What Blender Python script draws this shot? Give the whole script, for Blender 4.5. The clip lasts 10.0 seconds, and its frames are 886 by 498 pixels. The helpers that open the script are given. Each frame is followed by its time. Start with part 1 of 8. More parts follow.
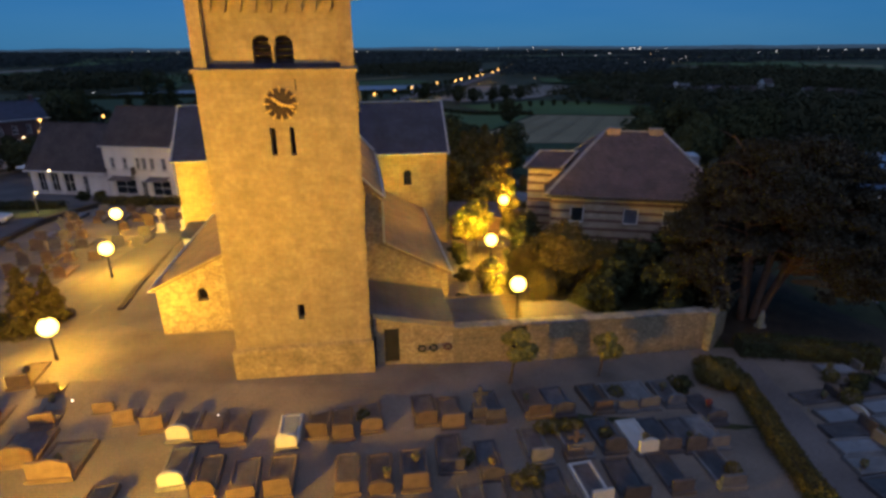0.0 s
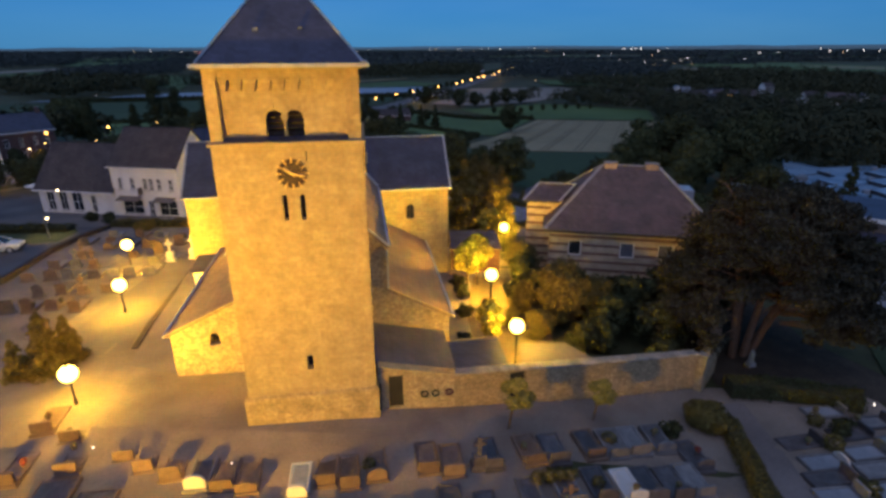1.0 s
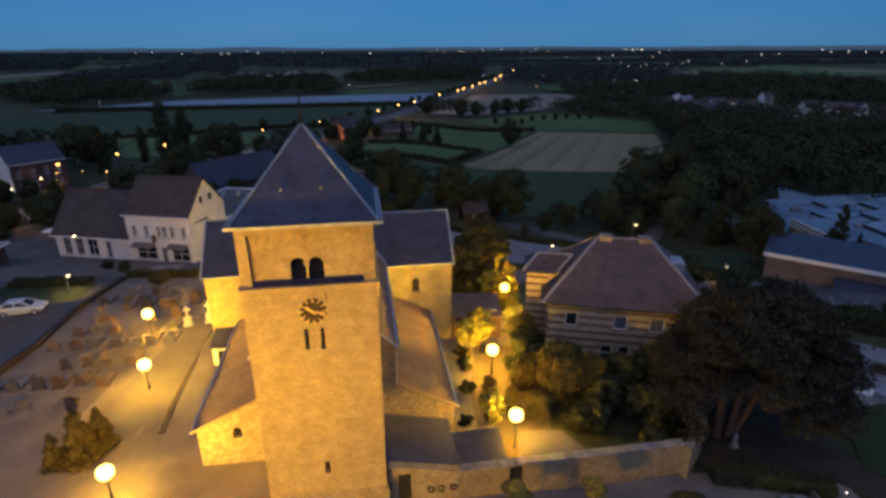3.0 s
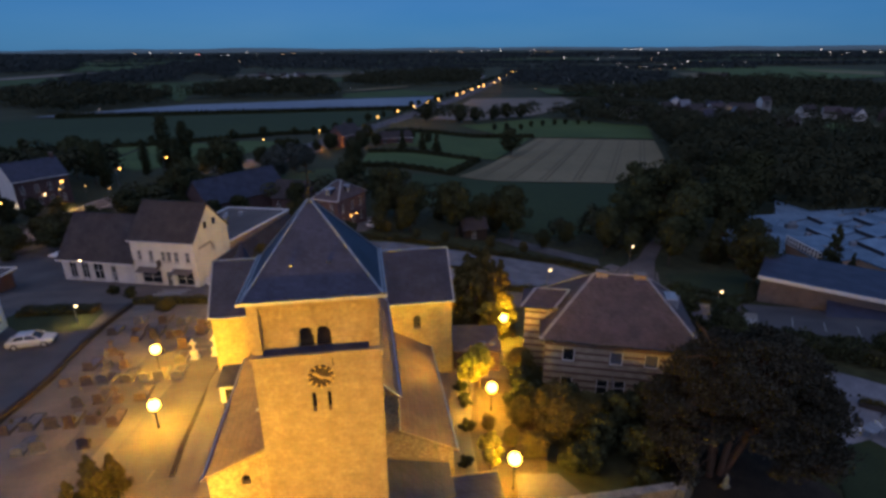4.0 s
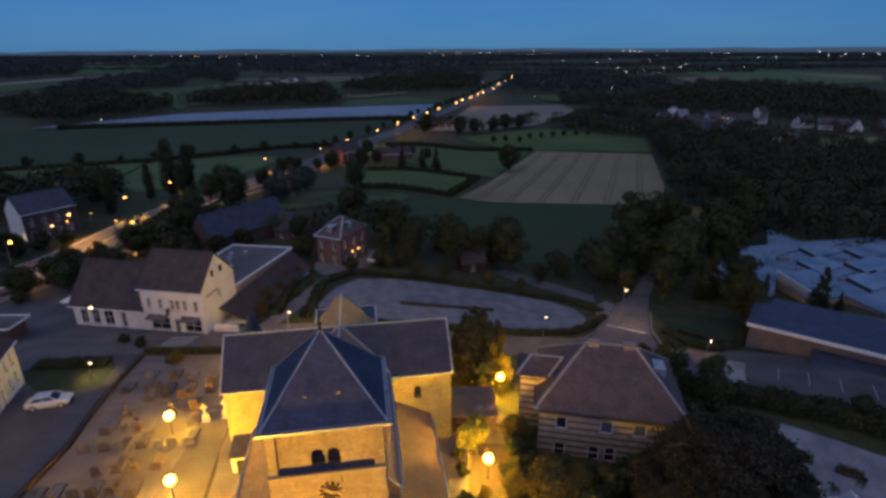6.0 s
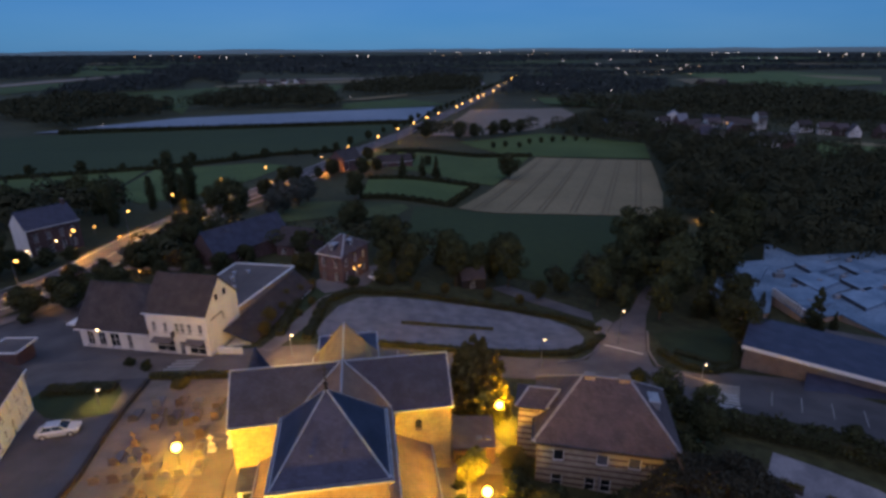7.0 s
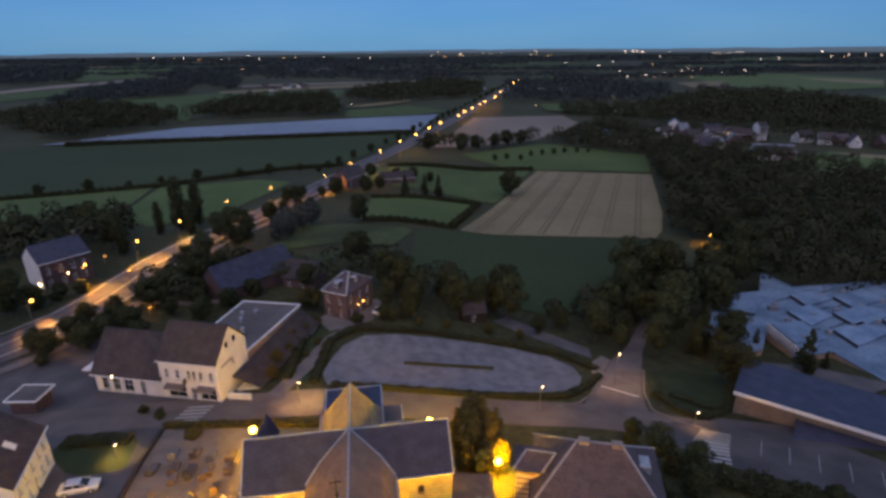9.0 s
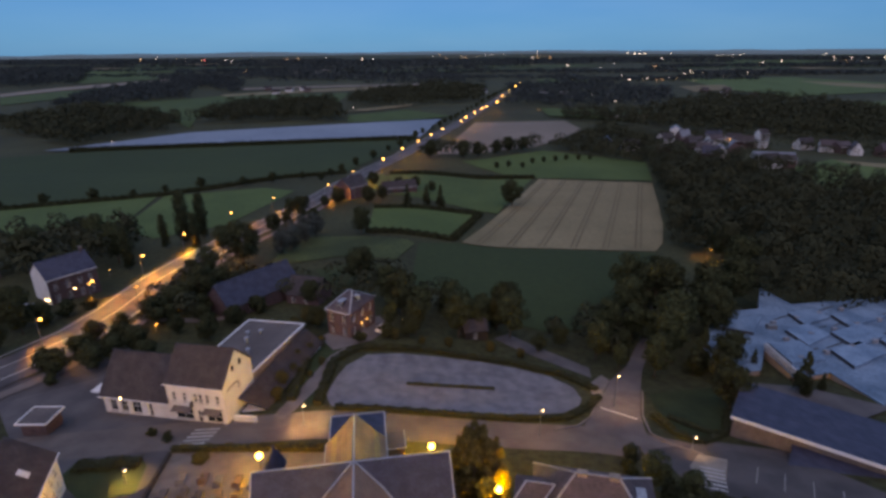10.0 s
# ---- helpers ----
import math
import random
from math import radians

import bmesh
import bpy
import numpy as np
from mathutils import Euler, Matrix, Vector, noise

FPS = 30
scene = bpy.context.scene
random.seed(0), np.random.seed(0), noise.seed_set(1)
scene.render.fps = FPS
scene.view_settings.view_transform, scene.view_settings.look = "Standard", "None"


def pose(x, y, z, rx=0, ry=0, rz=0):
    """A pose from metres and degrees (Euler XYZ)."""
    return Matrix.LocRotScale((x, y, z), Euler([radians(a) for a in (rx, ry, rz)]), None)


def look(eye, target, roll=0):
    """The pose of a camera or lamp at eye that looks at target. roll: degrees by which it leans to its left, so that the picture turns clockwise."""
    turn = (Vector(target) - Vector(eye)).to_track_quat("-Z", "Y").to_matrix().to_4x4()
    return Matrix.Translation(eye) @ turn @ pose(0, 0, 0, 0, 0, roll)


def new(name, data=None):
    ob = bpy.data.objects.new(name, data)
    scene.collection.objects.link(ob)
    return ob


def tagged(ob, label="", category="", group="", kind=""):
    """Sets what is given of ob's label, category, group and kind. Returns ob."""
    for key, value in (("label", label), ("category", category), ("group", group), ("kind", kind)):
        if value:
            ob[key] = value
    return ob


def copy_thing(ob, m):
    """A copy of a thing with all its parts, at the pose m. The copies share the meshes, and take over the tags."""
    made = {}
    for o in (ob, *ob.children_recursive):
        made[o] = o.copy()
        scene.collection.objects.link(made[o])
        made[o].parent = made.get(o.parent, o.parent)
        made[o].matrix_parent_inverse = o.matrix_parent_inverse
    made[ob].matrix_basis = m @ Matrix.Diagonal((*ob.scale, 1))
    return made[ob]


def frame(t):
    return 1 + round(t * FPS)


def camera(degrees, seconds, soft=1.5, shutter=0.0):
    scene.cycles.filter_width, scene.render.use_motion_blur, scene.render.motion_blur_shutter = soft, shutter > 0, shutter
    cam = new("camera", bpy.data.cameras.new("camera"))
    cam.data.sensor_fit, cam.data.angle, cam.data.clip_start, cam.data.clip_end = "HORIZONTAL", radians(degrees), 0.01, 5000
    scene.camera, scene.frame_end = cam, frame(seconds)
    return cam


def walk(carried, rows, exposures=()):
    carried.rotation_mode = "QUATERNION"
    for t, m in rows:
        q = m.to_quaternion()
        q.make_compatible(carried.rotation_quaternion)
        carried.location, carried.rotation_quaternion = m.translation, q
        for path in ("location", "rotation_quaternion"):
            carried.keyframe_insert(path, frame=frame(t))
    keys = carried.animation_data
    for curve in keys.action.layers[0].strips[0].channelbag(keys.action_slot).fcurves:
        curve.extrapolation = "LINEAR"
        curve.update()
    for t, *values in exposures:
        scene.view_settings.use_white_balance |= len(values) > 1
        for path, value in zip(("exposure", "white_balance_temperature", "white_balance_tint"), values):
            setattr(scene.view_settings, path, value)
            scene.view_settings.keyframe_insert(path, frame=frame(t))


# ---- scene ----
cam = camera(79.0, 10.0, soft=3.1)
PATH = [
    (0, (-0.147, 0.528, 14.521), (-0.193, 2.401, 13.821), -0.30),
    (0.5, (-0.147, 0.422, 15.962), (-0.194, 2.295, 15.262), -0.20),
    (1, (-0.192, 0.280, 17.365), (-0.241, 2.152, 16.663), -0.20),
    (1.5, (-0.259, 0.145, 18.857), (-0.309, 2.016, 18.155), -0.20),
    (2, (-0.317, 0.067, 20.384), (-0.367, 1.940, 19.682), -0.20),
    (2.5, (-0.341, 0.063, 22.084), (-0.395, 1.935, 21.382), -0.20),
    (4, (-0.461, 0.062, 27.293), (-0.512, 1.934, 26.591), -0.30),
    (4.5, (-0.443, 0.055, 29.082), (-0.494, 1.927, 28.380), -0.30),
    (5, (-0.439, 0.060, 30.852), (-0.489, 1.933, 30.151), -0.30),
    (5.5, (-0.409, 0.050, 32.571), (-0.458, 1.923, 31.871), -0.30),
    (7, (-0.417, 0.027, 38.099), (-0.466, 1.899, 37.397), -0.30),
    (7.5, (-0.408, 0.040, 39.870), (-0.458, 1.912, 39.169), -0.30),
    (8, (-0.443, 0.046, 41.771), (-0.493, 1.919, 41.070), -0.30),
    (8.5, (-0.352, -0.019, 43.843), (-0.405, 1.854, 43.142), -0.40),
    (9, (-0.233, -0.032, 45.934), (-0.291, 1.840, 45.232), -0.50),
    (9.5, (-0.308, -0.138, 47.903), (-0.368, 1.734, 47.202), -0.40),
    (10, (-0.311, -0.107, 49.979), (-0.375, 1.766, 49.280), -0.40),
]
walk(cam, [(t, look(eye, target, roll)) for t, eye, target, roll in PATH],
     [(0, 0.1, 6450, 14), (0.5, 0.48, 6500, 14), (1.0, 0.58, 6550, 15), (2.5, 0.42, 6750, 18), (5.0, 0.28, 6950, 24), (7.5, 0.73, 7450, 26), (10.0, 1.11, 8950, 28)])

# ---- world and light ----
world = bpy.data.worlds.new("dusk")
scene.world = world
world.use_nodes = True
wn = world.node_tree
sky = wn.nodes.new("ShaderNodeTexSky")
sky.sky_type = 'NISHITA'
sky.sun_disc = False
sky.sun_elevation = radians(25.0)
sky.sun_rotation = radians(170)
sky.ozone_density = 4.0
sky.dust_density = 0.2
wtint = wn.nodes.new("ShaderNodeMix")
wtint.data_type, wtint.blend_type = 'RGBA', 'MULTIPLY'
wtint.inputs["Factor"].default_value = 1.0
wtint.inputs["B"].default_value = (0.115, 0.43, 0.92, 1)
wn.links.new(sky.outputs["Color"], wtint.inputs["A"])
# thin even cloud over the blue
wco = wn.nodes.new("ShaderNodeTexCoord")
wmap = wn.nodes.new("ShaderNodeMapping")
wmap.inputs["Scale"].default_value = (1.6, 1.6, 9.0)
wn.links.new(wco.outputs["Generated"], wmap.inputs["Vector"])
wcl = wn.nodes.new("ShaderNodeTexNoise")
wcl.inputs["Scale"].default_value, wcl.inputs["Detail"].default_value = 1.6, 5
wn.links.new(wmap.outputs["Vector"], wcl.inputs["Vector"])
wrm = wn.nodes.new("ShaderNodeMapRange")
wrm.inputs["From Min"].default_value, wrm.inputs["From Max"].default_value = .3, .72
wn.links.new(wcl.outputs["Fac"], wrm.inputs["Value"])
wcc = wn.nodes.new("ShaderNodeMix")
wcc.data_type = 'RGBA'
wcc.inputs["A"].default_value, wcc.inputs["B"].default_value = (.42, 2.75, 6.6, 1), (.85, 3.3, 7.0, 1)
wn.links.new(wrm.outputs["Result"], wcc.inputs["Factor"])
wmx = wn.nodes.new("ShaderNodeMix")
wmx.data_type = 'RGBA'
wmx.inputs["Factor"].default_value = .6
wn.links.new(wtint.outputs["Result"], wmx.inputs["A"])
wn.links.new(wcc.outputs["Result"], wmx.inputs["B"])
wn.links.new(wmx.outputs["Result"], wn.nodes["Background"].inputs["Color"])
wn.nodes["Background"].inputs["Strength"].default_value = 0.052
SODIUM = (1.0, 0.535, 0.03)
STREET = (1.0, 0.40, 0.07)
glow_sun = bpy.data.lights.new("afterglow", 'SUN')
glow_sun.energy, glow_sun.angle, glow_sun.color = 0.56, radians(100), (1.0, 0.80, 0.80)
new("afterglow", glow_sun).matrix_world = look((0, 0, 60), (6, 45, 0))


# ---- terrain height ----
CUT_Y = [-400, 44, 52, 66, 88, 105, 130, 175, 230, 300, 600, 1200, 2500, 5400]
CUT_L = [0, 0, -1.0, -3.2, -3.9, -4.8, -6.5, -9.5, -13, -16.5, -22, -22, -14, 4]
CUT_R = [0, -.5, -2.2, -5.4, -8.5, -10., -11.5, -14, -17, -20, -22, -22, -14, 4]


def ease(a, b, x):
    t = min(1.0, max(0.0, (x - a) / (b - a)))
    return t * t * (3 - 2 * t)


YS = np.arange(-400, 5400, 1.0)
KERNEL = np.hanning(13) / np.hanning(13).sum()
PROF_L = np.convolve(np.pad(np.interp(YS, CUT_Y, CUT_L), 6, mode="edge"), KERNEL, "valid")
PROF_R = np.convolve(np.pad(np.interp(YS, CUT_Y, CUT_R), 6, mode="edge"), KERNEL, "valid")


def ground_z(x, y):
    i = min(max(y + 400, 0), len(YS) - 2)
    k = int(i)
    f = i - k
    l = PROF_L[k] * (1 - f) + PROF_L[k + 1] * f
    r = PROF_R[k] * (1 - f) + PROF_R[k + 1] * f
    w = ease(-25, 15, x)
    z = l * (1 - w) + r * w - .5 * ease(2, 16, x) * (1 - ease(40, 60, y))
    # the church stands on a low rise that falls away along its wall
    z += .42 * ease(18.8, 21.2, y) * (1 - ease(40, 54, y)) * ease(-26, -20, x) * (1 - ease(-8, 3, x))
    z -= .36 * ease(-2, 7, x) * ease(19, 24, y) * (1 - ease(34, 46, y))
    if y > 2500:
        z += ease(2500, 4600, y) * 9 * noise.noise((x * .0006, y * .0004, 3.1))
    return z


# ---- building helpers ----
class Shape:
    """Collects vertices and faces of one mesh."""

    def __init__(self):
        self.v, self.f = [], []

    def add(self, verts, faces):
        n = len(self.v)
        self.v += [tuple(p) for p in verts]
        self.f += [tuple(i + n for i in face) for face in faces]
        return self

    def quad(self, *p):
        return self.add(p, [tuple(range(len(p)))])

    def box(self, x0, x1, y0, y1, z0, z1, bev=0.0):
        if bev <= 0:
            return self.add([(x, y, z) for z in (z0, z1) for y in (y0, y1) for x in (x0, x1)],
                            [(0, 2, 3, 1), (4, 5, 7, 6), (0, 1, 5, 4), (2, 6, 7, 3), (0, 4, 6, 2), (1, 3, 7, 5)])
        b = bev
        rings = [(z0, 0), (z1 - b, 0), (z1, b)]
        n = len(self.v)
        for z, i in rings:
            self.v += [(x0 + i, y0 + i, z), (x1 - i, y0 + i, z), (x1 - i, y1 - i, z), (x0 + i, y1 - i, z)]
        for k in range(2):
            for j in range(4):
                self.f.append((n + 4 * k + j, n + 4 * k + (j + 1) % 4, n + 4 * k + 4 + (j + 1) % 4, n + 4 * k + 4 + j))
        self.f += [(n + 8, n + 9, n + 10, n + 11), (n + 3, n + 2, n + 1, n)]
        return self

    def prism(self, pts, z0, z1):
        """An upright prism over a plan outline (anticlockwise)."""
        n = len(pts)
        self.add([(x, y, z0) for x, y in pts] + [(x, y, z1) for x, y in pts],
                 [tuple(range(n - 1, -1, -1)), tuple(range(n, 2 * n))] + [(i, (i + 1) % n, n + (i + 1) % n, n + i) for i in range(n)])
        return self

    def profile(self, pts, y0, y1):
        """An outline in x and z, pushed from y0 to y1."""
        n = len(pts)
        self.add([(x, y0, z) for x, z in pts] + [(x, y1, z) for x, z in pts],
                 [tuple(range(n)), tuple(range(2 * n - 1, n - 1, -1))] + [(i, n + i, n + (i + 1) % n, (i + 1) % n) for i in range(n)])
        return self

    def slab(self, pts, thick):
        """A flat plate (roof plane): its corners seen from above, anticlockwise, and its thickness downwards."""
        a, b, c = (Vector(p) for p in pts[:3])
        nrm = (b - a).cross(c - a).normalized()
        if nrm.z < 0:
            pts, nrm = pts[::-1], -nrm
        n = len(pts)
        low = [Vector(p) - nrm * thick for p in pts]
        return self.add(list(pts) + low, [tuple(range(n)), tuple(range(2 * n - 1, n - 1, -1))] + [((i + 1) % n, i, n + i, n + (i + 1) % n) for i in range(n)])

    def tube(self, p0, p1, r0, r1, n=8, caps=True):
        p0, p1 = Vector(p0), Vector(p1)
        d = (p1 - p0).normalized()
        a = d.orthogonal().normalized()
        b = d.cross(a)
        ring = [math.cos(2 * math.pi * i / n) * a + math.sin(2 * math.pi * i / n) * b for i in range(n)]
        self.add([p0 + r0 * q for q in ring] + [p1 + r1 * q for q in ring],
                 [(i, (i + 1) % n, n + (i + 1) % n, n + i) for i in range(n)] + ([tuple(range(n - 1, -1, -1)), tuple(range(n, 2 * n))] if caps else []))
        return self

    def bar(self, p0, p1, w, t):
        """A straight strip of width w and height t from p0 to p1."""
        p0, p1 = Vector(p0), Vector(p1)
        d = (p1 - p0).normalized()
        s = d.cross(Vector((0, 0, 1)))
        s = s.normalized() if s.length > .01 else Vector((1, 0, 0))
        u = s.cross(d)
        c = [p + s * a * w / 2 + u * b * t / 2 for p in (p0, p1) for a, b in ((-1, -1), (1, -1), (1, 1), (-1, 1))]
        return self.add(c, [(0, 3, 2, 1), (4, 5, 6, 7), (0, 1, 5, 4), (1, 2, 6, 5), (2, 3, 7, 6), (3, 0, 4, 7)])

    def ball(self, c, r, n=10, m=6, sz=1.0):
        ps = [(c[0], c[1], c[2] - r * sz)]
        for j in range(1, m):
            a = math.pi * j / m - math.pi / 2
            ps += [(c[0] + r * math.cos(a) * math.cos(2 * math.pi * i / n), c[1] + r * math.cos(a) * math.sin(2 * math.pi * i / n), c[2] + r * sz * math.sin(a)) for i in range(n)]
        ps.append((c[0], c[1], c[2] + r * sz))
        fs = [(0, 1 + (i + 1) % n, 1 + i) for i in range(n)]
        for j in range(m - 2):
            fs += [(1 + j * n + i, 1 + j * n + (i + 1) % n, 1 + (j + 1) * n + (i + 1) % n, 1 + (j + 1) * n + i) for i in range(n)]
        top = len(ps) - 1
        fs += [(top, 1 + (m - 2) * n + i, 1 + (m - 2) * n + (i + 1) % n) for i in range(n)]
        return self.add(ps, fs)

    def wall(self, place, a0, a1, z0, z1, holes, depth):
        """A wall face with openings (start, end, sill, head, arched) in one row; place(a, d, z) gives the point d behind the face."""
        def q(*p):
            self.quad(*[place(*k) for k in p])
        cur = a0
        for h0, h1, zb, zt, arched in holes:
            q((cur, 0, z0), (h0, 0, z0), (h0, 0, z1), (cur, 0, z1))
            q((h0, 0, z0), (h1, 0, z0), (h1, 0, zb), (h0, 0, zb))
            n = 8 if arched else 1
            r, c = (h1 - h0) / 2, (h0 + h1) / 2
            xs = [c - r * math.cos(math.pi * i / n) for i in range(n + 1)]
            zs = [zt - r + math.sqrt(max(0, r * r - (x - c) ** 2)) for x in xs] if arched else [zt, zt]
            for i in range(n):
                q((xs[i], 0, zs[i]), (xs[i + 1], 0, zs[i + 1]), (xs[i + 1], 0, z1), (xs[i], 0, z1))
                q((xs[i], 0, zs[i]), (xs[i], depth, zs[i]), (xs[i + 1], depth, zs[i + 1]), (xs[i + 1], 0, zs[i + 1]))
            q((h0, 0, zb), (h1, 0, zb), (h1, depth, zb), (h0, depth, zb))
            q((h0, 0, zb), (h0, depth, zb), (h0, depth, zs[0]), (h0, 0, zs[0]))
            q((h1, 0, zb), (h1, 0, zs[-1]), (h1, depth, zs[-1]), (h1, depth, zb))
            cur = h1
        q((cur, 0, z0), (a1, 0, z0), (a1, 0, z1), (cur, 0, z1))
        return self

    def mesh(self, name):
        me = bpy.data.meshes.new(name)
        me.from_pydata(self.v, [], self.f)
        me.update()
        return me


def part(name, shape, material, parent=None, label="", smooth=False):
    """One mesh object, under a thing or a part."""
    me = shape if isinstance(shape, bpy.types.Mesh) else shape.mesh(name)
    if not me.materials:
        me.materials.append(material)
    if smooth:
        me.polygons.foreach_set("use_smooth", [True] * len(me.polygons))
    ob = new(name, me)
    ob.parent = parent
    if label:
        ob["label"] = label
    return ob


def thing(name, m, label, category, group="", kind=""):
    ob = new(name)
    ob.matrix_world = m
    ob.empty_display_size = .3
    return tagged(ob, label, category, group, kind)


def leaf_mesh(name, centres, size, seed, outward=None, jitter=.38):
    """Small leaf sprays as bent quads; centres: an array (n, 3); size: a number or an array; outward: the way each spray roughly faces."""
    rng = np.random.default_rng(seed)
    n = len(centres)
    d1 = rng.normal(size=(n, 3))
    if outward is not None:
        face = outward / np.maximum(1e-6, np.linalg.norm(outward, axis=1))[:, None] + rng.normal(size=(n, 3)) * jitter
        face /= np.linalg.norm(face, axis=1)[:, None]
        d1 -= face * (d1 * face).sum(1)[:, None]
    d1 /= np.linalg.norm(d1, axis=1)[:, None]
    d2 = rng.normal(size=(n, 3)) if outward is None else np.cross(face, d1)
    d2 -= d1 * (d1 * d2).sum(1)[:, None]
    d2 /= np.linalg.norm(d2, axis=1)[:, None]
    s = (np.ones(n) * size * rng.uniform(.6, 1.25, n))[:, None]
    d3 = np.cross(d1, d2) * s * rng.uniform(-.9, .9, n)[:, None] * jitter
    v = np.stack([centres - d1 * s * .6 - d3 * .5, centres + d2 * s * .36 + d3, centres + d1 * s * .6 - d3 * .5, centres - d2 * s * .36 + d3], axis=1).reshape(-1, 3)
    me = bpy.data.meshes.new(name)
    me.vertices.add(4 * n)
    me.vertices.foreach_set("co", v.astype(np.float32).ravel())
    me.loops.add(6 * n)
    k = np.arange(n)[:, None] * 4
    me.loops.foreach_set("vertex_index", (k + np.array([[0, 1, 2, 0, 2, 3]])).astype(np.int32).ravel())
    me.polygons.add(2 * n)
    me.polygons.foreach_set("loop_start", (np.arange(2 * n) * 3).astype(np.int32))
    me.update(calc_edges=True)
    me.validate()
    return me


def drape(name, outline, step, off, material):
    """A flat patch of ground, cut into pieces of about step metres and laid off metres above the ground."""
    bm = bmesh.new()
    bm.faces.new([bm.verts.new((x, y, 0)) for x, y in outline])
    for axis in (0, 1):
        lo, hi = min(p[axis] for p in outline), max(p[axis] for p in outline)
        k = math.ceil(lo / step)
        while k * step < hi:
            co, no = [0, 0, 0], [0, 0, 0]
            co[axis], no[axis] = k * step, 1
            bmesh.ops.bisect_plane(bm, geom=bm.verts[:] + bm.edges[:] + bm.faces[:], plane_co=co, plane_no=no)
            k += 1
    for v in bm.verts:
        v.co.z = ground_z(v.co.x, v.co.y) + off
    bmesh.ops.recalc_face_normals(bm, faces=bm.faces)
    if bm.faces and sum(f.normal.z for f in bm.faces) < 0:
        bmesh.ops.reverse_faces(bm, faces=bm.faces)
    me = bpy.data.meshes.new(name)
    bm.to_mesh(me)
    bm.free()
    me.materials.append(material)
    return new(name, me)


def ribbon(name, line, width, step, off, material):
    """A way of even width along a smooth line of plan points."""
    pts = [Vector(p) for p in line]
    fine = []
    for i in range(len(pts) - 1):
        p0, p1, p2, p3 = pts[max(i - 1, 0)], pts[i], pts[i + 1], pts[min(i + 2, len(pts) - 1)]
        n = max(2, int((p2 - p1).length / step))
        for k in range(n):
            t = k / n
            fine.append(.5 * (2 * p1 + (p2 - p0) * t + (2 * p0 - 5 * p1 + 4 * p2 - p3) * t * t + (3 * p1 - p0 - 3 * p2 + p3) * t ** 3))
    fine.append(pts[-1])
    s = Shape()
    across = max(2, int(width / 3) + 1)
    for i, p in enumerate(fine):
        d = (fine[min(i + 1, len(fine) - 1)] - fine[max(i - 1, 0)]).normalized()
        side = Vector((d.y, -d.x))
        for j in range(across + 1):
            q = p + side * width * (j / across - .5)
            s.v.append((q.x, q.y, ground_z(q.x, q.y) + off))
    w = across + 1
    s.f = [(i * w + j, i * w + j + 1, (i + 1) * w + j + 1, (i + 1) * w + j) for i in range(len(fine) - 1) for j in range(across)]
    return part(name, s, material), fine


# ---- materials ----
def surface(name, c1, c2, scale=1.0, rough=.85, fine=12.0, bump=.25, metal=0.0, spread=.12, spec=.3, contrast=(.35, .65), bump_dist=.02, island=False):
    """Two colours mixed by broad noise, with finer grain, and relief."""
    m = bpy.data.materials.new(name)
    m.use_nodes = True
    nt = m.node_tree
    n, l = nt.nodes, nt.links
    bsdf = n["Principled BSDF"]
    co = n.new("ShaderNodeTexCoord")
    big = n.new("ShaderNodeTexNoise")
    big.inputs["Scale"].default_value, big.inputs["Detail"].default_value = scale, 5
    l.new(co.outputs["Object"], big.inputs["Vector"])
    ramp = n.new("ShaderNodeMapRange")
    ramp.inputs["From Min"].default_value, ramp.inputs["From Max"].default_value = contrast
    l.new(big.outputs["Fac"], ramp.inputs["Value"])
    mix = n.new("ShaderNodeMix")
    mix.data_type = 'RGBA'
    mix.inputs["A"].default_value, mix.inputs["B"].default_value = (*c1, 1), (*c2, 1)
    l.new(ramp.outputs["Result"], mix.inputs["Factor"])
    small = n.new("ShaderNodeTexNoise")
    small.inputs["Scale"].default_value, small.inputs["Detail"].default_value = fine, 4
    l.new(co.outputs["Object"], small.inputs["Vector"])
    rnd = n.new("ShaderNodeNewGeometry" if island else "ShaderNodeObjectInfo")
    sm = n.new("ShaderNodeMapRange")
    sm.inputs["From Min"].default_value, sm.inputs["From Max"].default_value = .3, .7
    sm.inputs["To Min"].default_value, sm.inputs["To Max"].default_value = 1 - spread, 1 + spread
    l.new(small.outputs["Fac"], sm.inputs["Value"])
    rm = n.new("ShaderNodeMapRange")
    rm.inputs["To Min"].default_value, rm.inputs["To Max"].default_value = 1 - spread, 1 + spread
    l.new(rnd.outputs["Random Per Island" if island else "Random"], rm.inputs["Value"])
    mul = n.new("ShaderNodeMath")
    mul.operation = 'MULTIPLY'
    l.new(sm.outputs["Result"], mul.inputs[0])
    l.new(rm.outputs["Result"], mul.inputs[1])
    hsv = n.new("ShaderNodeHueSaturation")
    l.new(mix.outputs["Result"], hsv.inputs["Color"])
    l.new(mul.outputs["Value"], hsv.inputs["Value"])
    l.new(hsv.outputs["Color"], bsdf.inputs["Base Color"])
    bsdf.inputs["Roughness"].default_value, bsdf.inputs["Metallic"].default_value = rough, metal
    bsdf.inputs["Specular IOR Level"].default_value = spec
    if bump:
        b = n.new("ShaderNodeBump")
        b.inputs["Strength"].default_value, b.inputs["Distance"].default_value = bump, bump_dist
        l.new(small.outputs["Fac"], b.inputs["Height"])
        l.new(b.outputs["Normal"], bsdf.inputs["Normal"])
    return m


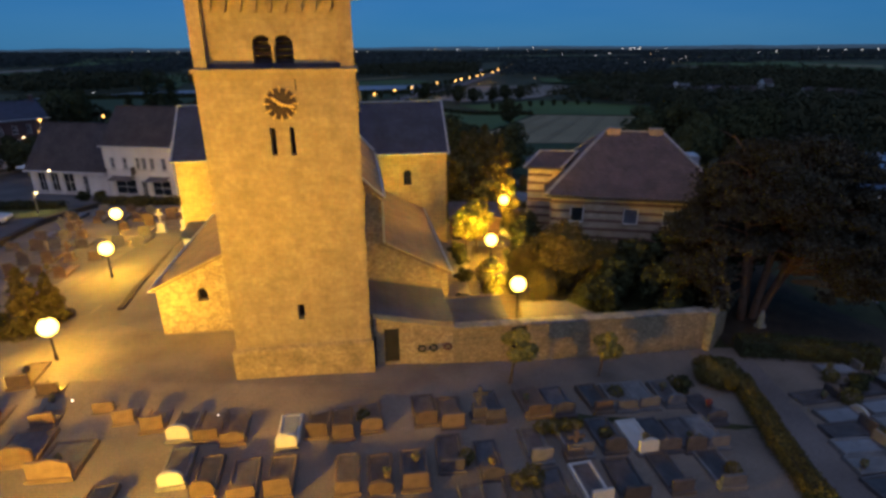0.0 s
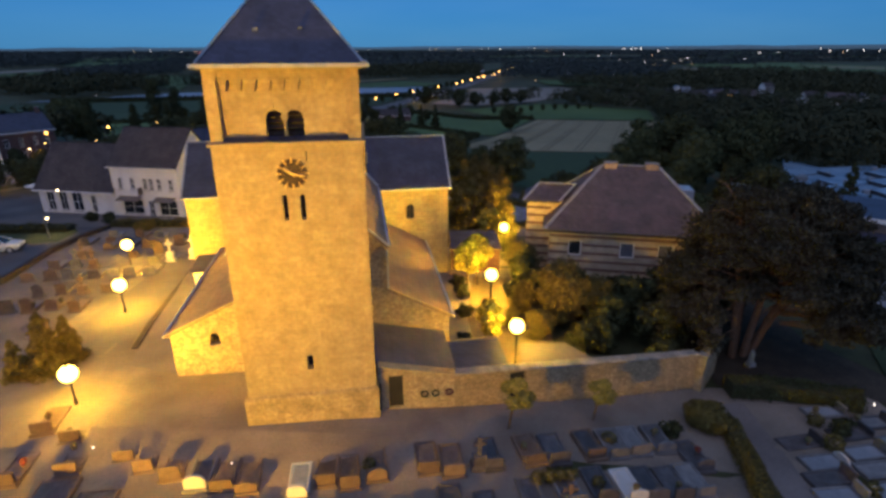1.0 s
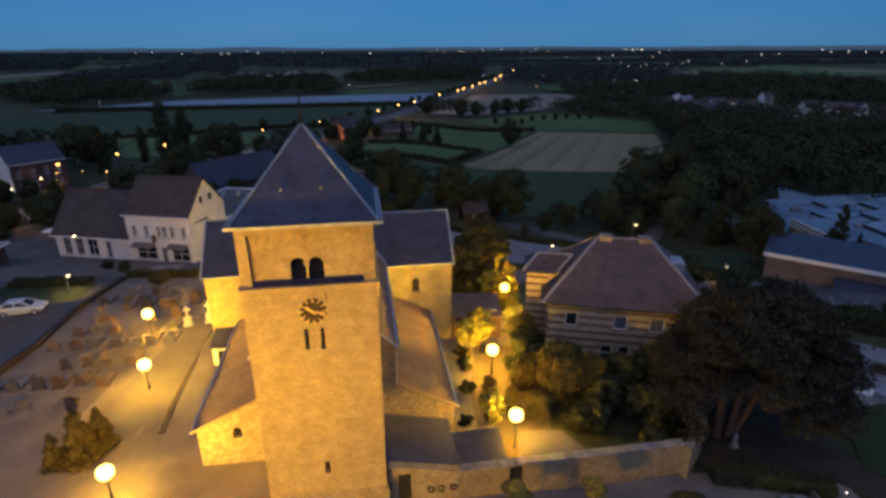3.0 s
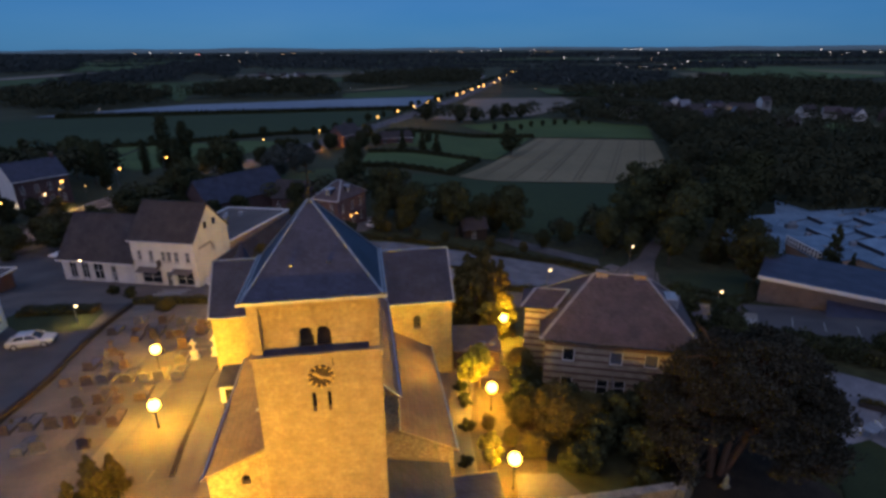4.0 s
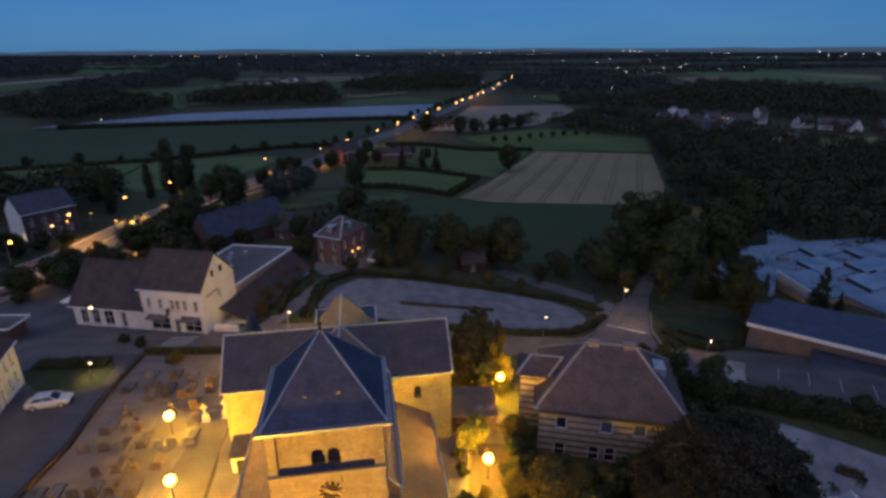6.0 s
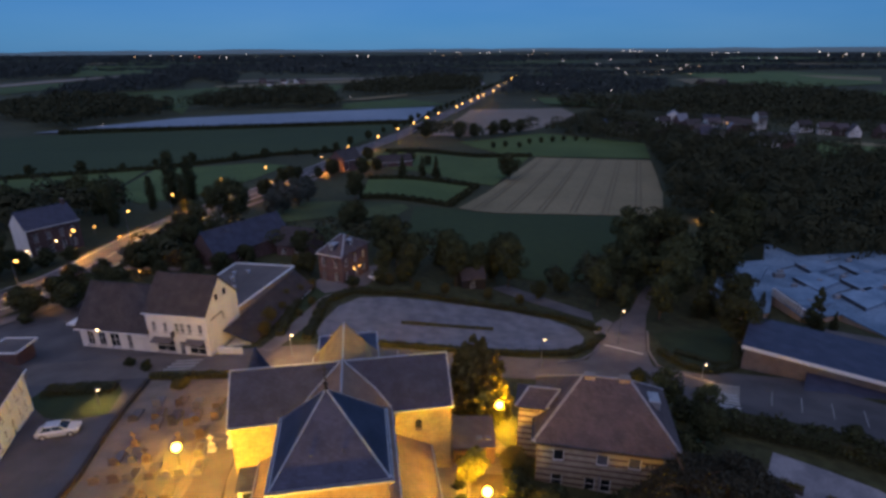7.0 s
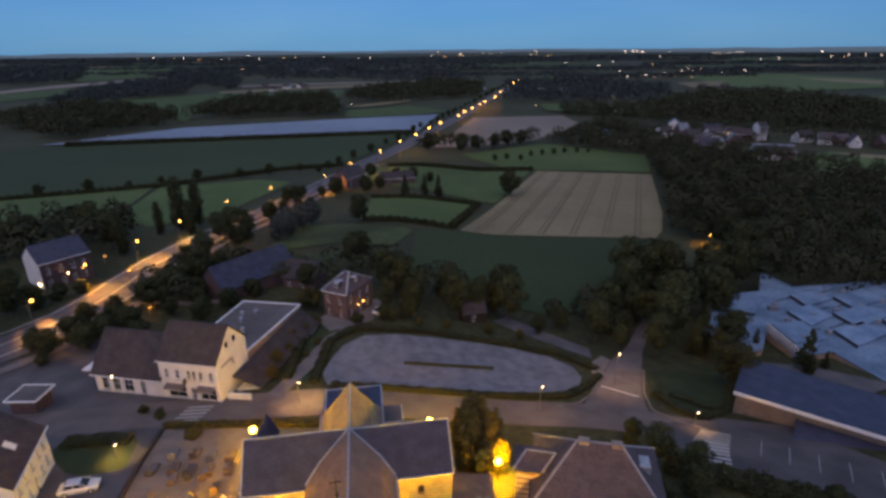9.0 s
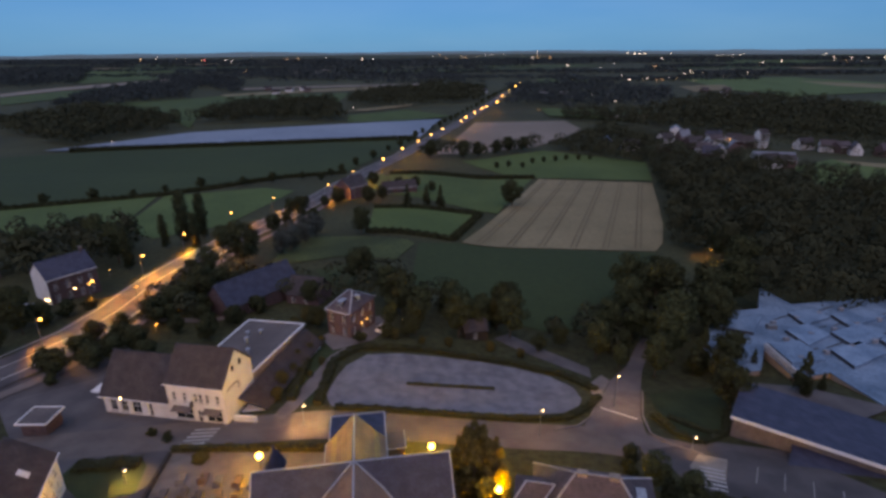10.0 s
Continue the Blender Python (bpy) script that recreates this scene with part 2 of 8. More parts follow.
def coursed(m, width, height, joint, depth, dark=.75, wobble=.02, tone=.25):
    """Adds courses of blocks, bricks or slates to a surface: joints, a tone for each piece, and relief."""
    nt = m.node_tree
    n, l = nt.nodes, nt.links
    bsdf = n["Principled BSDF"]
    co = n.new("ShaderNodeTexCoord")
    nz = n.new("ShaderNodeTexNoise")
    nz.inputs["Scale"].default_value = 2.0
    l.new(co.outputs["Object"], nz.inputs["Vector"])
    sep = n.new("ShaderNodeSeparateXYZ")
    l.new(co.outputs["Object"], sep.inputs["Vector"])
    add = n.new("ShaderNodeMath")
    l.new(sep.outputs["X"], add.inputs[0])
    l.new(sep.outputs["Y"], add.inputs[1])
    wob = n.new("ShaderNodeMath")
    wob.operation = 'MULTIPLY_ADD'
    l.new(nz.outputs["Fac"], wob.inputs[0])
    wob.inputs[1].default_value = wobble
    l.new(sep.outputs["Z"], wob.inputs[2])
    comb = n.new("ShaderNodeCombineXYZ")
    l.new(add.outputs["Value"], comb.inputs["X"])
    l.new(wob.outputs["Value"], comb.inputs["Y"])
    br = n.new("ShaderNodeTexBrick")
    br.inputs["Scale"].default_value = 1.0
    br.inputs["Brick Width"].default_value, br.inputs["Row Height"].default_value = width, height
    br.inputs["Mortar Size"].default_value, br.inputs["Mortar Smooth"].default_value = joint, .4
    br.inputs["Color1"].default_value = (1 - tone, 1 - tone, 1 - tone, 1)
    br.inputs["Color2"].default_value = (1 + tone, 1 + tone, 1 + tone, 1)
    br.inputs["Mortar"].default_value = (dark, dark, dark, 1)
    l.new(comb.outputs["Vector"], br.inputs["Vector"])
    mix = n.new("ShaderNodeMix")
    mix.data_type, mix.blend_type = 'RGBA', 'MULTIPLY'
    mix.inputs["Factor"].default_value = 1.0
    old = bsdf.inputs["Base Color"].links[0].from_socket
    l.new(old, mix.inputs["A"])
    l.new(br.outputs["Color"], mix.inputs["B"])
    l.new(mix.outputs["Result"], bsdf.inputs["Base Color"])
    b = n.new("ShaderNodeBump")
    b.invert = True
    b.inputs["Strength"].default_value, b.inputs["Distance"].default_value = .6, depth
    l.new(br.outputs["Fac"], b.inputs["Height"])
    if bsdf.inputs["Normal"].links:
        l.new(bsdf.inputs["Normal"].links[0].from_socket, b.inputs["Normal"])
    l.new(b.outputs["Normal"], bsdf.inputs["Normal"])
    return m


def glow(name, colour, strength):
    m = bpy.data.materials.new(name)
    m.use_nodes = True
    n = m.node_tree.nodes
    n["Principled BSDF"].inputs["Base Color"].default_value = (.8, .8, .8, 1)
    n["Principled BSDF"].inputs["Emission Color"].default_value = (*colour, 1)
    n["Principled BSDF"].inputs["Emission Strength"].default_value = strength
    return m


def glass(name, tint=(.02, .025, .03)):
    m = bpy.data.materials.new(name)
    m.use_nodes = True
    b = m.node_tree.nodes["Principled BSDF"]
    b.inputs["Base Color"].default_value, b.inputs["Roughness"].default_value = (*tint, 1), .06
    b.inputs["Specular IOR Level"].default_value = .6
    return m


M_STONE = coursed(surface("marl_stone", (.325, .257, .142), (.255, .20, .108), 1.4, .9, 5, .5, spread=.14), .52, .24, .010, .010, .92, .04, .07)
M_RUBBLE = coursed(surface("flint_rubble", (.26, .205, .125), (.345, .275, .17), 1.5, .92, 6, .8, spread=.26, bump_dist=.05), .25, .13, .02, .02, .82, .16, .16)
M_PLINTH = coursed(surface("plinth_stone", (.175, .135, .075), (.27, .215, .12), 1.1, .92, 6, .6, spread=.25), .6, .3, .012, .012, .75, .05, .12)
M_SLATE = coursed(surface("blue_slate", (.025, .031, .057), (.042, .049, .085), .7, .55, 9, .25, spread=.15, spec=.4), .26, .13, .008, .006, .75, .01, .16)
M_TILE = coursed(surface("brown_roof_tile", (.165, .115, .09), (.215, .15, .115), .8, .8, 8, .2, spread=.12), .24, .2, .014, .006, .8, .01, .10)
M_TILE_DARK = coursed(surface("dark_roof_tile", (.044, .038, .040), (.066, .056, .057), .6, .75, 8, .3, spread=.15), .24, .22, .014, .02, .65, .01, .16)
M_TILE_RED = coursed(surface("plum_roof_tile", (.072, .058, .066), (.105, .085, .09), .7, .75, 8, .3, spread=.15), .24, .2, .014, .02, .7, .01, .14)
M_COPING = surface("lichened_coping", (.20, .185, .155), (.30, .275, .23), 1.8, .92, 14, .4, spread=.22)
M_ZINC = surface("zinc_flashing", (.42, .44, .47), (.30, .32, .35), 2.5, .45, 18, .1, metal=.35, spread=.1)
M_KERB = surface("dark_kerb_stone", (.035, .030, .027), (.055, .046, .04), 1.5, .9, 12, .3, spread=.2)
M_GUTTER = surface("dark_gutter", (.05, .05, .055), (.08, .08, .085), 3, .5, 20, .1, metal=.4)
M_WHITE = surface("white_render", (.72, .71, .69), (.62, .61, .59), .8, .9, 14, .15, spread=.06)
M_WHITE_TRIM = surface("white_painted_wood", (.78, .78, .77), (.68, .68, .67), 2, .5, 20, .05, spread=.05)
M_BRICK = coursed(surface("red_brick", (.115, .073, .070), (.088, .058, .056), 1.0, .9, 12, .3, spread=.2), .22, .075, .01, .006, 1.5, .01, .25)
M_BRICK_PALE = coursed(surface("buff_brick", (.34, .25, .19), (.28, .2, .15), 1.0, .9, 12, .3, spread=.2), .22, .075, .01, .006, 1.3, .01, .2)
M_BRICK_GREY = coursed(surface("grey_brown_brick", (.165, .135, .12), (.13, .108, .095), 1.0, .9, 12, .3, spread=.2), .22, .075, .01, .006, 1.2, .01, .2)
M_BANDSTONE = coursed(surface("pale_marl_band", (.50, .42, .31), (.40, .33, .24), 1.0, .9, 8, .4, spread=.18), .5, .22, .01, .01, .8, .02, .15)
M_BANDBRICK = coursed(surface("dark_brick_band", (.17, .10, .08), (.13, .08, .065), 1.2, .9, 12, .3, spread=.2), .22, .075, .01, .006, 1.3, .01, .2)
M_GLASS = glass("window_glass")
M_MORTAR = surface("pale_mortar", (.34, .33, .34), (.25, .24, .25), 2.5, .85, 16, .2, spread=.15)
# Upper panes: the sky's bluish reflection is painted into the base colour.
M_GLASS_REFLECT = surface("sky_reflection_pane", (.10, .115, .15), (.13, .145, .18), 3, .2, 12, 0, spread=.08, spec=.5)
M_GLASS_SKY = glass("roof_glass", (.03, .04, .06))
# Near-black sheets close the openings, standing in for the unlit space behind.
M_DARK = surface("dark_opening", (.012, .011, .01), (.02, .018, .016), 3, .9, 10, .1)
M_LOUVRE = surface("weathered_louvre", (.028, .023, .019), (.045, .036, .029), 4, .8, 20, .2)
M_DOOR = surface("dark_painted_door", (.012, .014, .012), (.02, .022, .02), 2, .5, 14, .1)
M_GOLD = surface("gilded_metal", (.72, .50, .17), (.60, .41, .14), 4, .4, 16, .05, metal=.25)
M_DIAL = surface("brown_black_dial", (.028, .017, .010), (.04, .025, .014), 4, .6, 16, .05)
M_BLACK = surface("black_iron", (.015, .015, .016), (.025, .024, .024), 5, .5, 20, .1, metal=.5)
M_GREYMETAL = surface("grey_lamp_post", (.16, .17, .18), (.22, .23, .24), 4, .5, 20, .05, metal=.6)
M_GRAVEL = surface("churchyard_gravel", (.125, .105, .088), (.19, .158, .13), .35, .95, 16, .5, spread=.22, bump_dist=.03)
M_ASPHALT = surface("asphalt", (.068, .065, .069), (.11, .104, .106), .22, .9, 20, .3, spread=.16)
M_PAVING = surface("pale_paving", (.125, .108, .102), (.175, .153, .143), .3, .9, 9, .3, spread=.14)
M_LANE = surface("worn_lane_asphalt", (.095, .085, .085), (.135, .12, .118), .3, .9, 14, .3, spread=.15)
M_LOT = surface("pale_gravel_lot", (.14, .145, .165), (.225, .23, .25), .45, .95, 6, .4, spread=.14)
M_GRASS = surface("mown_grass", (.022, .036, .013), (.036, .052, .019), .25, .95, 9, .6, spread=.3, bump_dist=.05)
M_SOIL = surface("planting_soil", (.075, .058, .038), (.11, .085, .055), .8, .95, 8, .6, spread=.3, bump_dist=.05)
M_MULCH = surface("needle_litter", (.030, .024, .017), (.046, .036, .025), 1.2, .95, 9, .5, spread=.3, bump_dist=.04)
M_EARTH = surface("rough_land", (.029, .033, .014), (.046, .051, .021), .02, .95, .8, .4, spread=.35, bump_dist=.3)
M_FIELD_G = surface("green_crop", (.026, .044, .014), (.036, .057, .018), .012, .95, .5, .3, spread=.12, bump_dist=.2)
M_FIELD_M = surface("meadow", (.050, .086, .024), (.070, .112, .032), .03, .95, .8, .3, spread=.18, bump_dist=.2)
M_PADDOCK = surface("paddock_grass", (.034, .05, .018), (.062, .085, .028), .08, .95, .9, .4, spread=.25, bump_dist=.2)
M_FIELD_W = surface("ripening_wheat", (.165, .140, .075), (.215, .18, .10), .03, .95, .7, .4, spread=.12, bump_dist=.2)
M_FIELD_T = surface("stubble", (.19, .165, .13), (.24, .205, .165), .012, .95, .4, .3, spread=.1, bump_dist=.2)
M_TRACK = surface("tramline_soil", (.125, .105, .06), (.15, .125, .07), .1, .95, 2, .3)
M_FLEECE = surface("crop_fleece", (.18, .225, .28), (.25, .30, .36), .01, .6, .15, .2, spread=.12)
M_FLATROOF = surface("pale_roof_felt", (.085, .165, .25), (.165, .275, .385), .22, .8, 2.0, .2, spread=.2)
M_FELT = surface("grey_roof_felt", (.085, .074, .072), (.125, .108, .104), .2, .8, 3, .2, spread=.12)
M_CONCRETE = surface("concrete_slab", (.20, .18, .155), (.27, .245, .215), .6, .9, 8, .3, spread=.12)
M_BARK = surface("bark", (.07, .05, .035), (.11, .08, .055), 2.5, .95, 12, .8, spread=.2, bump_dist=.04)
M_PINEBARK = surface("pine_bark", (.16, .085, .05), (.11, .07, .045), 2.0, .95, 10, .8, spread=.25, bump_dist=.04)
M_LEAF = surface("broad_leaves", (.044, .055, .026), (.062, .075, .034), .5, .9, 3, 0, spread=.35, spec=.08, island=True)
M_LEAF_DARK = surface("dark_leaves", (.036, .044, .022), (.052, .061, .028), .4, .9, 3, 0, spread=.35, spec=.08, island=True)
# Leaves by the lamps, made pale yellow so the colour carries the lamplight.
M_LEAF_LAMP = surface("lamplit_leaves", (.17, .16, .035), (.23, .21, .05), .8, .85, 3, 0, spread=.3, spec=.08, island=True)
# Olive leaves of the young trees, brightened in colour to stand for soft lamplight.
M_LEAF_BALL = surface("young_lamplit_leaves", (.17, .155, .045), (.22, .20, .06), 1.2, .85, 4, 0, spread=.22, spec=.06, island=True)
# Far trees: the blue-grey of distance haze is painted into their leaf colour.
M_WOOD_HAZE = surface("far_hazed_foliage", (.034, .046, .047), (.052, .067, .064), .05, .95, .4, 0, spread=.15, spec=.05, island=True)
M_NEEDLE = surface("pine_needles", (.034, .036, .027), (.050, .050, .036), .5, .9, 3, 0, spread=.35, spec=.08, island=True)
M_WOOD = surface("woodland_leaves", (.030, .035, .020), (.050, .056, .031), .09, .9, .8, 0, spread=.12, spec=.08, island=True)
M_WILLOW = surface("grey_willow_leaves", (.055, .068, .058), (.08, .095, .08), .5, .9, 3, 0, spread=.25, spec=.08, island=True)
M_HEDGE = surface("clipped_hedge_leaves", (.082, .074, .026), (.115, .103, .036), 1.0, .9, 5, 0, spread=.35, spec=.08, island=True)
# Solid fill for hedge insides, the shade between twigs painted as dark colour.
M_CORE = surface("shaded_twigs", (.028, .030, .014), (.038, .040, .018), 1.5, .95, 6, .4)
M_GRANITE_D = surface("dark_granite", (.055, .05, .052), (.09, .083, .085), 3, .28, 30, .05, spread=.3)
M_GRANITE_G = surface("grey_granite", (.12, .118, .12), (.18, .174, .172), 3, .4, 30, .1, spread=.25)
M_GRANITE_B = surface("brown_granite", (.105, .076, .057), (.15, .108, .08), 3, .4, 30, .1, spread=.25)
M_MARBLE = surface("pale_marble", (.42, .41, .39), (.50, .49, .47), 2, .5, 14, .1, spread=.1)
M_BLUESTONE = surface("blue_limestone", (.17, .19, .215), (.24, .26, .29), 2, .5, 20, .1, spread=.15)
M_FLOWER = surface("mixed_flowers", (.13, .09, .05), (.07, .09, .04), 6, .8, 20, 0, spread=.5, island=True)
M_FLOWER_RED = surface("red_flowers", (.15, .03, .03), (.10, .04, .03), 6, .8, 20, 0, spread=.4, island=True)
M_CARPAINT = surface("silver_car_paint", (.55, .56, .58), (.60, .61, .63), 1, .25, 8, 0, metal=.3, spread=.02)
M_TYRE = surface("tyre_rubber", (.02, .02, .02), (.03, .03, .03), 5, .8, 20, .1)
M_WHITEPAINT = surface("road_paint", (.42, .42, .41), (.33, .33, .32), 1.5, .7, 12, .1, spread=.1)
# Hills glow faintly; the blue of distance haze is put into the emission.
M_DISTANCE = glow("far_hills_haze", (.030, .060, .10), .8)
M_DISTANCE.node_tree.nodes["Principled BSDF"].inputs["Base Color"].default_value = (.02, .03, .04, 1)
M_LAMP_Y = glow("sodium_lamp", (1.0, .62, .10), 7.0)
M_LAMP_W = glow("warm_white_lamp", (1.0, .76, .38), 6.0)
M_LAMP_O = glow("orange_street_lamp", (1.0, .50, .08), 6.0)
M_FAR_W = glow("far_white_light", (1.0, .88, .74), 2.2)
M_OLIVE = surface("olive_leaves", (.075, .068, .026), (.11, .095, .036), .6, .9, 3, 0, spread=.3, spec=.08, island=True)
M_FAR_O = glow("far_orange_light", (1.0, .55, .16), 1.4)
M_FAR_R = glow("far_red_light", (1.0, .16, .10), 1.6)
M_ROOF_PALE = surface("pale_slate_roof", (.13, .15, .18), (.19, .21, .25), .5, .6, 6, .2, spread=.15)

# ---- ground ----
def spread_axis(lo, hi, step, end_lo, end_hi):
    mid = list(np.arange(lo, hi, step))
    up, s = [hi], step
    while up[-1] < end_hi:
        s *= 1.07
        up.append(up[-1] + s)
    down, s = [], step
    x = lo
    while x > end_lo:
        s *= 1.07
        x -= s
        down.append(x)
    return down[::-1] + mid + up


GX = spread_axis(-110, 110, 2.0, -4900, 4900)
GY = spread_axis(-20, 140, 2.0, -350, 5200)
s = Shape()
for y in GY:
    for x in GX:
        s.v.append((x, y, ground_z(x, y)))
w = len(GX)
s.f = [(j * w + i, j * w + i + 1, (j + 1) * w + i + 1, (j + 1) * w + i) for j in range(len(GY) - 1) for i in range(w - 1)]
tagged(part("ground", s, M_EARTH, smooth=True), "dark rough grassland rolling down to a far plain", "ground", kind="structure")


def land(name, outline, material, label, step=None, off=None):
    d = math.dist((0, 0), np.mean(outline, axis=0))
    step = step or (3.0 if d < 70 else 5.0 if d < 140 else 14.0 if d < 400 else 40.0)
    off = off or (.05 if d < 110 else .12 if d < 200 else .3 if d < 400 else .8)
    return tagged(drape(name, outline, step, off, material), label, "field", kind="structure")


# churchyard, streets and lots near the church
tagged(drape("pavement", [(-42, -30), (24, -30), (24, 14), (23.5, 26.5), (15.2, 27.2), (5, 26.5), (5.5, 44), (2, 50), (-14, 60.0), (-29, 59.6), (-39.9, 58.2), (-38.6, 51.7), (-37.4, 46), (-36, 39.3), (-36, 28)], 3.0, .04, M_GRAVEL), "worn churchyard gravel with tyre-pale paths", "pavement", kind="structure")
street, _ = ribbon("road", [(-95, 46), (-78, 52), (-61, 58.0), (-50, 60.5), (-40, 62.6), (-19, 66.2), (-2, 66.8), (9, 66.8), (20, 66.2), (32, 62.5), (42, 56), (56, 42)], 7.4, 2.5, .10, M_PAVING)
tagged(street, "pale brick-paved village street behind the church", "road", kind="structure")
tagged(drape("road", [(19.0, 69.4), (30.5, 63.5), (28.8, 66.2), (28.4, 68.6), (29.3, 73.8), (32.0, 82.0), (34.8, 89.8), (38.7, 98.0), (42.8, 106.8), (48, 116), (57, 135), (53.5, 136), (44.5, 117), (41.2, 107.4), (36.6, 100.0), (32.7, 92.2), (27.6, 85.8), (24.2, 79.0), (22.0, 75.0)], 2.5, .15, M_LANE), "narrow lane running downhill between trees", "road", kind="structure")
tagged(drape("pavement", [(24.2, 79.3), (27.6, 86.0), (26.5, 88.0), (23.6, 84.6), (23.0, 80.5)], 2.5, .16, M_PAVING), "pale paved corner beside the lane", "pavement", kind="structure")
for line in ([(14.5, 68.6), (18.5, 70.2), (20.8, 72.6), (23.9, 78.6), (25.0, 80.6)], [(34.5, 62.4), (31.2, 65.2), (29.0, 68.2), (29.6, 73.6), (32.3, 81.9)]):
    kb_ = Shape()
    for a, b in zip(line[:-1], line[1:]):
        kb_.bar((*a, ground_z(*a) + .16), (*b, ground_z(*b) + .16), .3, .22)
    tagged(part("kerb", kb_, M_PAVING), "worn concrete kerb along the lane mouth", "kerb", kind="structure")
tagged(drape("pavement", [(-42, 57.5), (-62, 58), (-75, 70), (-62, 80), (-57, 70), (-35, 66.3), (-30, 63)], 3.0, .06, M_ASPHALT), "grey forecourt before the white inn", "pavement", kind="structure")
tagged(drape("pavement", [(-75, 70), (-62, 79), (-64, 92), (-70, 84), (-79, 74)], 3.0, .07, M_ASPHALT), "asphalt yard beside the inn", "pavement", kind="structure")
tagged(drape("pavement", [(-60, 28), (-36.3, 28), (-36.3, 39.3), (-37.7, 46), (-38.9, 51.7), (-40.2, 58.0), (-50, 58.5), (-62, 57.5), (-75, 50)], 3.0, .075, M_ASPHALT), "asphalt parking strip beside the churchyard", "pavement", kind="structure")
tagged(drape("pavement", [(-22.4, 74.0), (-21.8, 79.0), (-20.8, 83.4), (-17.8, 87.8), (-11.7, 89.8), (-4, 90.9), (4, 91.4), (10.5, 90.4), (16.5, 87.6), (20.2, 83.2), (20.9, 79.0), (20, 76.6), (16.9, 74.1), (7.8, 73.0), (-3, 71.5), (-12, 70.9), (-20.8, 70.9)], 3.0, .07, M_LOT), "pale crushed-stone car park lying empty", "car park", kind="structure")
tagged(drape("pavement", [(7, 103), (10.5, 106), (25, 91), (24.5, 87)], 3.0, .07, M_ASPHALT), "grey side track beside the meadow", "pavement", kind="structure")
tagged(drape("pavement", [(28, 64), (38, 66), (46.5, 64.0), (54, 53), (60, 38), (48, 36), (36, 50), (29, 56)], 3.0, .16, M_ASPHALT), "asphalt school yard with painted bays", "pavement", kind="structure")
tagged(drape("pavement", [(27.5, 33), (29.2, 41), (32.4, 45.5), (39.5, 40.4), (46, 30), (38, 22), (30, 24)], 3.0, .06, M_LOT), "pale gravel terrace beside the cemetery", "pavement", kind="structure")
tagged(drape("lawn", [(31.5, 69), (33, 81), (47, 84), (42, 69.5), (36.5, 65)], 3.0, .12, M_GRASS), "clipped lawn beside the lane", "lawn", kind="structure")
tagged(drape("lawn", [(15.2, 27.4), (22.5, 27), (30, 20), (23.5, 33), (23, 45), (15, 40)], 3.0, .06, M_MULCH), "bare dark needle litter under the pine", "ground", kind="structure")
tagged(drape("lawn", [(25.4, 27.8), (27.2, 26.2), (32, 24.5), (34, 31), (31.5, 34.6), (27.8, 33.4)], 2.0, .11, M_GRASS), "green lawn beyond the pine", "lawn", kind="structure")
tagged(drape("lawn", [(-51.2, 52.0), (-51.4, 55.4), (-43.4, 57.1), (-41.5, 55.0), (-39.8, 49.6), (-43.6, 48.0), (-46.4, 48.6)], 2.0, .12, M_GRASS), "grassed traffic island with low planting", "lawn", kind="structure")
edge_ = Shape()
for a, b in (((-36.1, 30.0), (-36.1, 39.3)), ((-36.1, 39.3), (-37.5, 46.0)), ((-37.5, 46.0), (-38.7, 51.7)), ((-38.7, 51.7), (-39.8, 57.6))):
    edge_.bar((*a, ground_z(*a) + .2), (*b, ground_z(*b) + .2), .45, .6)
tagged(part("churchyard_wall", edge_, M_KERB), "low brown stone wall along the parking strip", "wall", kind="structure")
tagged(drape("lawn", [(-27, 70.5), (-22.8, 71), (-23.2, 92), (-29, 94)], 3.0, .06, M_GRASS), "grass strip beside the car park", "lawn", kind="structure")

tagged(drape("pavement", [(31.2, 59.4), (33.8, 62.6), (37.2, 61.2), (34.2, 55.6), (31.0, 56.8)], 2.0, .19, M_CONCRETE), "pale paved crossing apron", "pavement", kind="structure")

# main road into the plain
MAIN = [(-92, 62), (-80, 82), (-77.5, 95), (-78.1, 116), (-78.6, 140), (-75.5, 162), (-70.5, 188), (-64.5, 236), (-55, 304), (-38, 374), (-8.8, 527), (24, 688), (67, 899), (118, 1130)]
main_road, MAIN_FINE = ribbon("road", MAIN, 11.0, 5.0, .28, M_ASPHALT)
tagged(main_road, "straight main road under orange street lamps", "road", kind="structure")
tagged(ribbon("cycle_path", [(x + 9.0, y - 1) for x, y in MAIN[:9]], 2.2, 5.0, .26, M_PAVING)[0], "pale cycle path beside the main road", "path", kind="structure")
for side in (-1, 1):
    line = [(p.x + side * 5.0, p.y) for p in MAIN_FINE[::6]]
    tagged(ribbon("road_marking", line, .35, 10.0, .34, M_WHITEPAINT)[0], "white painted road edge line", "marking", kind="structure")
tagged(ribbon("road_marking", [tuple(p) for p in MAIN_FINE[::6]], .3, 10.0, .35, M_WHITEPAINT)[0], "worn white centre line", "marking", kind="structure")

# fields
land("field", [(0, 173), (44, 301), (104, 290), (90, 240), (79, 203), (70, 178), (64.5, 168.5), (30, 171)], M_FIELD_W, "ripening wheat field with tramlines", 6.0, .30)
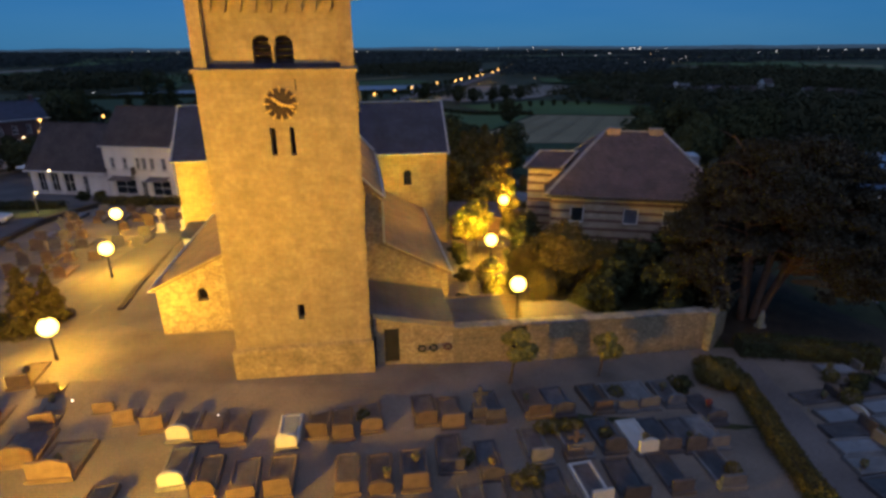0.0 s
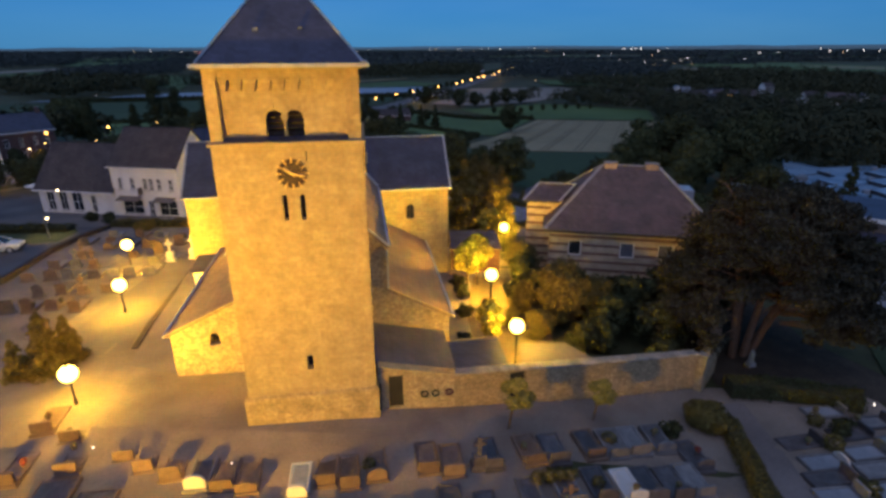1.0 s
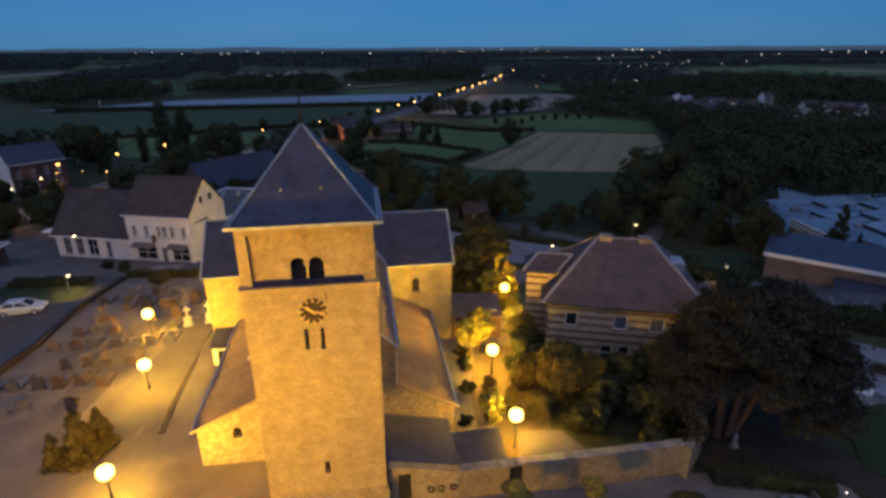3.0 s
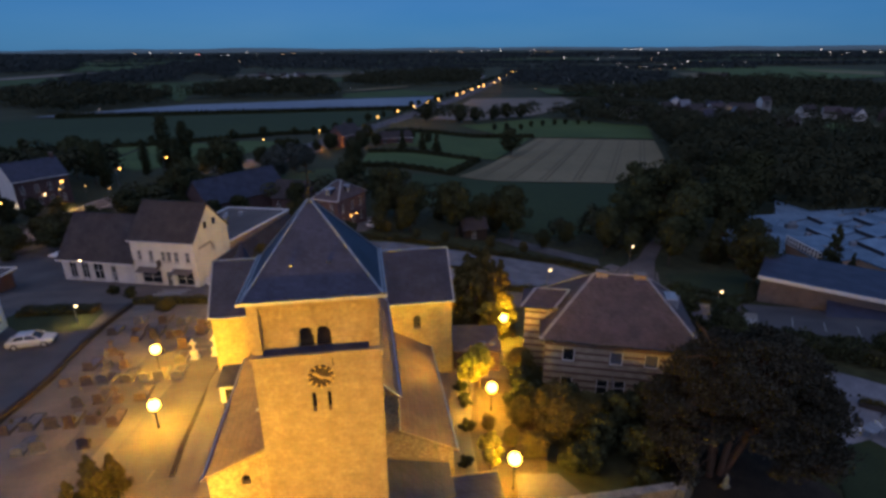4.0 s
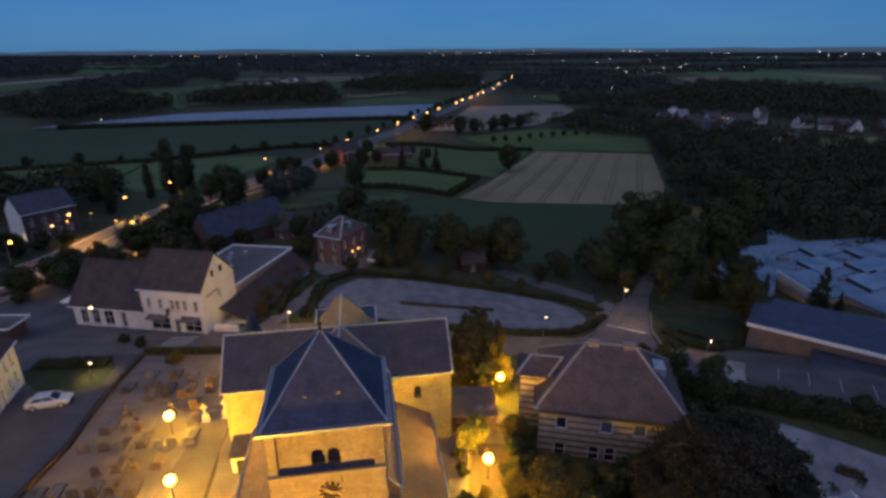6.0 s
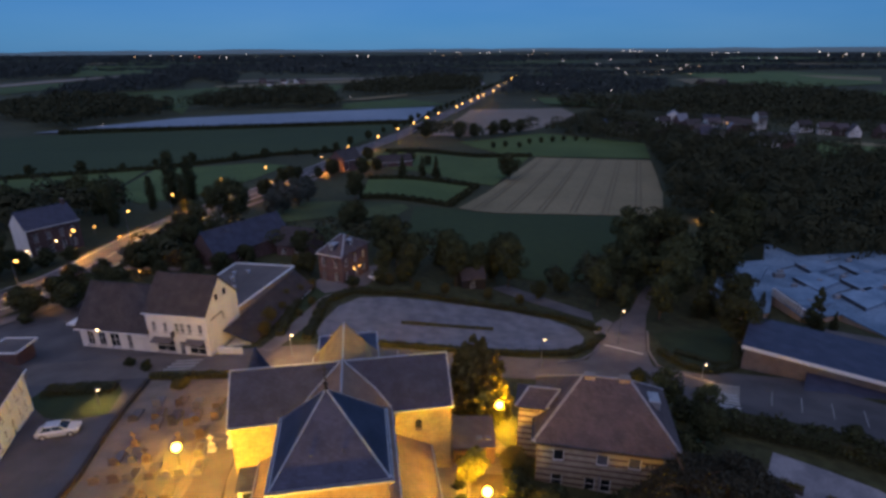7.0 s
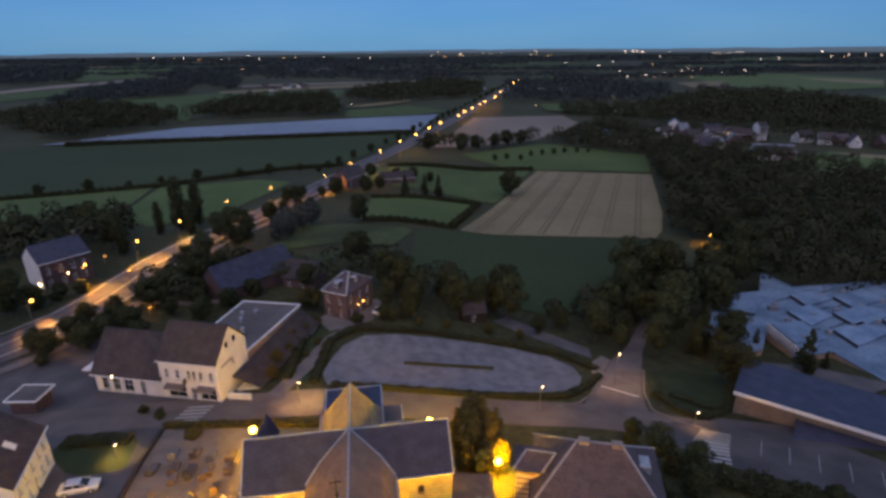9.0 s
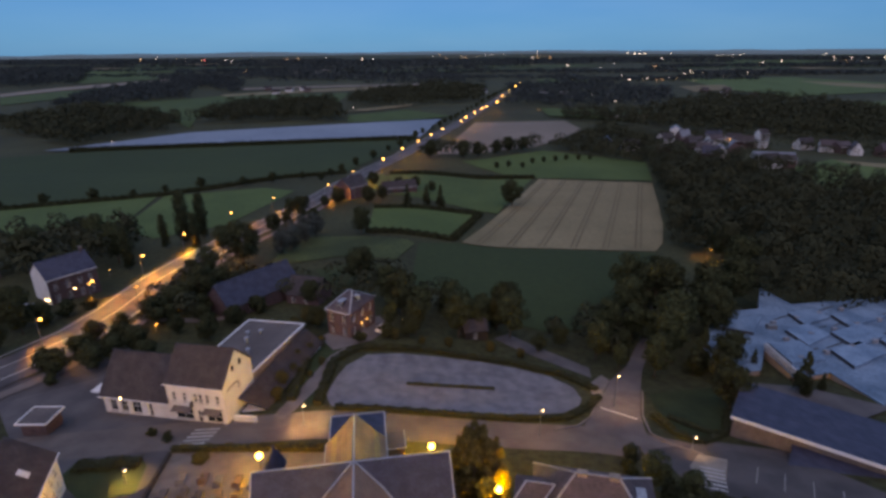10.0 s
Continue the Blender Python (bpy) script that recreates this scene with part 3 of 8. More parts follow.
for k in range(6):
    u = .08 + k * .165
    a, b = Vector((0, 173)).lerp(Vector((64.5, 168.5)), u), Vector((44, 301)).lerp(Vector((104, 290)), u)
    for dd in (-.9, .9):
        tagged(ribbon("tramline", [tuple(a + Vector((dd + 1, 2))), tuple((a + b) / 2 + Vector((dd, 0))), tuple(b + Vector((dd - 1, -2)))], .55, 6.0, .42, M_TRACK)[0], "wheel tracks pressed into the wheat", "track", kind="structure")
land("field", [(-14, 165.5), (0, 172), (30, 170), (64, 167), (50, 135), (37, 116), (22, 106), (8, 113), (-13, 128)], M_FIELD_G, "dark green root crop field", 6.0, .18)
land("field", [(-36, 212.7), (8, 216), (-3, 176), (-32.7, 177)], M_FIELD_M, "small green hedged meadow", 6.0, .25)
land("field", [(-40, 296), (40, 301), (15.4, 221), (-33, 242)], M_FIELD_M, "meadow beside the wheat", 8.0, .3)
land("field", [(-55.8, 155.6), (-48.6, 168.9), (-33, 169.5), (-18.0, 167.2), (-14.9, 163.8), (-19.2, 145.5), (-36.2, 147.1), (-46.4, 141.6), (-53.6, 138.8)], M_PADDOCK, "rough green paddock with worn grass", 6.0, .25)
land("field", [(-39.8, 135.2), (-31.4, 140.3), (-20.2, 140.1), (-19.6, 135.3), (-25.6, 125.6), (-30.4, 120.6), (-35.1, 125.4)], M_PADDOCK, "small green paddock behind the brick house", 6.0, .25)
tagged(drape("pavement", [(-29.4, 67.2), (-27.2, 66.4), (-24.3, 75.4), (-22.6, 84.6), (-22.2, 90.2), (-24.6, 86.5), (-27.1, 75.3)], 3.0, .10, M_PAVING), "narrow paved path beside the car park", "pavement", kind="structure")
tagged(drape("pavement", [(-28.5, 93.8), (-24.4, 88.6), (-22.2, 90.2), (-17.8, 93.6), (-14.6, 101.5), (-16.0, 106.5), (-20, 104), (-26.1, 96.9)], 3.0, .11, M_PAVING), "paved forecourt of the brick house", "pavement", kind="structure")
tagged(ribbon("footpath", [(-70, 102), (-62, 101.5), (-55, 101), (-51, 103)], 2.0, 3.0, .12, M_PAVING)[0], "pale garden path from the main road", "path", kind="structure")
land("field", [(-58, 240), (-41, 248), (-38, 290), (-47, 300)], M_FIELD_M, "narrow green roadside verge meadow", 8.0, .3)
land("field", [(-17.7, 366), (14, 562), (108, 575), (112, 500), (57, 412), (-6, 372)], M_FIELD_T, "bare tan stubble field", 14.0, .5)
land("field", [(-300, 377), (-243, 480), (-120, 545), (-22, 590), (-34, 447), (-110, 425), (-180, 406), (-252, 386)], M_FLEECE, "pale strip of crop under fleece tunnels", 14.0, .9)
land("field", [(-330, 340), (-250, 384), (-180, 400), (-110, 420), (-36, 437), (-66, 304), (-97, 288), (-137, 243), (-192, 210), (-280, 190)], M_FIELD_G, "broad dark green crop field", 10.0, .4)
land("field", [(-122, 180), (-137, 237), (-97, 257), (-80, 250), (-86, 184), (-102, 165)], M_FIELD_M, "bright meadow by the main road", 8.0, .3)
land("field", [(-190, 206), (-140, 236), (-126, 190), (-170, 160), (-230, 150)], M_FIELD_M, "rough green pasture land", 8.0, .3)
land("field", [(30, 305), (106, 296), (120, 350), (60, 395), (0, 350)], M_FIELD_M, "long green orchard meadow", 10.0, .4)
FAR = []


def far_field(material, *outline):
    FAR.append((list(outline), material))


far_field(M_FIELD_M, (-481, 658), (-373, 668), (-258, 511), (-304, 625), (-262, 732), (-179, 810), (-190, 959), (-379, 932), (-422, 859), (-505, 788))
far_field(M_FIELD_W, (-409, 934), (-276, 1059), (-136, 1156), (-136, 1065), (-258, 988), (-384, 899))
far_field(M_FIELD_T, (-440, 1101), (-257, 1174), (-75, 1225), (-73, 1179), (-246, 1121), (-416, 1053))
far_field(M_FIELD_T, (-821, 967), (-833, 1110), (-818, 1231), (-755, 1435), (-703, 1362), (-756, 1155), (-769, 1024), (-770, 906))
far_field(M_FIELD_M, (-761, 895), (-754, 1002), (-734, 1120), (-644, 934), (-641, 848), (-650, 761))
far_field(M_FIELD_M, (-1161, 1494), (-1394, 1992), (-1028, 1752), (-766, 1486), (-871, 1272))
far_field(M_FIELD_T, (-549, 1809), (-479, 2111), (-418, 1721), (-480, 1661))
far_field(M_FIELD_M, (-130, 626), (-68, 684), (-10, 618), (-57, 570), (-116, 556))
far_field(M_FIELD_W, (-145, 668), (-67, 764), (-66, 733), (-115, 673))
far_field(M_FIELD_M, (512, 1328), (788, 1372), (859, 1163), (694, 934), (498, 856), (471, 999))
far_field(M_FIELD_W, (417, 1091), (522, 1134), (486, 1011), (393, 951))
far_field(M_FIELD_W, (731, 1249), (822, 1112), (747, 1009), (712, 1087))
far_field(M_FIELD_M, (99, 699), (220, 651), (215, 607), (167, 578), (97, 616))
far_field(M_FIELD_T, (159, 614), (211, 623), (194, 587), (157, 583))
far_field(M_FIELD_M, (178, 1334), (305, 1368), (270, 1209), (170, 1179))
far_field(M_FIELD_M, (202, 329), (240, 355), (258, 325), (320, 290), (240, 220), (186, 233), (177, 243), (183, 289))
far_field(M_FIELD_W, (240, 353), (300, 318), (300, 300), (244, 335))
far_field(M_FIELD_M, (494, 735), (620, 790), (560, 700), (466, 681))
far_field(M_FIELD_M, (411, 572), (480, 600), (440, 530), (400, 528))
far_rng = random.Random(31)
for k in range(40):
    y = 1750 + 2300 * far_rng.random() ** 1.4
    x = far_rng.uniform(-.95, .95) * y
    w_, d_ = y * far_rng.uniform(.06, .17), y * far_rng.uniform(.02, .05)
    sk = far_rng.uniform(-.4, .4) * w_
    FAR.append(([(x - w_, y - d_), (x + w_, y - d_ * .8), (x + w_ * .9 + sk, y + d_), (x - w_ * .9 + sk, y + d_ * .9)], far_rng.choice((M_FIELD_M, M_FIELD_M, M_FIELD_G, M_FIELD_W, M_FIELD_M))))
for k, (outline, material) in enumerate(FAR):
    land("field", outline, material, "distant hedged farm field", 25.0, .9 + .03 * k)

# ---- church ----
AXIS = 10.3
church = thing("church", pose(-9.75, 21.5, 0, 0, 0, AXIS), "floodlit marl-stone village church with slate roofs", "church")


def front(v0):
    return lambda a, d, z: (a, v0 + d, z)


def right_side(u0):
    return lambda a, d, z: (u0 - d, a, z)


# tower
UL, UR = -.25, 5.78
tw = Shape()
tw.wall(front(0), UL, UR, 1.5, 6.0, [(2.62, 2.9, 3.1, 3.84, False)], .45)
tw.wall(front(0), UL, UR, 6.0, 12.0, [(2.30, 2.50, 10.5, 11.6, False), (3.03, 3.23, 10.5, 11.6, False)], .45)
tw.quad((UL, 0, 12), (UR, 0, 12), (UR, 0, 13.8), (UL, 0, 13.8))
tw.quad((UR, 0, 1.5), (UR, 5.5, 1.5), (UR, 5.5, 13.8), (UR, 0, 13.8))
tw.quad((UL, 5.5, 1.5), (UL, 0, 1.5), (UL, 0, 13.8), (UL, 5.5, 13.8))
tw.quad((UR, 5.5, 1.5), (UL, 5.5, 1.5), (UL, 5.5, 13.8), (UR, 5.5, 13.8))
tower = part("tower", tw, M_STONE, church, "coursed pale marl tower shaft")
BL, BR = .28, 5.2
bf = Shape()
bf.wall(front(.3), BL, BR, 13.86, 16.5, [(1.95, 2.66, 13.87, 15.04, True), (2.74, 3.45, 13.87, 15.04, True)], .4)
for a, b in ((UL + .05, BL), (BR, UR - .05)):
    part("pilaster", Shape().box(a, b, .05, .6, 13.85, 16.62), M_STONE, church)
part("frieze", Shape().box(BL - .02, BR + .02, .07, .6, 16.22, 16.62), M_STONE, church)
bf.quad((UR - .05, .05, 13.85), (UR - .05, 5.45, 13.85), (UR - .05, 5.45, 16.62), (UR - .05, .05, 16.62))
bf.quad((UL + .05, 5.45, 13.85), (UL + .05, .05, 13.85), (UL + .05, .05, 16.62), (UL + .05, 5.45, 16.62))
bf.quad((UR - .05, 5.45, 13.85), (UL + .05, 5.45, 13.85), (UL + .05, 5.45, 16.62), (UR - .05, 5.45, 16.62))
belfry = part("belfry_stage", bf, M_STONE, church, "recessed belfry panel with corbel frieze")
for k in range(9):
    x = BL + .30 + k * .54
    part("corbel", Shape().profile([(x - .05, 15.80), (x + .05, 15.80), (x + .10, 15.98), (x + .14, 16.24), (x - .14, 16.24), (x - .10, 15.98)], .075, .31), M_STONE, church)
for x in (1.95, 2.74):
    lv = Shape().box(x, x + .71, .66, .70, 13.87, 15.1)
    op = part("belfry_opening", lv, M_DARK, church, "dark round-arched belfry opening")
    for k in range(4):
        part("louvre", Shape().slab([(x + .02, .46, 14.05 + k * .25), (x + .69, .46, 14.05 + k * .25), (x + .69, .64, 14.18 + k * .25), (x + .02, .64, 14.18 + k * .25)], .03), M_LOUVRE, op)
    # voussoirs round the arch
    for k in range(7):
        a = math.pi * (k + .5) / 7
        c_, s_ = math.cos(a), math.sin(a)
        p0 = (x + .355 - .37 * c_, .30, 14.685 + .37 * s_)
        part("voussoir", Shape().bar(p0, (x + .355 - .55 * c_, .30, 14.685 + .55 * s_), .03, .13), M_STONE, church)
part("mullion", Shape().tube((2.7, .38, 13.87), (2.7, .38, 14.66), .06, .06, 10).box(2.6, 2.8, .28, .5, 14.62, 14.74), M_STONE, church, "small stone mullion column")
part("string_course", Shape().box(UL - .1, UR + .1, -.12, 5.6, 13.68, 13.80).slab([(UL - .08, -.1, 13.80), (UR + .08, -.1, 13.80), (UR - .05, .1, 13.87), (UL + .05, .1, 13.87)], .05), M_STONE, church, "projecting stone string course")
part("ledge", Shape().slab([(BL + .01, -.03, 13.86), (BR - .01, -.03, 13.86), (BR - .01, .34, 14.02), (BL + .01, .34, 14.02)], .04), M_SLATE, church, "slate-covered belfry sill")
for a, b, z0, z1, d in ((2.62, 2.9, 3.1, 3.84, .4), (2.30, 2.50, 10.5, 11.6, .4), (3.03, 3.23, 10.5, 11.6, .4)):
    part("slit_window", Shape().box(a - .02, b + .02, d, d + .04, z0 - .02, z1 + .02), M_DARK, church, "dark narrow slit window")
part("wall_slot", Shape().box(3.42, 3.47, -.012, .05, 13.0, 13.42), M_BLACK, church, "thin iron wall tie")
pl = Shape().box(UL - .18, UR + .12, -.14, 5.7, -.4, 1.72)
pl.slab([(UL - .18, -.14, 1.72), (UR + .12, -.14, 1.72), (UR + .02, 0, 1.86), (UL - .02, 0, 1.86)], .2)
part("plinth", pl, M_PLINTH, church, "weathered stone plinth")
part("cornice", Shape().box(UL - .1, UR + .1, -.16, 5.62, 16.62, 16.72), M_STONE, church, "pale eaves cornice")
E0, E1, F0, F1, EZ, AP = -.28, 5.95, -.28, 5.62, 16.80, (2.78, 2.75, 20.62)
for a, b in (((E0, F0), (E1, F0)), ((E1, F0), (E1, F1)), ((E1, F1), (E0, F1)), ((E0, F1), (E0, F0))):
    part("tower_roof_slope", Shape().slab([(*a, EZ), (*b, EZ), AP], .06), M_SLATE, church, "blue-grey slate roof slope")
for p, q in (((E0 - .22, F0 - .1), (E1 + .22, F0 - .1)), ((E1 + .1, F0), (E1 + .1, F1)), ((E1 + .22, F1 + .1), (E0 - .22, F1 + .1)), ((E0 - .1, F1), (E0 - .1, F0))):
    g_ = part("gutter", Shape().bar((*p, EZ - .05), (*q, EZ - .05), .22, .14), M_ZINC, church, "pale zinc tower gutter")
    part("gutter_lip", Shape().bar((*p, EZ + .035), (*q, EZ + .035), .05, .03), M_GUTTER, g_)
for p in ((E0, F0), (E1, F0), (E1, F1), (E0, F1)):
    part("hip_flashing", Shape().bar((*p, EZ + .05), (AP[0], AP[1], AP[2] + .03), .09, .05), M_ZINC, church)
fin = Shape().tube(AP, (AP[0], AP[1], 20.95), .10, .05, 8).tube((AP[0], AP[1], 20.9), (AP[0], AP[1], 22.3), .045, .025, 8).ball((AP[0], AP[1], 20.98), .12).ball((AP[0], AP[1], 21.45), .06)
fin.bar((AP[0] - .38, AP[1], 21.9), (AP[0] + .38, AP[1], 21.9), .05, .05)
part("spire_cross", fin, M_BLACK, church, "thin iron cross on a ball")
for k, (x, z) in enumerate(((1.9, 18.0), (3.6, 18.05))):
    y = F0 + (z - EZ) / (AP[2] - EZ) * (AP[1] - F0)
    part("roof_hook", Shape().box(x - .08, x + .08, y - .08, y + .05, z, z + .12), M_GREYMETAL, church)


# clocks on two faces
def tower_clock(place, label, show_hands):
    """A round dial with bars towards the rim, gilded studs at their ends; place(a, d, z) gives a point d in front of the wall."""
    dial = part("clock_dial", Shape().tube(place(0, -.02, 0), place(0, .06, 0), .60, .60, 40), M_DIAL, church, label)
    for k in range(12):
        a = k * math.pi / 6
        ca, sa = math.sin(a), math.cos(a)
        part("hour_mark", Shape().tube(place(.43 * ca, .06, .43 * sa), place(.56 * ca, .06, .56 * sa), .018, .03, 6), M_GOLD, dial)
        part("hour_stud", Shape().tube(place(.565 * ca, .075, .565 * sa), place(.66 * ca, .075, .66 * sa), .035, .03, 6), M_GOLD, dial)
    if show_hands:
        for ang, ln, w0 in ((307, .40, .065), (104, .56, .05)):
            a = radians(ang)
            sa, ca = math.sin(a), math.cos(a)
            part("clock_hand", Shape().tube(place(-.12 * sa, .11, -.12 * ca), place(ln * sa, .11, ln * ca), w0, w0 * .8, 6).ball(place(ln * .66 * sa, .11, ln * .66 * ca), .075, 8, 5), M_GOLD, dial)
    return dial


tower_clock(lambda a, d, z: (2.82 + a, -d, 12.52 + z), "dark clock dial with gilded marks", True)
tower_clock(lambda a, d, z: (UR + d, 2.7 - a, 12.52 + z), "dark clock dial on the tower side", True)

# nave
NU0, NU1, NRIDGE, NV0, NV1 = -1.5, 6.75, 2.62, 5.1, 18.3
nv = Shape().profile([(NU0, -.3), (NU1, -.3), (NU1, 7.1), (NRIDGE + 2.9, 8.3), (NRIDGE, 10.4), (NRIDGE - 2.9, 8.3), (NU0, 7.1)], NV0, NV1 + 2)
part("nave_wall", nv, M_RUBBLE, church, "rubble-stone nave wall")
NR = 10.8
for sgn in (-1, 1):
    k0, k1 = NRIDGE + sgn * 2.95, NRIDGE + sgn * 4.25
    part("nave_roof_slope", Shape().slab([(NRIDGE, NV0 - .15, NR), (NRIDGE, 21.2, NR), (k0, 21.2, 8.5), (k0, NV0 - .15, 8.5)], .12).slab([(k0, NV0 - .15, 8.5), (k0, 20.0, 8.5), (k1, 20.0, 7.25), (k1, NV0 - .15, 7.25)], .12), M_TILE, church, "bell-cast brown nave roof slope")
part("nave_ridge", Shape().bar((NRIDGE, NV0, NR + .03), (NRIDGE, 21.6, NR + .03), .2, .07), M_ZINC, church)
part("verge_flashing", Shape().bar((NRIDGE + 4.25, NV0 - .15, 7.29), (NRIDGE + 2.95, NV0 - .15, 8.54), .14, .08).bar((NRIDGE + 2.95, NV0 - .15, 8.54), (NRIDGE, NV0 - .15, NR + .04), .14, .08), M_ZINC, church)
part("verge_flashing", Shape().bar((NRIDGE - 4.25, NV0 - .15, 7.29), (NRIDGE - 2.95, NV0 - .15, 8.54), .14, .08).bar((NRIDGE - 2.95, NV0 - .15, 8.54), (NRIDGE, NV0 - .15, NR + .04), .14, .08), M_ZINC, church)
part("gutter", Shape().bar((NRIDGE + 4.3, NV0, 7.22), (NRIDGE + 4.3, 18.2, 7.22), .14, .12), M_ZINC, church)

# aisles
ar = Shape().profile([(NU1 - .05, -.9), (10.25, -.9), (10.25, 2.62), (NU1 - .05, 4.5)], NV0 + .02, 18.3)
part("aisle_wall", ar, M_RUBBLE, church, "rubble-stone south aisle with lean-to gable")
part("aisle_roof", Shape().slab([(NU1, NV0 - .12, 4.70), (10.48, NV0 - .12, 2.70), (10.48, 18.2, 2.70), (NU1, 18.2, 4.70)], .12), M_TILE, church, "brown-grey lean-to aisle roof")
part("verge_flashing", Shape().bar((NU1, NV0 - .12, 4.72), (10.48, NV0 - .12, 2.73), .1, .09), M_STONE, church)
part("gutter", Shape().bar((10.52, NV0 - .15, 2.69), (10.52, 18.2, 2.69), .13, .12), M_ZINC, church)
part("corner_flashing", Shape().bar((NU1 + .03, NV0 - .06, 4.6), (NU1 + .03, NV0 - .06, 7.0), .1, .1), M_ZINC, church)
al = Shape()
al.wall(front(4.7), -5.0, NU0, -.4, 2.95, [(-3.02, -2.5, 2.2, 2.92, True)], .4)
al.quad((-5.0, 4.7, 2.95), (NU0, 4.7, 2.95), (NU0, 4.7, 4.6))
al.quad((-5.0, 18.3, -.4), (-5.0, 4.7, -.4), (-5.0, 4.7, 2.95), (-5.0, 18.3, 2.95))
al.box(NU0 - .02, 0, 4.72, 5.4, -.4, 4.62)
part("aisle_wall", al, M_RUBBLE, church, "floodlit rubble-stone north aisle")
part("aisle_window", Shape().box(-3.04, -2.48, 5.06, 5.1, 2.18, 2.94), M_DARK, church, "dark arched aisle window")
part("aisle_roof", Shape().slab([(-5.22, 4.55, 3.0), (NU0, 4.55, 4.75), (NU0, 18.2, 4.75), (-5.22, 18.2, 3.0)], .12), M_TILE, church, "brown-grey lean-to aisle roof")
part("gutter", Shape().bar((-5.26, 4.5, 3.0), (-5.26, 18.2, 3.0), .13, .12), M_ZINC, church)
part("verge_flashing", Shape().bar((-5.22, 4.53, 3.03), (-.3, 4.53, 5.3), .1, .09), M_STONE, church)

# transept
T0, T1, TV0, TV1, TRV, TRZ, TEZ = -7.35, 12.35, 18.25, 25.2, 21.75, 10.55, 7.15
tp = Shape()
tp.wall(front(TV0), T0, T1, -1.2, 7.0, [(-3.6, -3.0, 4.5, 5.75, True), (9.0, 9.65, 4.55, 5.8, True)], .4)
for u in (T0, T1):
    tp.quad(*[(u, v, z) for v, z in ((TV0, -1.2), (TV1, -1.2), (TV1, 7.0), (TRV, 10.4), (TV0, 7.0))])
tp.quad((T0, TV1, -1.5), (T0, TV1, 7.0), (T1, TV1, 7.0), (T1, TV1, -1.5))
part("transept_wall", tp, M_STONE, church, "floodlit coursed-stone transept")
for a in (-3.6, 9.0):
    wd = part("transept_window", Shape().box(a - .02, a + .68, TV0 + .36, TV0 + .4, 4.5, 5.85), M_GLASS, church, "dark round-arched transept window")
    part("glazing_bar", Shape().box(a + .29, a + .34, TV0 + .32, TV0 + .36, 4.5, 5.8).box(a, a + .65, TV0 + .32, TV0 + .36, 5.1, 5.14), M_BLACK, wd)
tt = Shape()
tt.slab([(T0 - .15, TV0 - .25, TEZ - .1), (T1 + .15, TV0 - .25, TEZ - .1), (T1 + .15, TRV, TRZ), (T0 - .15, TRV, TRZ)], .12)
tt.slab([(T0 - .15, TRV, TRZ), (T1 + .15, TRV, TRZ), (T1 + .15, TV1 + .25, TEZ - .1), (T0 - .15, TV1 + .25, TEZ - .1)], .12)
part("transept_roof", tt, M_SLATE, church, "blue-grey slate transept roof")
part("transept_ridge", Shape().bar((T0 - .15, TRV, TRZ + .03), (T1 + .15, TRV, TRZ + .03), .18, .08), M_ZINC, church)
for u in (T0 - .15, T1 + .15):
    for v in (TV0 - .25, TV1 + .25):
        part("verge_flashing", Shape().bar((u, v, TEZ - .07), (u, TRV, TRZ + .03), .12, .08), M_ZINC, church)
part("gutter", Shape().bar((T0 - .2, TV0 - .3, TEZ - .1), (NU0 - .3, TV0 - .3, TEZ - .1), .14, .12), M_ZINC, church)
part("gutter", Shape().bar((NU1 + .3, TV0 - .3, TEZ - .1), (T1 + .2, TV0 - .3, TEZ - .1), .14, .12), M_ZINC, church)
for sgn in (-1, 1):
    k0, k1 = NRIDGE + sgn * 2.95, NRIDGE + sgn * 4.25
    part("valley_flashing", Shape().bar((k1, TV0 + .05, 7.37), (k0, TV0 + 1.35, 8.64), .17, .07).bar((k0, TV0 + 1.35, 8.64), (NRIDGE, TRV - .2, NR + .08), .17, .07), M_ZINC, church, "pale zinc valley flashing")

# choir
part("choir_wall", Shape().profile([(-.55, -3.5), (5.75, -3.5), (5.75, 6.6), (2.6, 10.0), (-.55, 6.6)], 24.5, 29.6), M_STONE, church, "stone choir wall with a gable")
for sgn in (-1, 1):
    part("choir_roof_slope", Shape().slab([(2.6, 22.0, 10.3), (2.6, 29.9, 10.3), (2.6 + sgn * 2.5, 29.9, 7.25), (2.6 + sgn * 2.5, 22.0, 7.25)], .1).slab([(2.6 + sgn * 2.5, 24.0, 7.25), (2.6 + sgn * 2.5, 29.9, 7.25), (2.6 + sgn * 3.5, 29.9, 6.35), (2.6 + sgn * 3.5, 24.0, 6.35)], .1), M_TILE, church, "bell-cast brown choir roof slope")
    part("verge_flashing", Shape().bar((2.6, 29.9, 10.33), (2.6 + sgn * 2.5, 29.9, 7.28), .14, .07).bar((2.6 + sgn * 2.5, 29.9, 7.28), (2.6 + sgn * 3.5, 29.9, 6.38), .14, .07), M_STONE, church)
    part("gutter", Shape().bar((2.6 + sgn * 3.55, 25.3, 6.33), (2.6 + sgn * 3.55, 29.9, 6.33), .14, .12), M_ZINC, church)
part("choir_ridge", Shape().bar((2.6, 22, 10.33), (2.6, 29.95, 10.33), .2, .08), M_ZINC, church, "pale ridge flashing")
part("apse_wall", Shape().box(-.5, 5.9, 29.62, 36.3, -4.0, 4.9), M_STONE, church, "lower stone apse block")
part("apse_roof", Shape().box(-.75, 6.15, 29.92, 36.6, 4.9, 5.08), M_SLATE, church, "low slate apse roof")
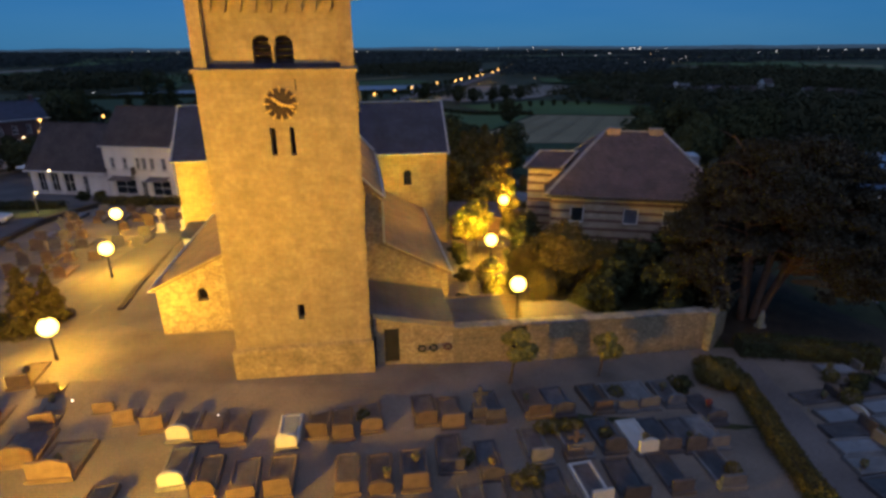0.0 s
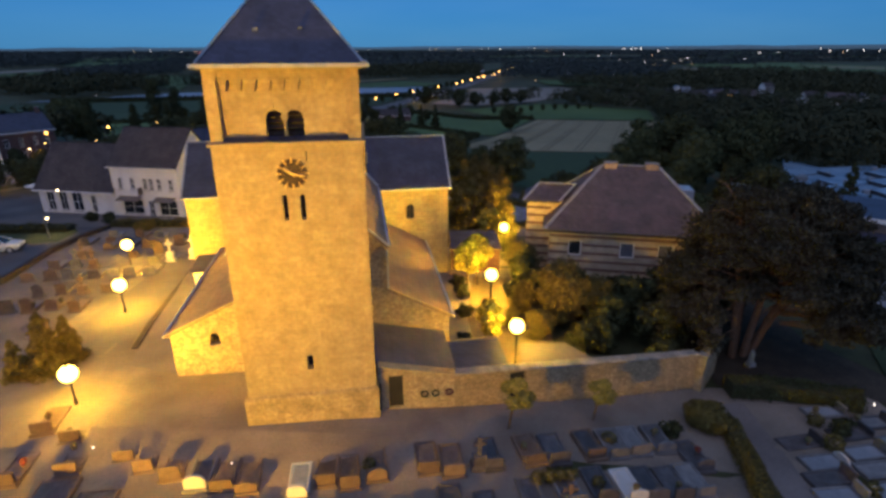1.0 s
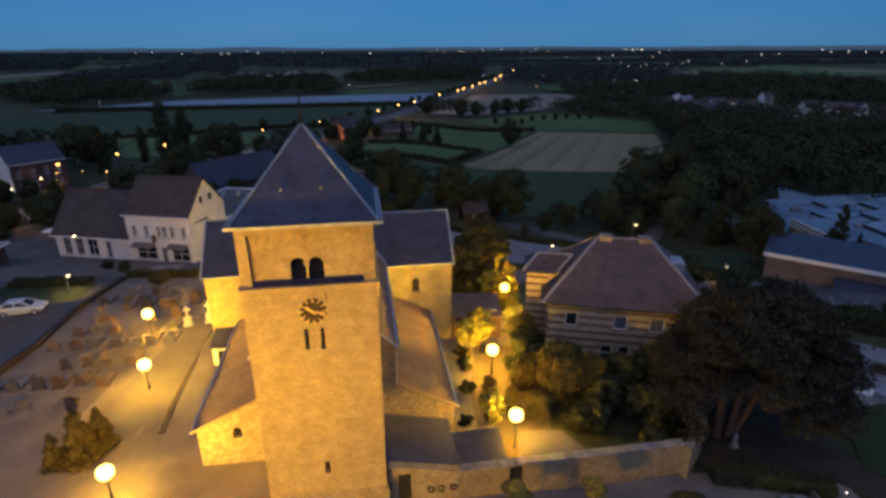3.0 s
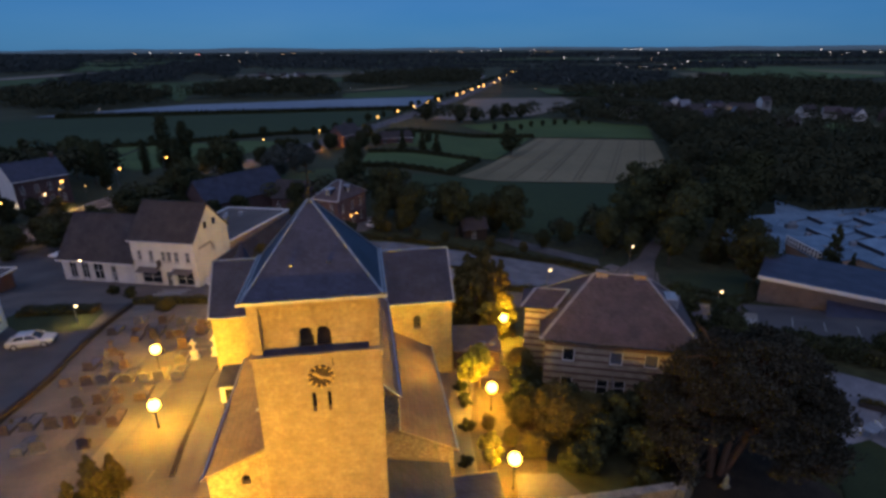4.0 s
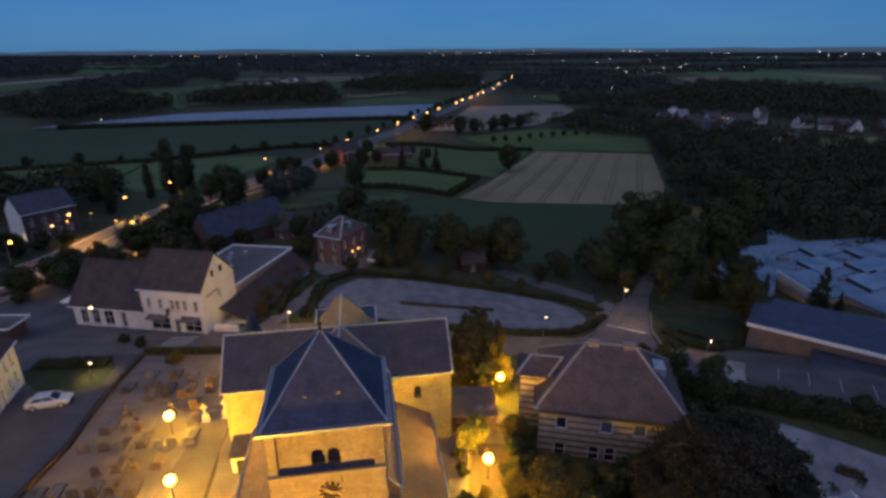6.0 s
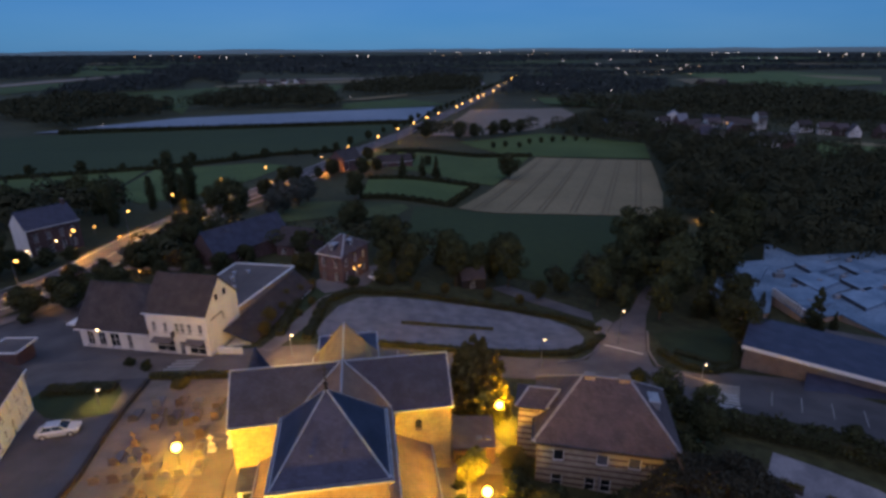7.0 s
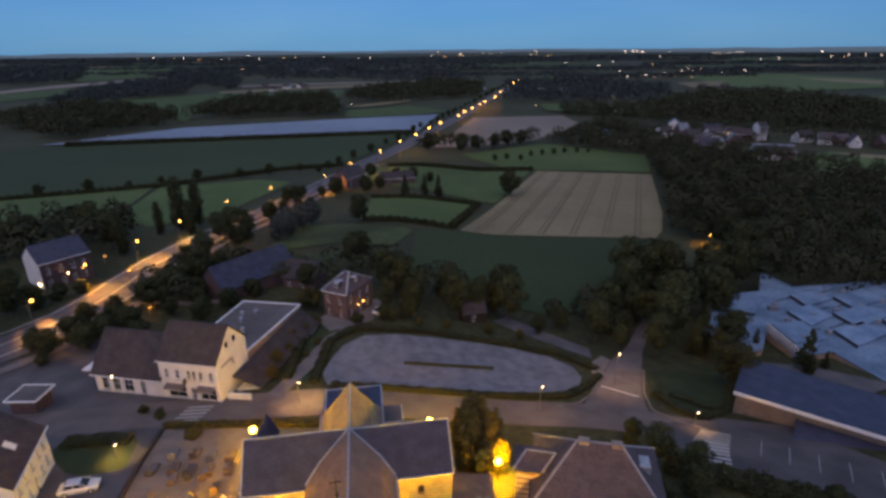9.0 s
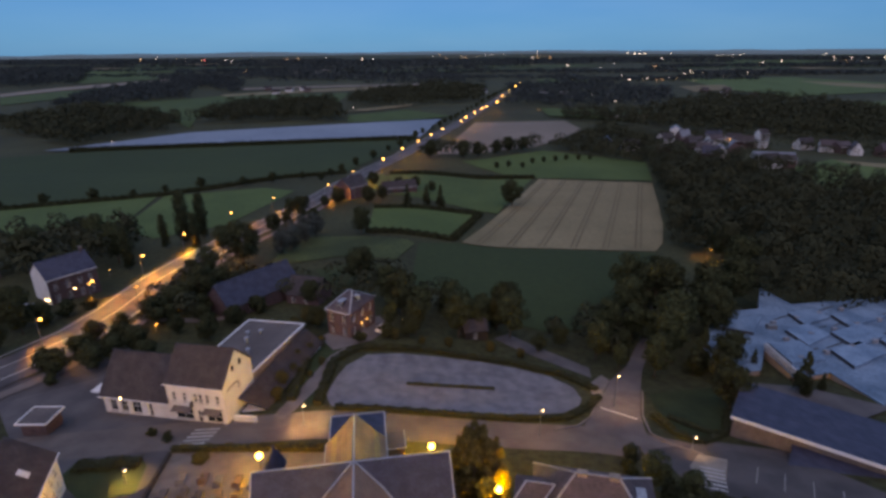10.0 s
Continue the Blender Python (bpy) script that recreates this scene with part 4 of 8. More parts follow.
for a_, b_ in (((-.75, 29.95), (-.75, 36.6)), ((-.75, 36.6), (6.15, 36.6)), ((6.15, 36.6), (6.15, 29.95))):
    part("roof_edge", Shape().bar((*a_, 5.1), (*b_, 5.1), .2, .12), M_ZINC, church, "pale zinc roof edge")
sac = Shape().box(6.1, 8.4, 31.5, 34.5, -3.0, 3.2)
part("sacristy_wall", sac, M_STONE, church, "small stone sacristy")
part("sacristy_roof", Shape().box(6.05, 8.55, 31.35, 34.65, 3.2, 3.32), M_FELT, church, "flat felted sacristy roof")
part("gutter", Shape().bar((6.05, 31.35, 3.34), (8.55, 31.35, 3.34), .12, .08).bar((8.55, 31.35, 3.34), (8.55, 34.65, 3.34), .12, .08), M_ZINC, church)
# stair turret behind the north transept
st = Shape().tube((-5.85, 25.2, -1.5), (-5.85, 25.2, 8.4), .95, .95, 16)
part("turret_wall", st, M_STONE, church, "round stone stair turret")
part("turret_roof", Shape().tube((-5.85, 25.2, 8.35), (-5.85, 25.2, 10.9), 1.15, .03, 16), M_SLATE, church, "conical slate turret roof")
# porch in the corner of the aisle and the transept
pc = Shape().box(-6.9, -5.05, 15.9, 18.2, -.3, 2.15)
part("porch_wall", pc, M_WHITE, church, "small pale porch")
part("porch_roof", Shape().slab([(-7.05, 15.7, 2.15), (-4.95, 15.7, 2.15), (-4.95, 18.2, 2.55), (-7.05, 18.2, 2.55)], .12), M_SLATE, church, "little slate porch roof")
part("porch_door", Shape().box(-6.5, -5.6, 15.84, 15.89, -.3, 1.75), M_DOOR, church)

# lean-to store against the tower
lean = thing("lean_to", pose(-9.75, 21.5, 0, 0, 0, AXIS), "low stone lean-to with a dark slate roof beside the tower", "shed")
lt = Shape()
lt.wall(front(.48), 5.9, 9.75, -.5, 2.12, [(6.4, 7.12, .1, 1.97, False)], .2)
lt.add([(5.9, .48, 2.12), (8.3, .48, 2.12), (5.9, .48, 2.6)], [(0, 1, 2)])
lt.quad((9.75, .48, -.5), (9.75, 5.1, -.5), (9.75, 5.1, 1.7), (9.75, .48, 1.7))
part("front_wall", lt, M_RUBBLE, lean)
part("door", Shape().box(6.4, 7.12, .62, .67, .1, 1.97), M_DOOR, lean, "black-painted plank door")
part("roof", Shape().slab([(5.68, .8, 2.68), (9.9, .8, 1.78), (9.9, 5.08, 1.78), (5.68, 5.08, 2.68)], .1), M_SLATE, lean, "dark slate lean-to roof")
part("verge_flashing", Shape().bar((5.7, 5.05, 2.7), (9.85, 5.05, 1.8), .12, .08).bar((5.72, .8, 2.7), (5.72, 5.05, 2.7), .1, .08), M_STONE, lean)
part("coping", Shape().slab([(5.9, .36, 2.66), (9.8, .36, 1.82), (9.8, .84, 1.84), (5.9, .84, 2.68)], .1), M_STONE, lean)
part("drainpipe", Shape().tube((5.95, .36, .1), (5.95, .36, 1.7), .05, .05, 8), M_BLACK, lean, "black iron drainpipe")

shed = thing("garden_shed", pose(-9.75, 21.5, 0, 0, 0, AXIS), "small stone shed with a dark sloping roof", "shed")
part("wall", Shape().box(9.95, 12.7, 1.2, 3.7, -.6, 1.25), M_STONE, shed)
part("roof", Shape().slab([(9.8, .95, 1.3), (12.85, .95, 1.3), (12.85, 3.75, 1.75), (9.8, 3.75, 1.75)], .08), M_SLATE, shed)
part("eaves_board", Shape().bar((9.8, 3.78, 1.76), (12.85, 3.78, 1.76), .12, .1), M_STONE, shed)

slabt = thing("flat_roof_shed", pose(-9.75, 21.5, 0, 0, 0, AXIS), "low outbuilding with a pale concrete roof behind the churchyard wall", "shed")
part("roof", Shape().prism([(13.6, 1.0), (18.1, 1.15), (16.9, 3.6), (14.2, 4.0)], .98, 1.12), M_FELT, slabt)
part("wall", Shape().prism([(13.8, 1.1), (17.7, 1.25), (16.6, 3.4), (14.35, 3.8)], -.8, .98), M_RUBBLE, slabt)

# churchyard wall: it leaves the tower's line a little and falls with the ground
WALL_TURN = math.degrees(math.atan2(.75, 14.3))
wall_ob = thing("churchyard_wall", pose(-9.75, 21.5, 0, 0, 0, AXIS) @ pose(9.76, .5, 0, 0, 0, WALL_TURN), "old rubble-stone churchyard wall lit by lamplight", "wall", kind="structure")
gate0, gate1, WLEN = 3.0, 3.86, 14.32


def wall_top(a):
    return 1.76 - .69 * a / WLEN


def wall_run(a0, a1, z0=None):
    n = max(1, int((a1 - a0) / .8))
    sh = Shape()
    for k in range(n):
        b0, b1 = a0 + (a1 - a0) * k / n, a0 + (a1 - a0) * (k + 1) / n
        sh.profile([(b0, -1.6 if z0 is None else z0), (b1, -1.6 if z0 is None else z0), (b1, wall_top(b1) - .06), (b0, wall_top(b0) - .06)], 0, .45)
    return sh


part("masonry", wall_run(0, gate0), M_RUBBLE, wall_ob)
part("masonry", wall_run(gate1, WLEN), M_RUBBLE, wall_ob)
part("lintel", wall_run(gate0, gate1, wall_top(gate0) - .2), M_RUBBLE, wall_ob)
cr = random.Random(8)
a = 0
while a < WLEN - .2:
    w_ = min(cr.uniform(.3, .55), WLEN - a)
    z = wall_top(a + w_ / 2) - .065
    part("coping_stone", Shape().box(a + .01, a + w_ - .01, -.05 - cr.uniform(0, .03), .5, z, z + .07 + cr.uniform(0, .035), .02), M_COPING, wall_ob)
    a += w_
part("gate", Shape().box(gate0 + .02, gate1 - .02, .2, .26, -.6, wall_top(gate0) - .2), M_DOOR, wall_ob, "dark wooden gate")
ret = thing("churchyard_wall", pose(13.73, 26.6, 0), "return of the rubble-stone garden wall", "wall", kind="structure")
back, cap = Shape(), Shape()
for a, b, z0, z1 in (((.0, .2), (1.75, 2.4), 1.05, 1.05), ((1.75, 2.4), (3.2, 5.6), 1.05, .9), ((3.2, 5.6), (5.0, 9.8), .9, .7)):
    back.bar((*a, z0 - 1.35), (*b, z1 - 1.35), .42, 2.6)
    cap.bar((*a, z0), (*b, z1), .5, .1)
part("masonry", back, M_RUBBLE, ret)
part("coping", cap, M_COPING, ret)

# ---- lamps ----
def churchyard_lamp(x, y, z, watts, aim, beam=5.0, cone=112, globe=.44):
    g = ground_z(x, y)
    t = thing("lamp_post", pose(x, y, g), "churchyard lamp post with a glowing yellow globe", "lamp", "churchyard lamps")
    h = z - g
    part("post", Shape().tube((0, 0, 0), (0, 0, .35), .09, .07, 10).tube((0, 0, .35), (0, 0, h - .29), .045, .04, 10), M_BLACK, t)
    part("cap", Shape().tube((0, 0, h + globe - .02), (0, 0, h + globe + .07), .08, .03, 12), M_BLACK, t)
    # Globe is drawn oversize: the lamp's glare is put into its shape.
    part("globe", Shape().ball((0, 0, h), globe, 16, 10), M_LAMP_Y, t, "bright yellow sodium globe")
    d = bpy.data.lights.new("lamp_light", 'POINT')
    d.energy, d.color, d.shadow_soft_size = watts, SODIUM, globe + .06
    o = new("lamp_light", d)
    o.matrix_world = pose(x, y, z)
    b = bpy.data.lights.new("lamp_beam", 'SPOT')
    b.energy, b.color, b.shadow_soft_size, b.spot_size, b.spot_blend = watts * beam, SODIUM, globe + .06, radians(cone), .7
    o = new("lamp_beam", b)
    o.matrix_world = look((x, y, z), aim)
    return t


LAMPS = [(-19.5, 22.7, 2.2, 5000, (-13.8, 25.6, 6.0), 10), (-23.1, 33.1, 2.3, 9000, (-15, 37.5, 6), 3.6), (-27.2, 41.0, 2.3, 7500, (-18, 42.5, 7), 4.6), (3.4, 28.3, 2.05, 8500, (-4, 31, 6), 4.4), (2.4, 36.6, 1.75, 10500, (-4, 39, 6), 4.2),
         (4.4, 49.7, 1.1, 27000, (-2, 45, 5), 4), (-25.6, 53.6, 1.9, 4500, (-14, 51, 7), 10), (-4.0, 57.6, .4, 26000, (-10, 53, 6), 5)]
for x, y, z, watts, aim, beam in LAMPS:
    churchyard_lamp(x, y, z, watts, aim, beam)


# the lamp before the graves, which throws their long shadows and lights the tower
churchyard_lamp(-12.4, 5.8, 3.1, 43000, (-6.8, 22, 19), .7, 84, .2)

# ---- buildings ----
def window(parent, place, a0, a1, z0, z1, depth=.14, bars=(1, 1), pane=None, sill=True):
    """A window set back in its wall: pane, frame with bars, sill."""
    def blk(s, a, b, d0, d1, c, e):
        p = [place(x, y, z) for z in (c, e) for y in (d0, d1) for x in (a, b)]
        s.add(p, [(0, 2, 3, 1), (4, 5, 7, 6), (0, 1, 5, 4), (2, 6, 7, 3), (0, 4, 6, 2), (1, 3, 7, 5)])
        return s
    w = part("window", blk(Shape(), a0, a1, depth, depth + .03, z0, z1), pane or M_GLASS, parent)
    f = Shape()
    t = .07
    for a, b, c, e in ((a0, a0 + t, z0, z1), (a1 - t, a1, z0, z1), (a0 + t, a1 - t, z0, z0 + t), (a0 + t, a1 - t, z1 - t, z1)):
        blk(f, a, b, depth - .05, depth - .003, c, e)
    for k in range(1, bars[0] + 1):
        x = a0 + (a1 - a0) * k / (bars[0] + 1)
        blk(f, x - .025, x + .025, depth - .045, depth - .003, z0 + t, z1 - t)
    for k in range(1, bars[1] + 1):
        z = z0 + (z1 - z0) * k / (bars[1] + 1)
        blk(f, a0 + t, a1 - t, depth - .04, depth - .004, z - .025, z + .025)
    part("frame", f, M_WHITE_TRIM, w)
    if sill:
        part("sill", blk(Shape(), a0 - .08, a1 + .08, -.06, depth, z0 - .09, z0 - .003), M_CONCRETE, w)
    return w


def gabled_house(name, m, w, d, eave, ridge, wall_mat, roof_mat, label, rows=(), side_rows=(), below=1.5, over=.3, chimney=(), trim=True, pane=None, hip=0.0, category="house"):
    """A house on a rectangle 0..w, 0..d; the ridge runs along x. rows: for the front, (z0, z1, holes) bands from the ground up."""
    t = thing(name, m, label, category)
    s = Shape()
    fr, sd = front(0), right_side(w)
    if rows:
        for z0, z1, holes in rows:
            s.wall(fr, 0, w, z0, z1, [(a, b, c, e, False) for a, b, c, e in holes], .16)
    else:
        s.quad((0, 0, -below), (w, 0, -below), (w, 0, eave), (0, 0, eave))
    if side_rows:
        for z0, z1, holes in side_rows:
            s.wall(sd, 0, d, z0, z1, [(a, b, c, e, False) for a, b, c, e in holes], .16)
    else:
        s.quad((w, 0, -below), (w, d, -below), (w, d, eave), (w, 0, eave))
    s.quad((0, d, -below), (0, 0, -below), (0, 0, eave), (0, d, eave))
    s.quad((w, d, -below), (0, d, -below), (0, d, eave), (w, d, eave))
    if not hip:
        s.quad((w, 0, eave), (w, d, eave), (w, d / 2, ridge - .12))
        s.quad((0, d, eave), (0, 0, eave), (0, d / 2, ridge - .12))
    part("wall", s, wall_mat, t)
    k = (ridge - eave) / (d / 2)
    ez = eave - over * k
    g = over * .6
    r = Shape()
    if hip:
        x0, x1 = hip, w - hip
        for i, q in enumerate(([(-over, -over, ez), (w + over, -over, ez), (x1, d / 2, ridge), (x0, d / 2, ridge)], [(w + over, d + over, ez), (-over, d + over, ez), (x0, d / 2, ridge), (x1, d / 2, ridge)],
                               [(w + over, -over, ez), (w + over, d + over, ez), (x1, d / 2, ridge)], [(-over, d + over, ez), (-over, -over, ez), (x0, d / 2, ridge)])):
            part("roof_slope", Shape().slab(q, .1), roof_mat, t)
        h = Shape()
        for p, q in (((-over, -over), x0), ((-over, d + over), x0), ((w + over, -over), x1), ((w + over, d + over), x1)):
            part("hip_tiles", Shape().bar((*p, ez + .03), (q, d / 2, ridge + .03), .26, .08), M_ZINC, t)
        part("ridge_tiles", Shape().bar((x0, d / 2, ridge + .04), (x1, d / 2, ridge + .04), .24, .08), M_ZINC, t)
    else:
        part("roof_slope", Shape().slab([(-g, -over, ez), (w + g, -over, ez), (w + g, d / 2, ridge), (-g, d / 2, ridge)], .12), roof_mat, t)
        part("roof_slope", Shape().slab([(w + g, d + over, ez), (-g, d + over, ez), (-g, d / 2, ridge), (w + g, d / 2, ridge)], .12), roof_mat, t)
        part("ridge_tiles", Shape().bar((-g, d / 2, ridge + .02), (w + g, d / 2, ridge + .02), .22, .09), roof_mat, t)
    part("gutter", Shape().bar((-g, -over - .06, ez), (w + g, -over - .06, ez), .13, .12), M_WHITE_TRIM if trim else M_GUTTER, t)
    for z0, z1, holes in rows:
        for a, b, c, e in holes:
            window(t, fr, a, b, c, e, pane=pane)
    for z0, z1, holes in side_rows:
        for a, b, c, e in holes:
            window(t, sd, a, b, c, e, pane=pane)
    for x, y, top in chimney:
        c = part("chimney", Shape().box(x - .35, x + .35, y - .28, y + .28, ridge - 1.0, top), M_BRICK, t)
        part("chimney_cap", Shape().box(x - .42, x + .42, y - .35, y + .35, top, top + .1, .03), M_CONCRETE, c)
    return t


# presbytery with stone and brick bands
HZ = -2.0
pres = thing("presbytery", pose(7.2, 40.7, HZ, 0, 0, -9.43), "banded stone and brick presbytery with a hipped tile roof", "house")
PW, PD, PE = 12.4, 9.8, 5.95
fr = front(0)
UP = [(1.5, 2.5, 3.88, 5.12), (5.42, 6.5, 3.88, 5.12), (8.24, 9.38, 3.88, 5.12)]
LOW = [(1.48, 2.5, .85, 2.28), (4.55, 5.53, .85, 2.3), (5.99, 6.94, .85, 2.35), (9.0, 9.95, .85, 2.3)]
s = Shape()
s.wall(fr, 0, PW, -1.2, 3.1, [(*h, False) for h in LOW], .16)
s.wall(fr, 0, PW, 3.1, PE, [(*h, False) for h in UP], .16)
s.quad((PW, 0, -1.2), (PW, PD, -1.2), (PW, PD, PE), (PW, 0, PE))
s.quad((0, PD, -1.2), (0, 0, -1.2), (0, 0, PE), (0, PD, PE))
s.quad((PW, PD, -1.2), (0, PD, -1.2), (0, PD, PE), (PW, PD, PE))
part("wall", s, M_BANDSTONE, pres, "pale marl wall")
for k in range(9):
    z = -.1 + k * .68
    cuts = sorted([h for h in UP + LOW if h[2] - .1 < z + .22 and h[3] + .05 > z])
    x = 0
    for h in cuts + [(PW + .02, PW + .02, 0, 0)]:
        if h[0] - x > .1:
            part("brick_band", Shape().box(x, h[0] - .02, -.014, .1, z, z + .22), M_BANDBRICK, pres)
        x = h[1] + .02
    part("brick_band", Shape().box(-.014, .1, .1, 3.0, z, z + .22), M_BANDBRICK, pres)
for h in UP:
    window(pres, fr, *h, bars=(0, 0), pane=M_GLASS_REFLECT if h[0] > 4 else None)
for h in LOW:
    window(pres, fr, *h, bars=(0, 1))
R0, R1, RZ, RE, RD = 4.0, 8.4, 10.15, 6.05, 5.0
o_ = .45
for q in ([(-o_, -o_, RE), (PW + o_, -o_, RE), (R1, RD, RZ), (R0, RD, RZ)], [(PW + o_, PD + o_, RE), (-o_, PD + o_, RE), (R0, RD, RZ), (R1, RD, RZ)], [(PW + o_, -o_, RE), (PW + o_, PD + o_, RE), (R1, RD, RZ)], [(-o_, PD + o_, RE), (-o_, -o_, RE), (R0, RD, RZ)]):
    part("roof_slope", Shape().slab(q, .12), M_TILE_RED, pres, "weathered plum-coloured tile slope")
for p, x in (((-o_, -o_), R0), ((-o_, PD + o_), R0), ((PW + o_, -o_), R1), ((PW + o_, PD + o_), R1)):
    part("hip_tiles", Shape().bar((*p, RE + .04), (x, RD, RZ + .04), .24, .09), M_MORTAR, pres, "pale mortared hip tiles")
part("hip_foot", Shape().box(-o_ - .12, -o_ + .28, -o_ - .1, -o_ + .3, RE - .02, RE + .16, .04), M_MORTAR, pres, "pale stone at the foot of the hip")
part("ridge_tiles", Shape().bar((R0, RD, RZ + .05), (R1, RD, RZ + .05), .22, .09), M_MORTAR, pres)
part("gutter", Shape().bar((-o_, -o_ - .06, RE - .02), (PW + o_, -o_ - .06, RE - .02), .16, .14), M_GUTTER, pres)
part("gutter", Shape().bar((-o_ - .06, -o_, RE - .02), (-o_ - .06, 3.0, RE - .02), .16, .14), M_GUTTER, pres)
part("eaves_board", Shape().box(0, PW, -o_ + .02, -.02, RE - .22, RE - .14), M_GUTTER, pres)
for x in (R0 + .65, R1 - .5):
    c = part("chimney", Shape().box(x - .5, x + .5, RD - .32, RD + .32, RZ - .6, RZ + .22), M_BRICK_PALE, pres)
    part("chimney_cap", Shape().box(x - .56, x + .56, RD - .38, RD + .38, RZ + .22, RZ + .3, .03), M_CONCRETE, c)
part("downpipe", Shape().tube((5.84, -.1, -.6), (5.84, -.1, 2.75), .07, .07, 8), M_MORTAR, pres)
an = Shape().box(-1.95, 1.2, 3.05, 6.3, -1.2, 7.35)
part("annex_wall", an, M_BANDSTONE, pres, "banded side wing")
for k in range(11):
    z = -.1 + k * .68
    part("brick_band", Shape().box(-1.964, 0, 3.036, 3.15, z, z + .22), M_BANDBRICK, pres)
    part("brick_band", Shape().box(-1.964, -1.85, 3.15, 6.3, z, z + .22), M_BANDBRICK, pres)
for q in ([(-2.3, 2.72, 7.42), (.7, 2.72, 7.42), (2.05, 4.62, 8.5), (-1.08, 4.62, 8.5)], [(1.6, 6.6, 7.42), (-2.3, 6.6, 7.42), (-1.08, 4.62, 8.5), (2.05, 4.62, 8.5)], [(-2.3, 6.6, 7.42), (-2.3, 2.72, 7.42), (-1.08, 4.62, 8.5)]):
    part("annex_roof_slope", Shape().slab(q, .1), M_TILE_RED, pres)
part("hip_tiles", Shape().bar((-2.3, 2.72, 7.46), (-1.08, 4.62, 8.54), .2, .08), M_MORTAR, pres)
part("ridge_tiles", Shape().bar((-1.08, 4.62, 8.54), (1.95, 4.62, 8.54), .2, .08), M_MORTAR, pres)
part("valley_flashing", Shape().bar((.62, 2.72, 7.5), (1.95, 4.62, 8.58), .18, .06), M_MORTAR, pres)
part("gutter", Shape().bar((-2.3, 2.66, 7.4), (.6, 2.66, 7.4), .12, .1), M_GUTTER, pres)
rl = part("rooflight_frame", Shape().box(9.9, 11.3, 4.3, 6.0, 7.5, 8.5, .06), M_ZINC, pres, "zinc-clad glazed roof dormer")
part("rooflight_pane", Shape().slab([(11.35, 4.5, 7.6), (11.35, 5.8, 7.6), (10.2, 5.8, 8.56), (10.2, 4.5, 8.56)], .03), M_GLASS_SKY, rl)

# low brick outbuilding between the transept and the presbytery
ob_ = thing("outbuilding", pose(-.6, 42.3, -1.2, 0, 0, 2), "low brown brick outbuilding with a flat roof", "outbuilding")
part("wall", Shape().box(0, 4.1, 0, 4.6, -1, 2.7), M_BRICK, ob_)
part("roof", Shape().box(-.12, 4.22, -.12, 4.72, 2.7, 2.85), M_TILE, ob_, "brown felted flat roof")
for x in (2.3, 3.2):
    part("rooflight", Shape().box(x, x + .6, .9, 1.5, 2.85, 3.0, .05), M_CONCRETE, ob_, "pale square rooflight")
part("door", Shape().box(.2, 1.0, -.05, -.003, -.2, 1.9), M_DOOR, ob_)

# white inn
INN = pose(-44.45, 66.85, -3.15, 0, 0, -8.2)
row_u = [(.75, 1.4, 3.6, 5.1), (2.5, 3.15, 3.6, 5.1), (4.3, 4.95, 3.6, 5.1), (5.15, 5.8, 3.6, 5.1), (6.25, 6.9, 3.6, 5.1), (7.9, 8.55, 3.6, 5.1)]
row_l = [(.9, 3.9, .35, 2.3), (4.6, 5.4, .1, 2.2), (6.1, 8.7, .3, 2.3)]
inn = gabled_house("white_inn", INN, 9.35, 8.4, 6.75, 10.9, M_WHITE, M_TILE_DARK, "white-rendered two-storey inn with a dark tile roof", [(-1, 2.9, row_l), (2.9, 6.75, row_u)], [(-1, 6.75, [(4.0, 4.7, 4.2, 5.2)])])
for a in (2.9, 5.0):
    part("attic_window", Shape().box(9.36, 9.40, a, a + .6, 7.6, 8.5), M_GLASS, inn)
part("awning", Shape().slab([(6.0, -1.1, 2.35), (8.8, -1.1, 2.35), (8.8, -.02, 2.75), (6.0, -.02, 2.75)], .05), M_FELT, inn, "dark folded awning")
part("awning", Shape().slab([(.8, -1.1, 2.35), (4.0, -1.1, 2.35), (4.0, -.02, 2.75), (.8, -.02, 2.75)], .05), M_FELT, inn, "dark folded awning")
for k in range(7):
    part("sign_mark", Shape().box(9.37, 9.40, 1.2 + k * .42, 1.2 + k * .42 + .26, 5.2 + (k % 2) * .04, 5.55), M_FELT, inn, "dark sign lettering as plain bars")
part("hanging_sign", Shape().box(4.2, 4.26, -.9, -.1, 3.0, 4.0), M_FELT, inn)
wing = gabled_house("inn_wing", pose(-55.75, 68.5, -3.2, 0, 0, -8.2), 11.3, 8.6, 3.75, 8.7, M_WHITE, M_TILE_DARK, "long single-storey wing of the inn with a deep tile roof",
                    [(-1, 3.75, [(1.0, 2.2, .4, 2.9), (2.9, 4.1, .4, 2.9), (4.8, 6.4, .4, 2.9), (7.6, 8.4, .2, 2.6)])], over=.55)
part("flat_canopy", Shape().box(-2.2, -.2, .2, 3.0, 3.2, 3.4), M_WHITE_TRIM, wing, "white flat-roofed side canopy")
part("wall_lamp", Shape().ball((3.5, -.5, 3.2), .16, 10, 6), M_LAMP_W, wing, "lit wall lamp")
hall = thing("inn_hall", pose(-44.6, 74.5, -4.0, 0, 0, -3.0), "flat-roofed hall behind the inn with pale roof edges", "hall")
part("wall", Shape().prism([(0, 0), (10.3, 0), (13.4, 16.8), (2.3, 17.6)], -1, 4.4), M_BRICK_PALE, hall)
part("roof", Shape().prism([(-.1, -.1), (10.45, -.1), (13.55, 16.9), (2.2, 17.7)], 4.4, 4.55), M_FELT, hall)
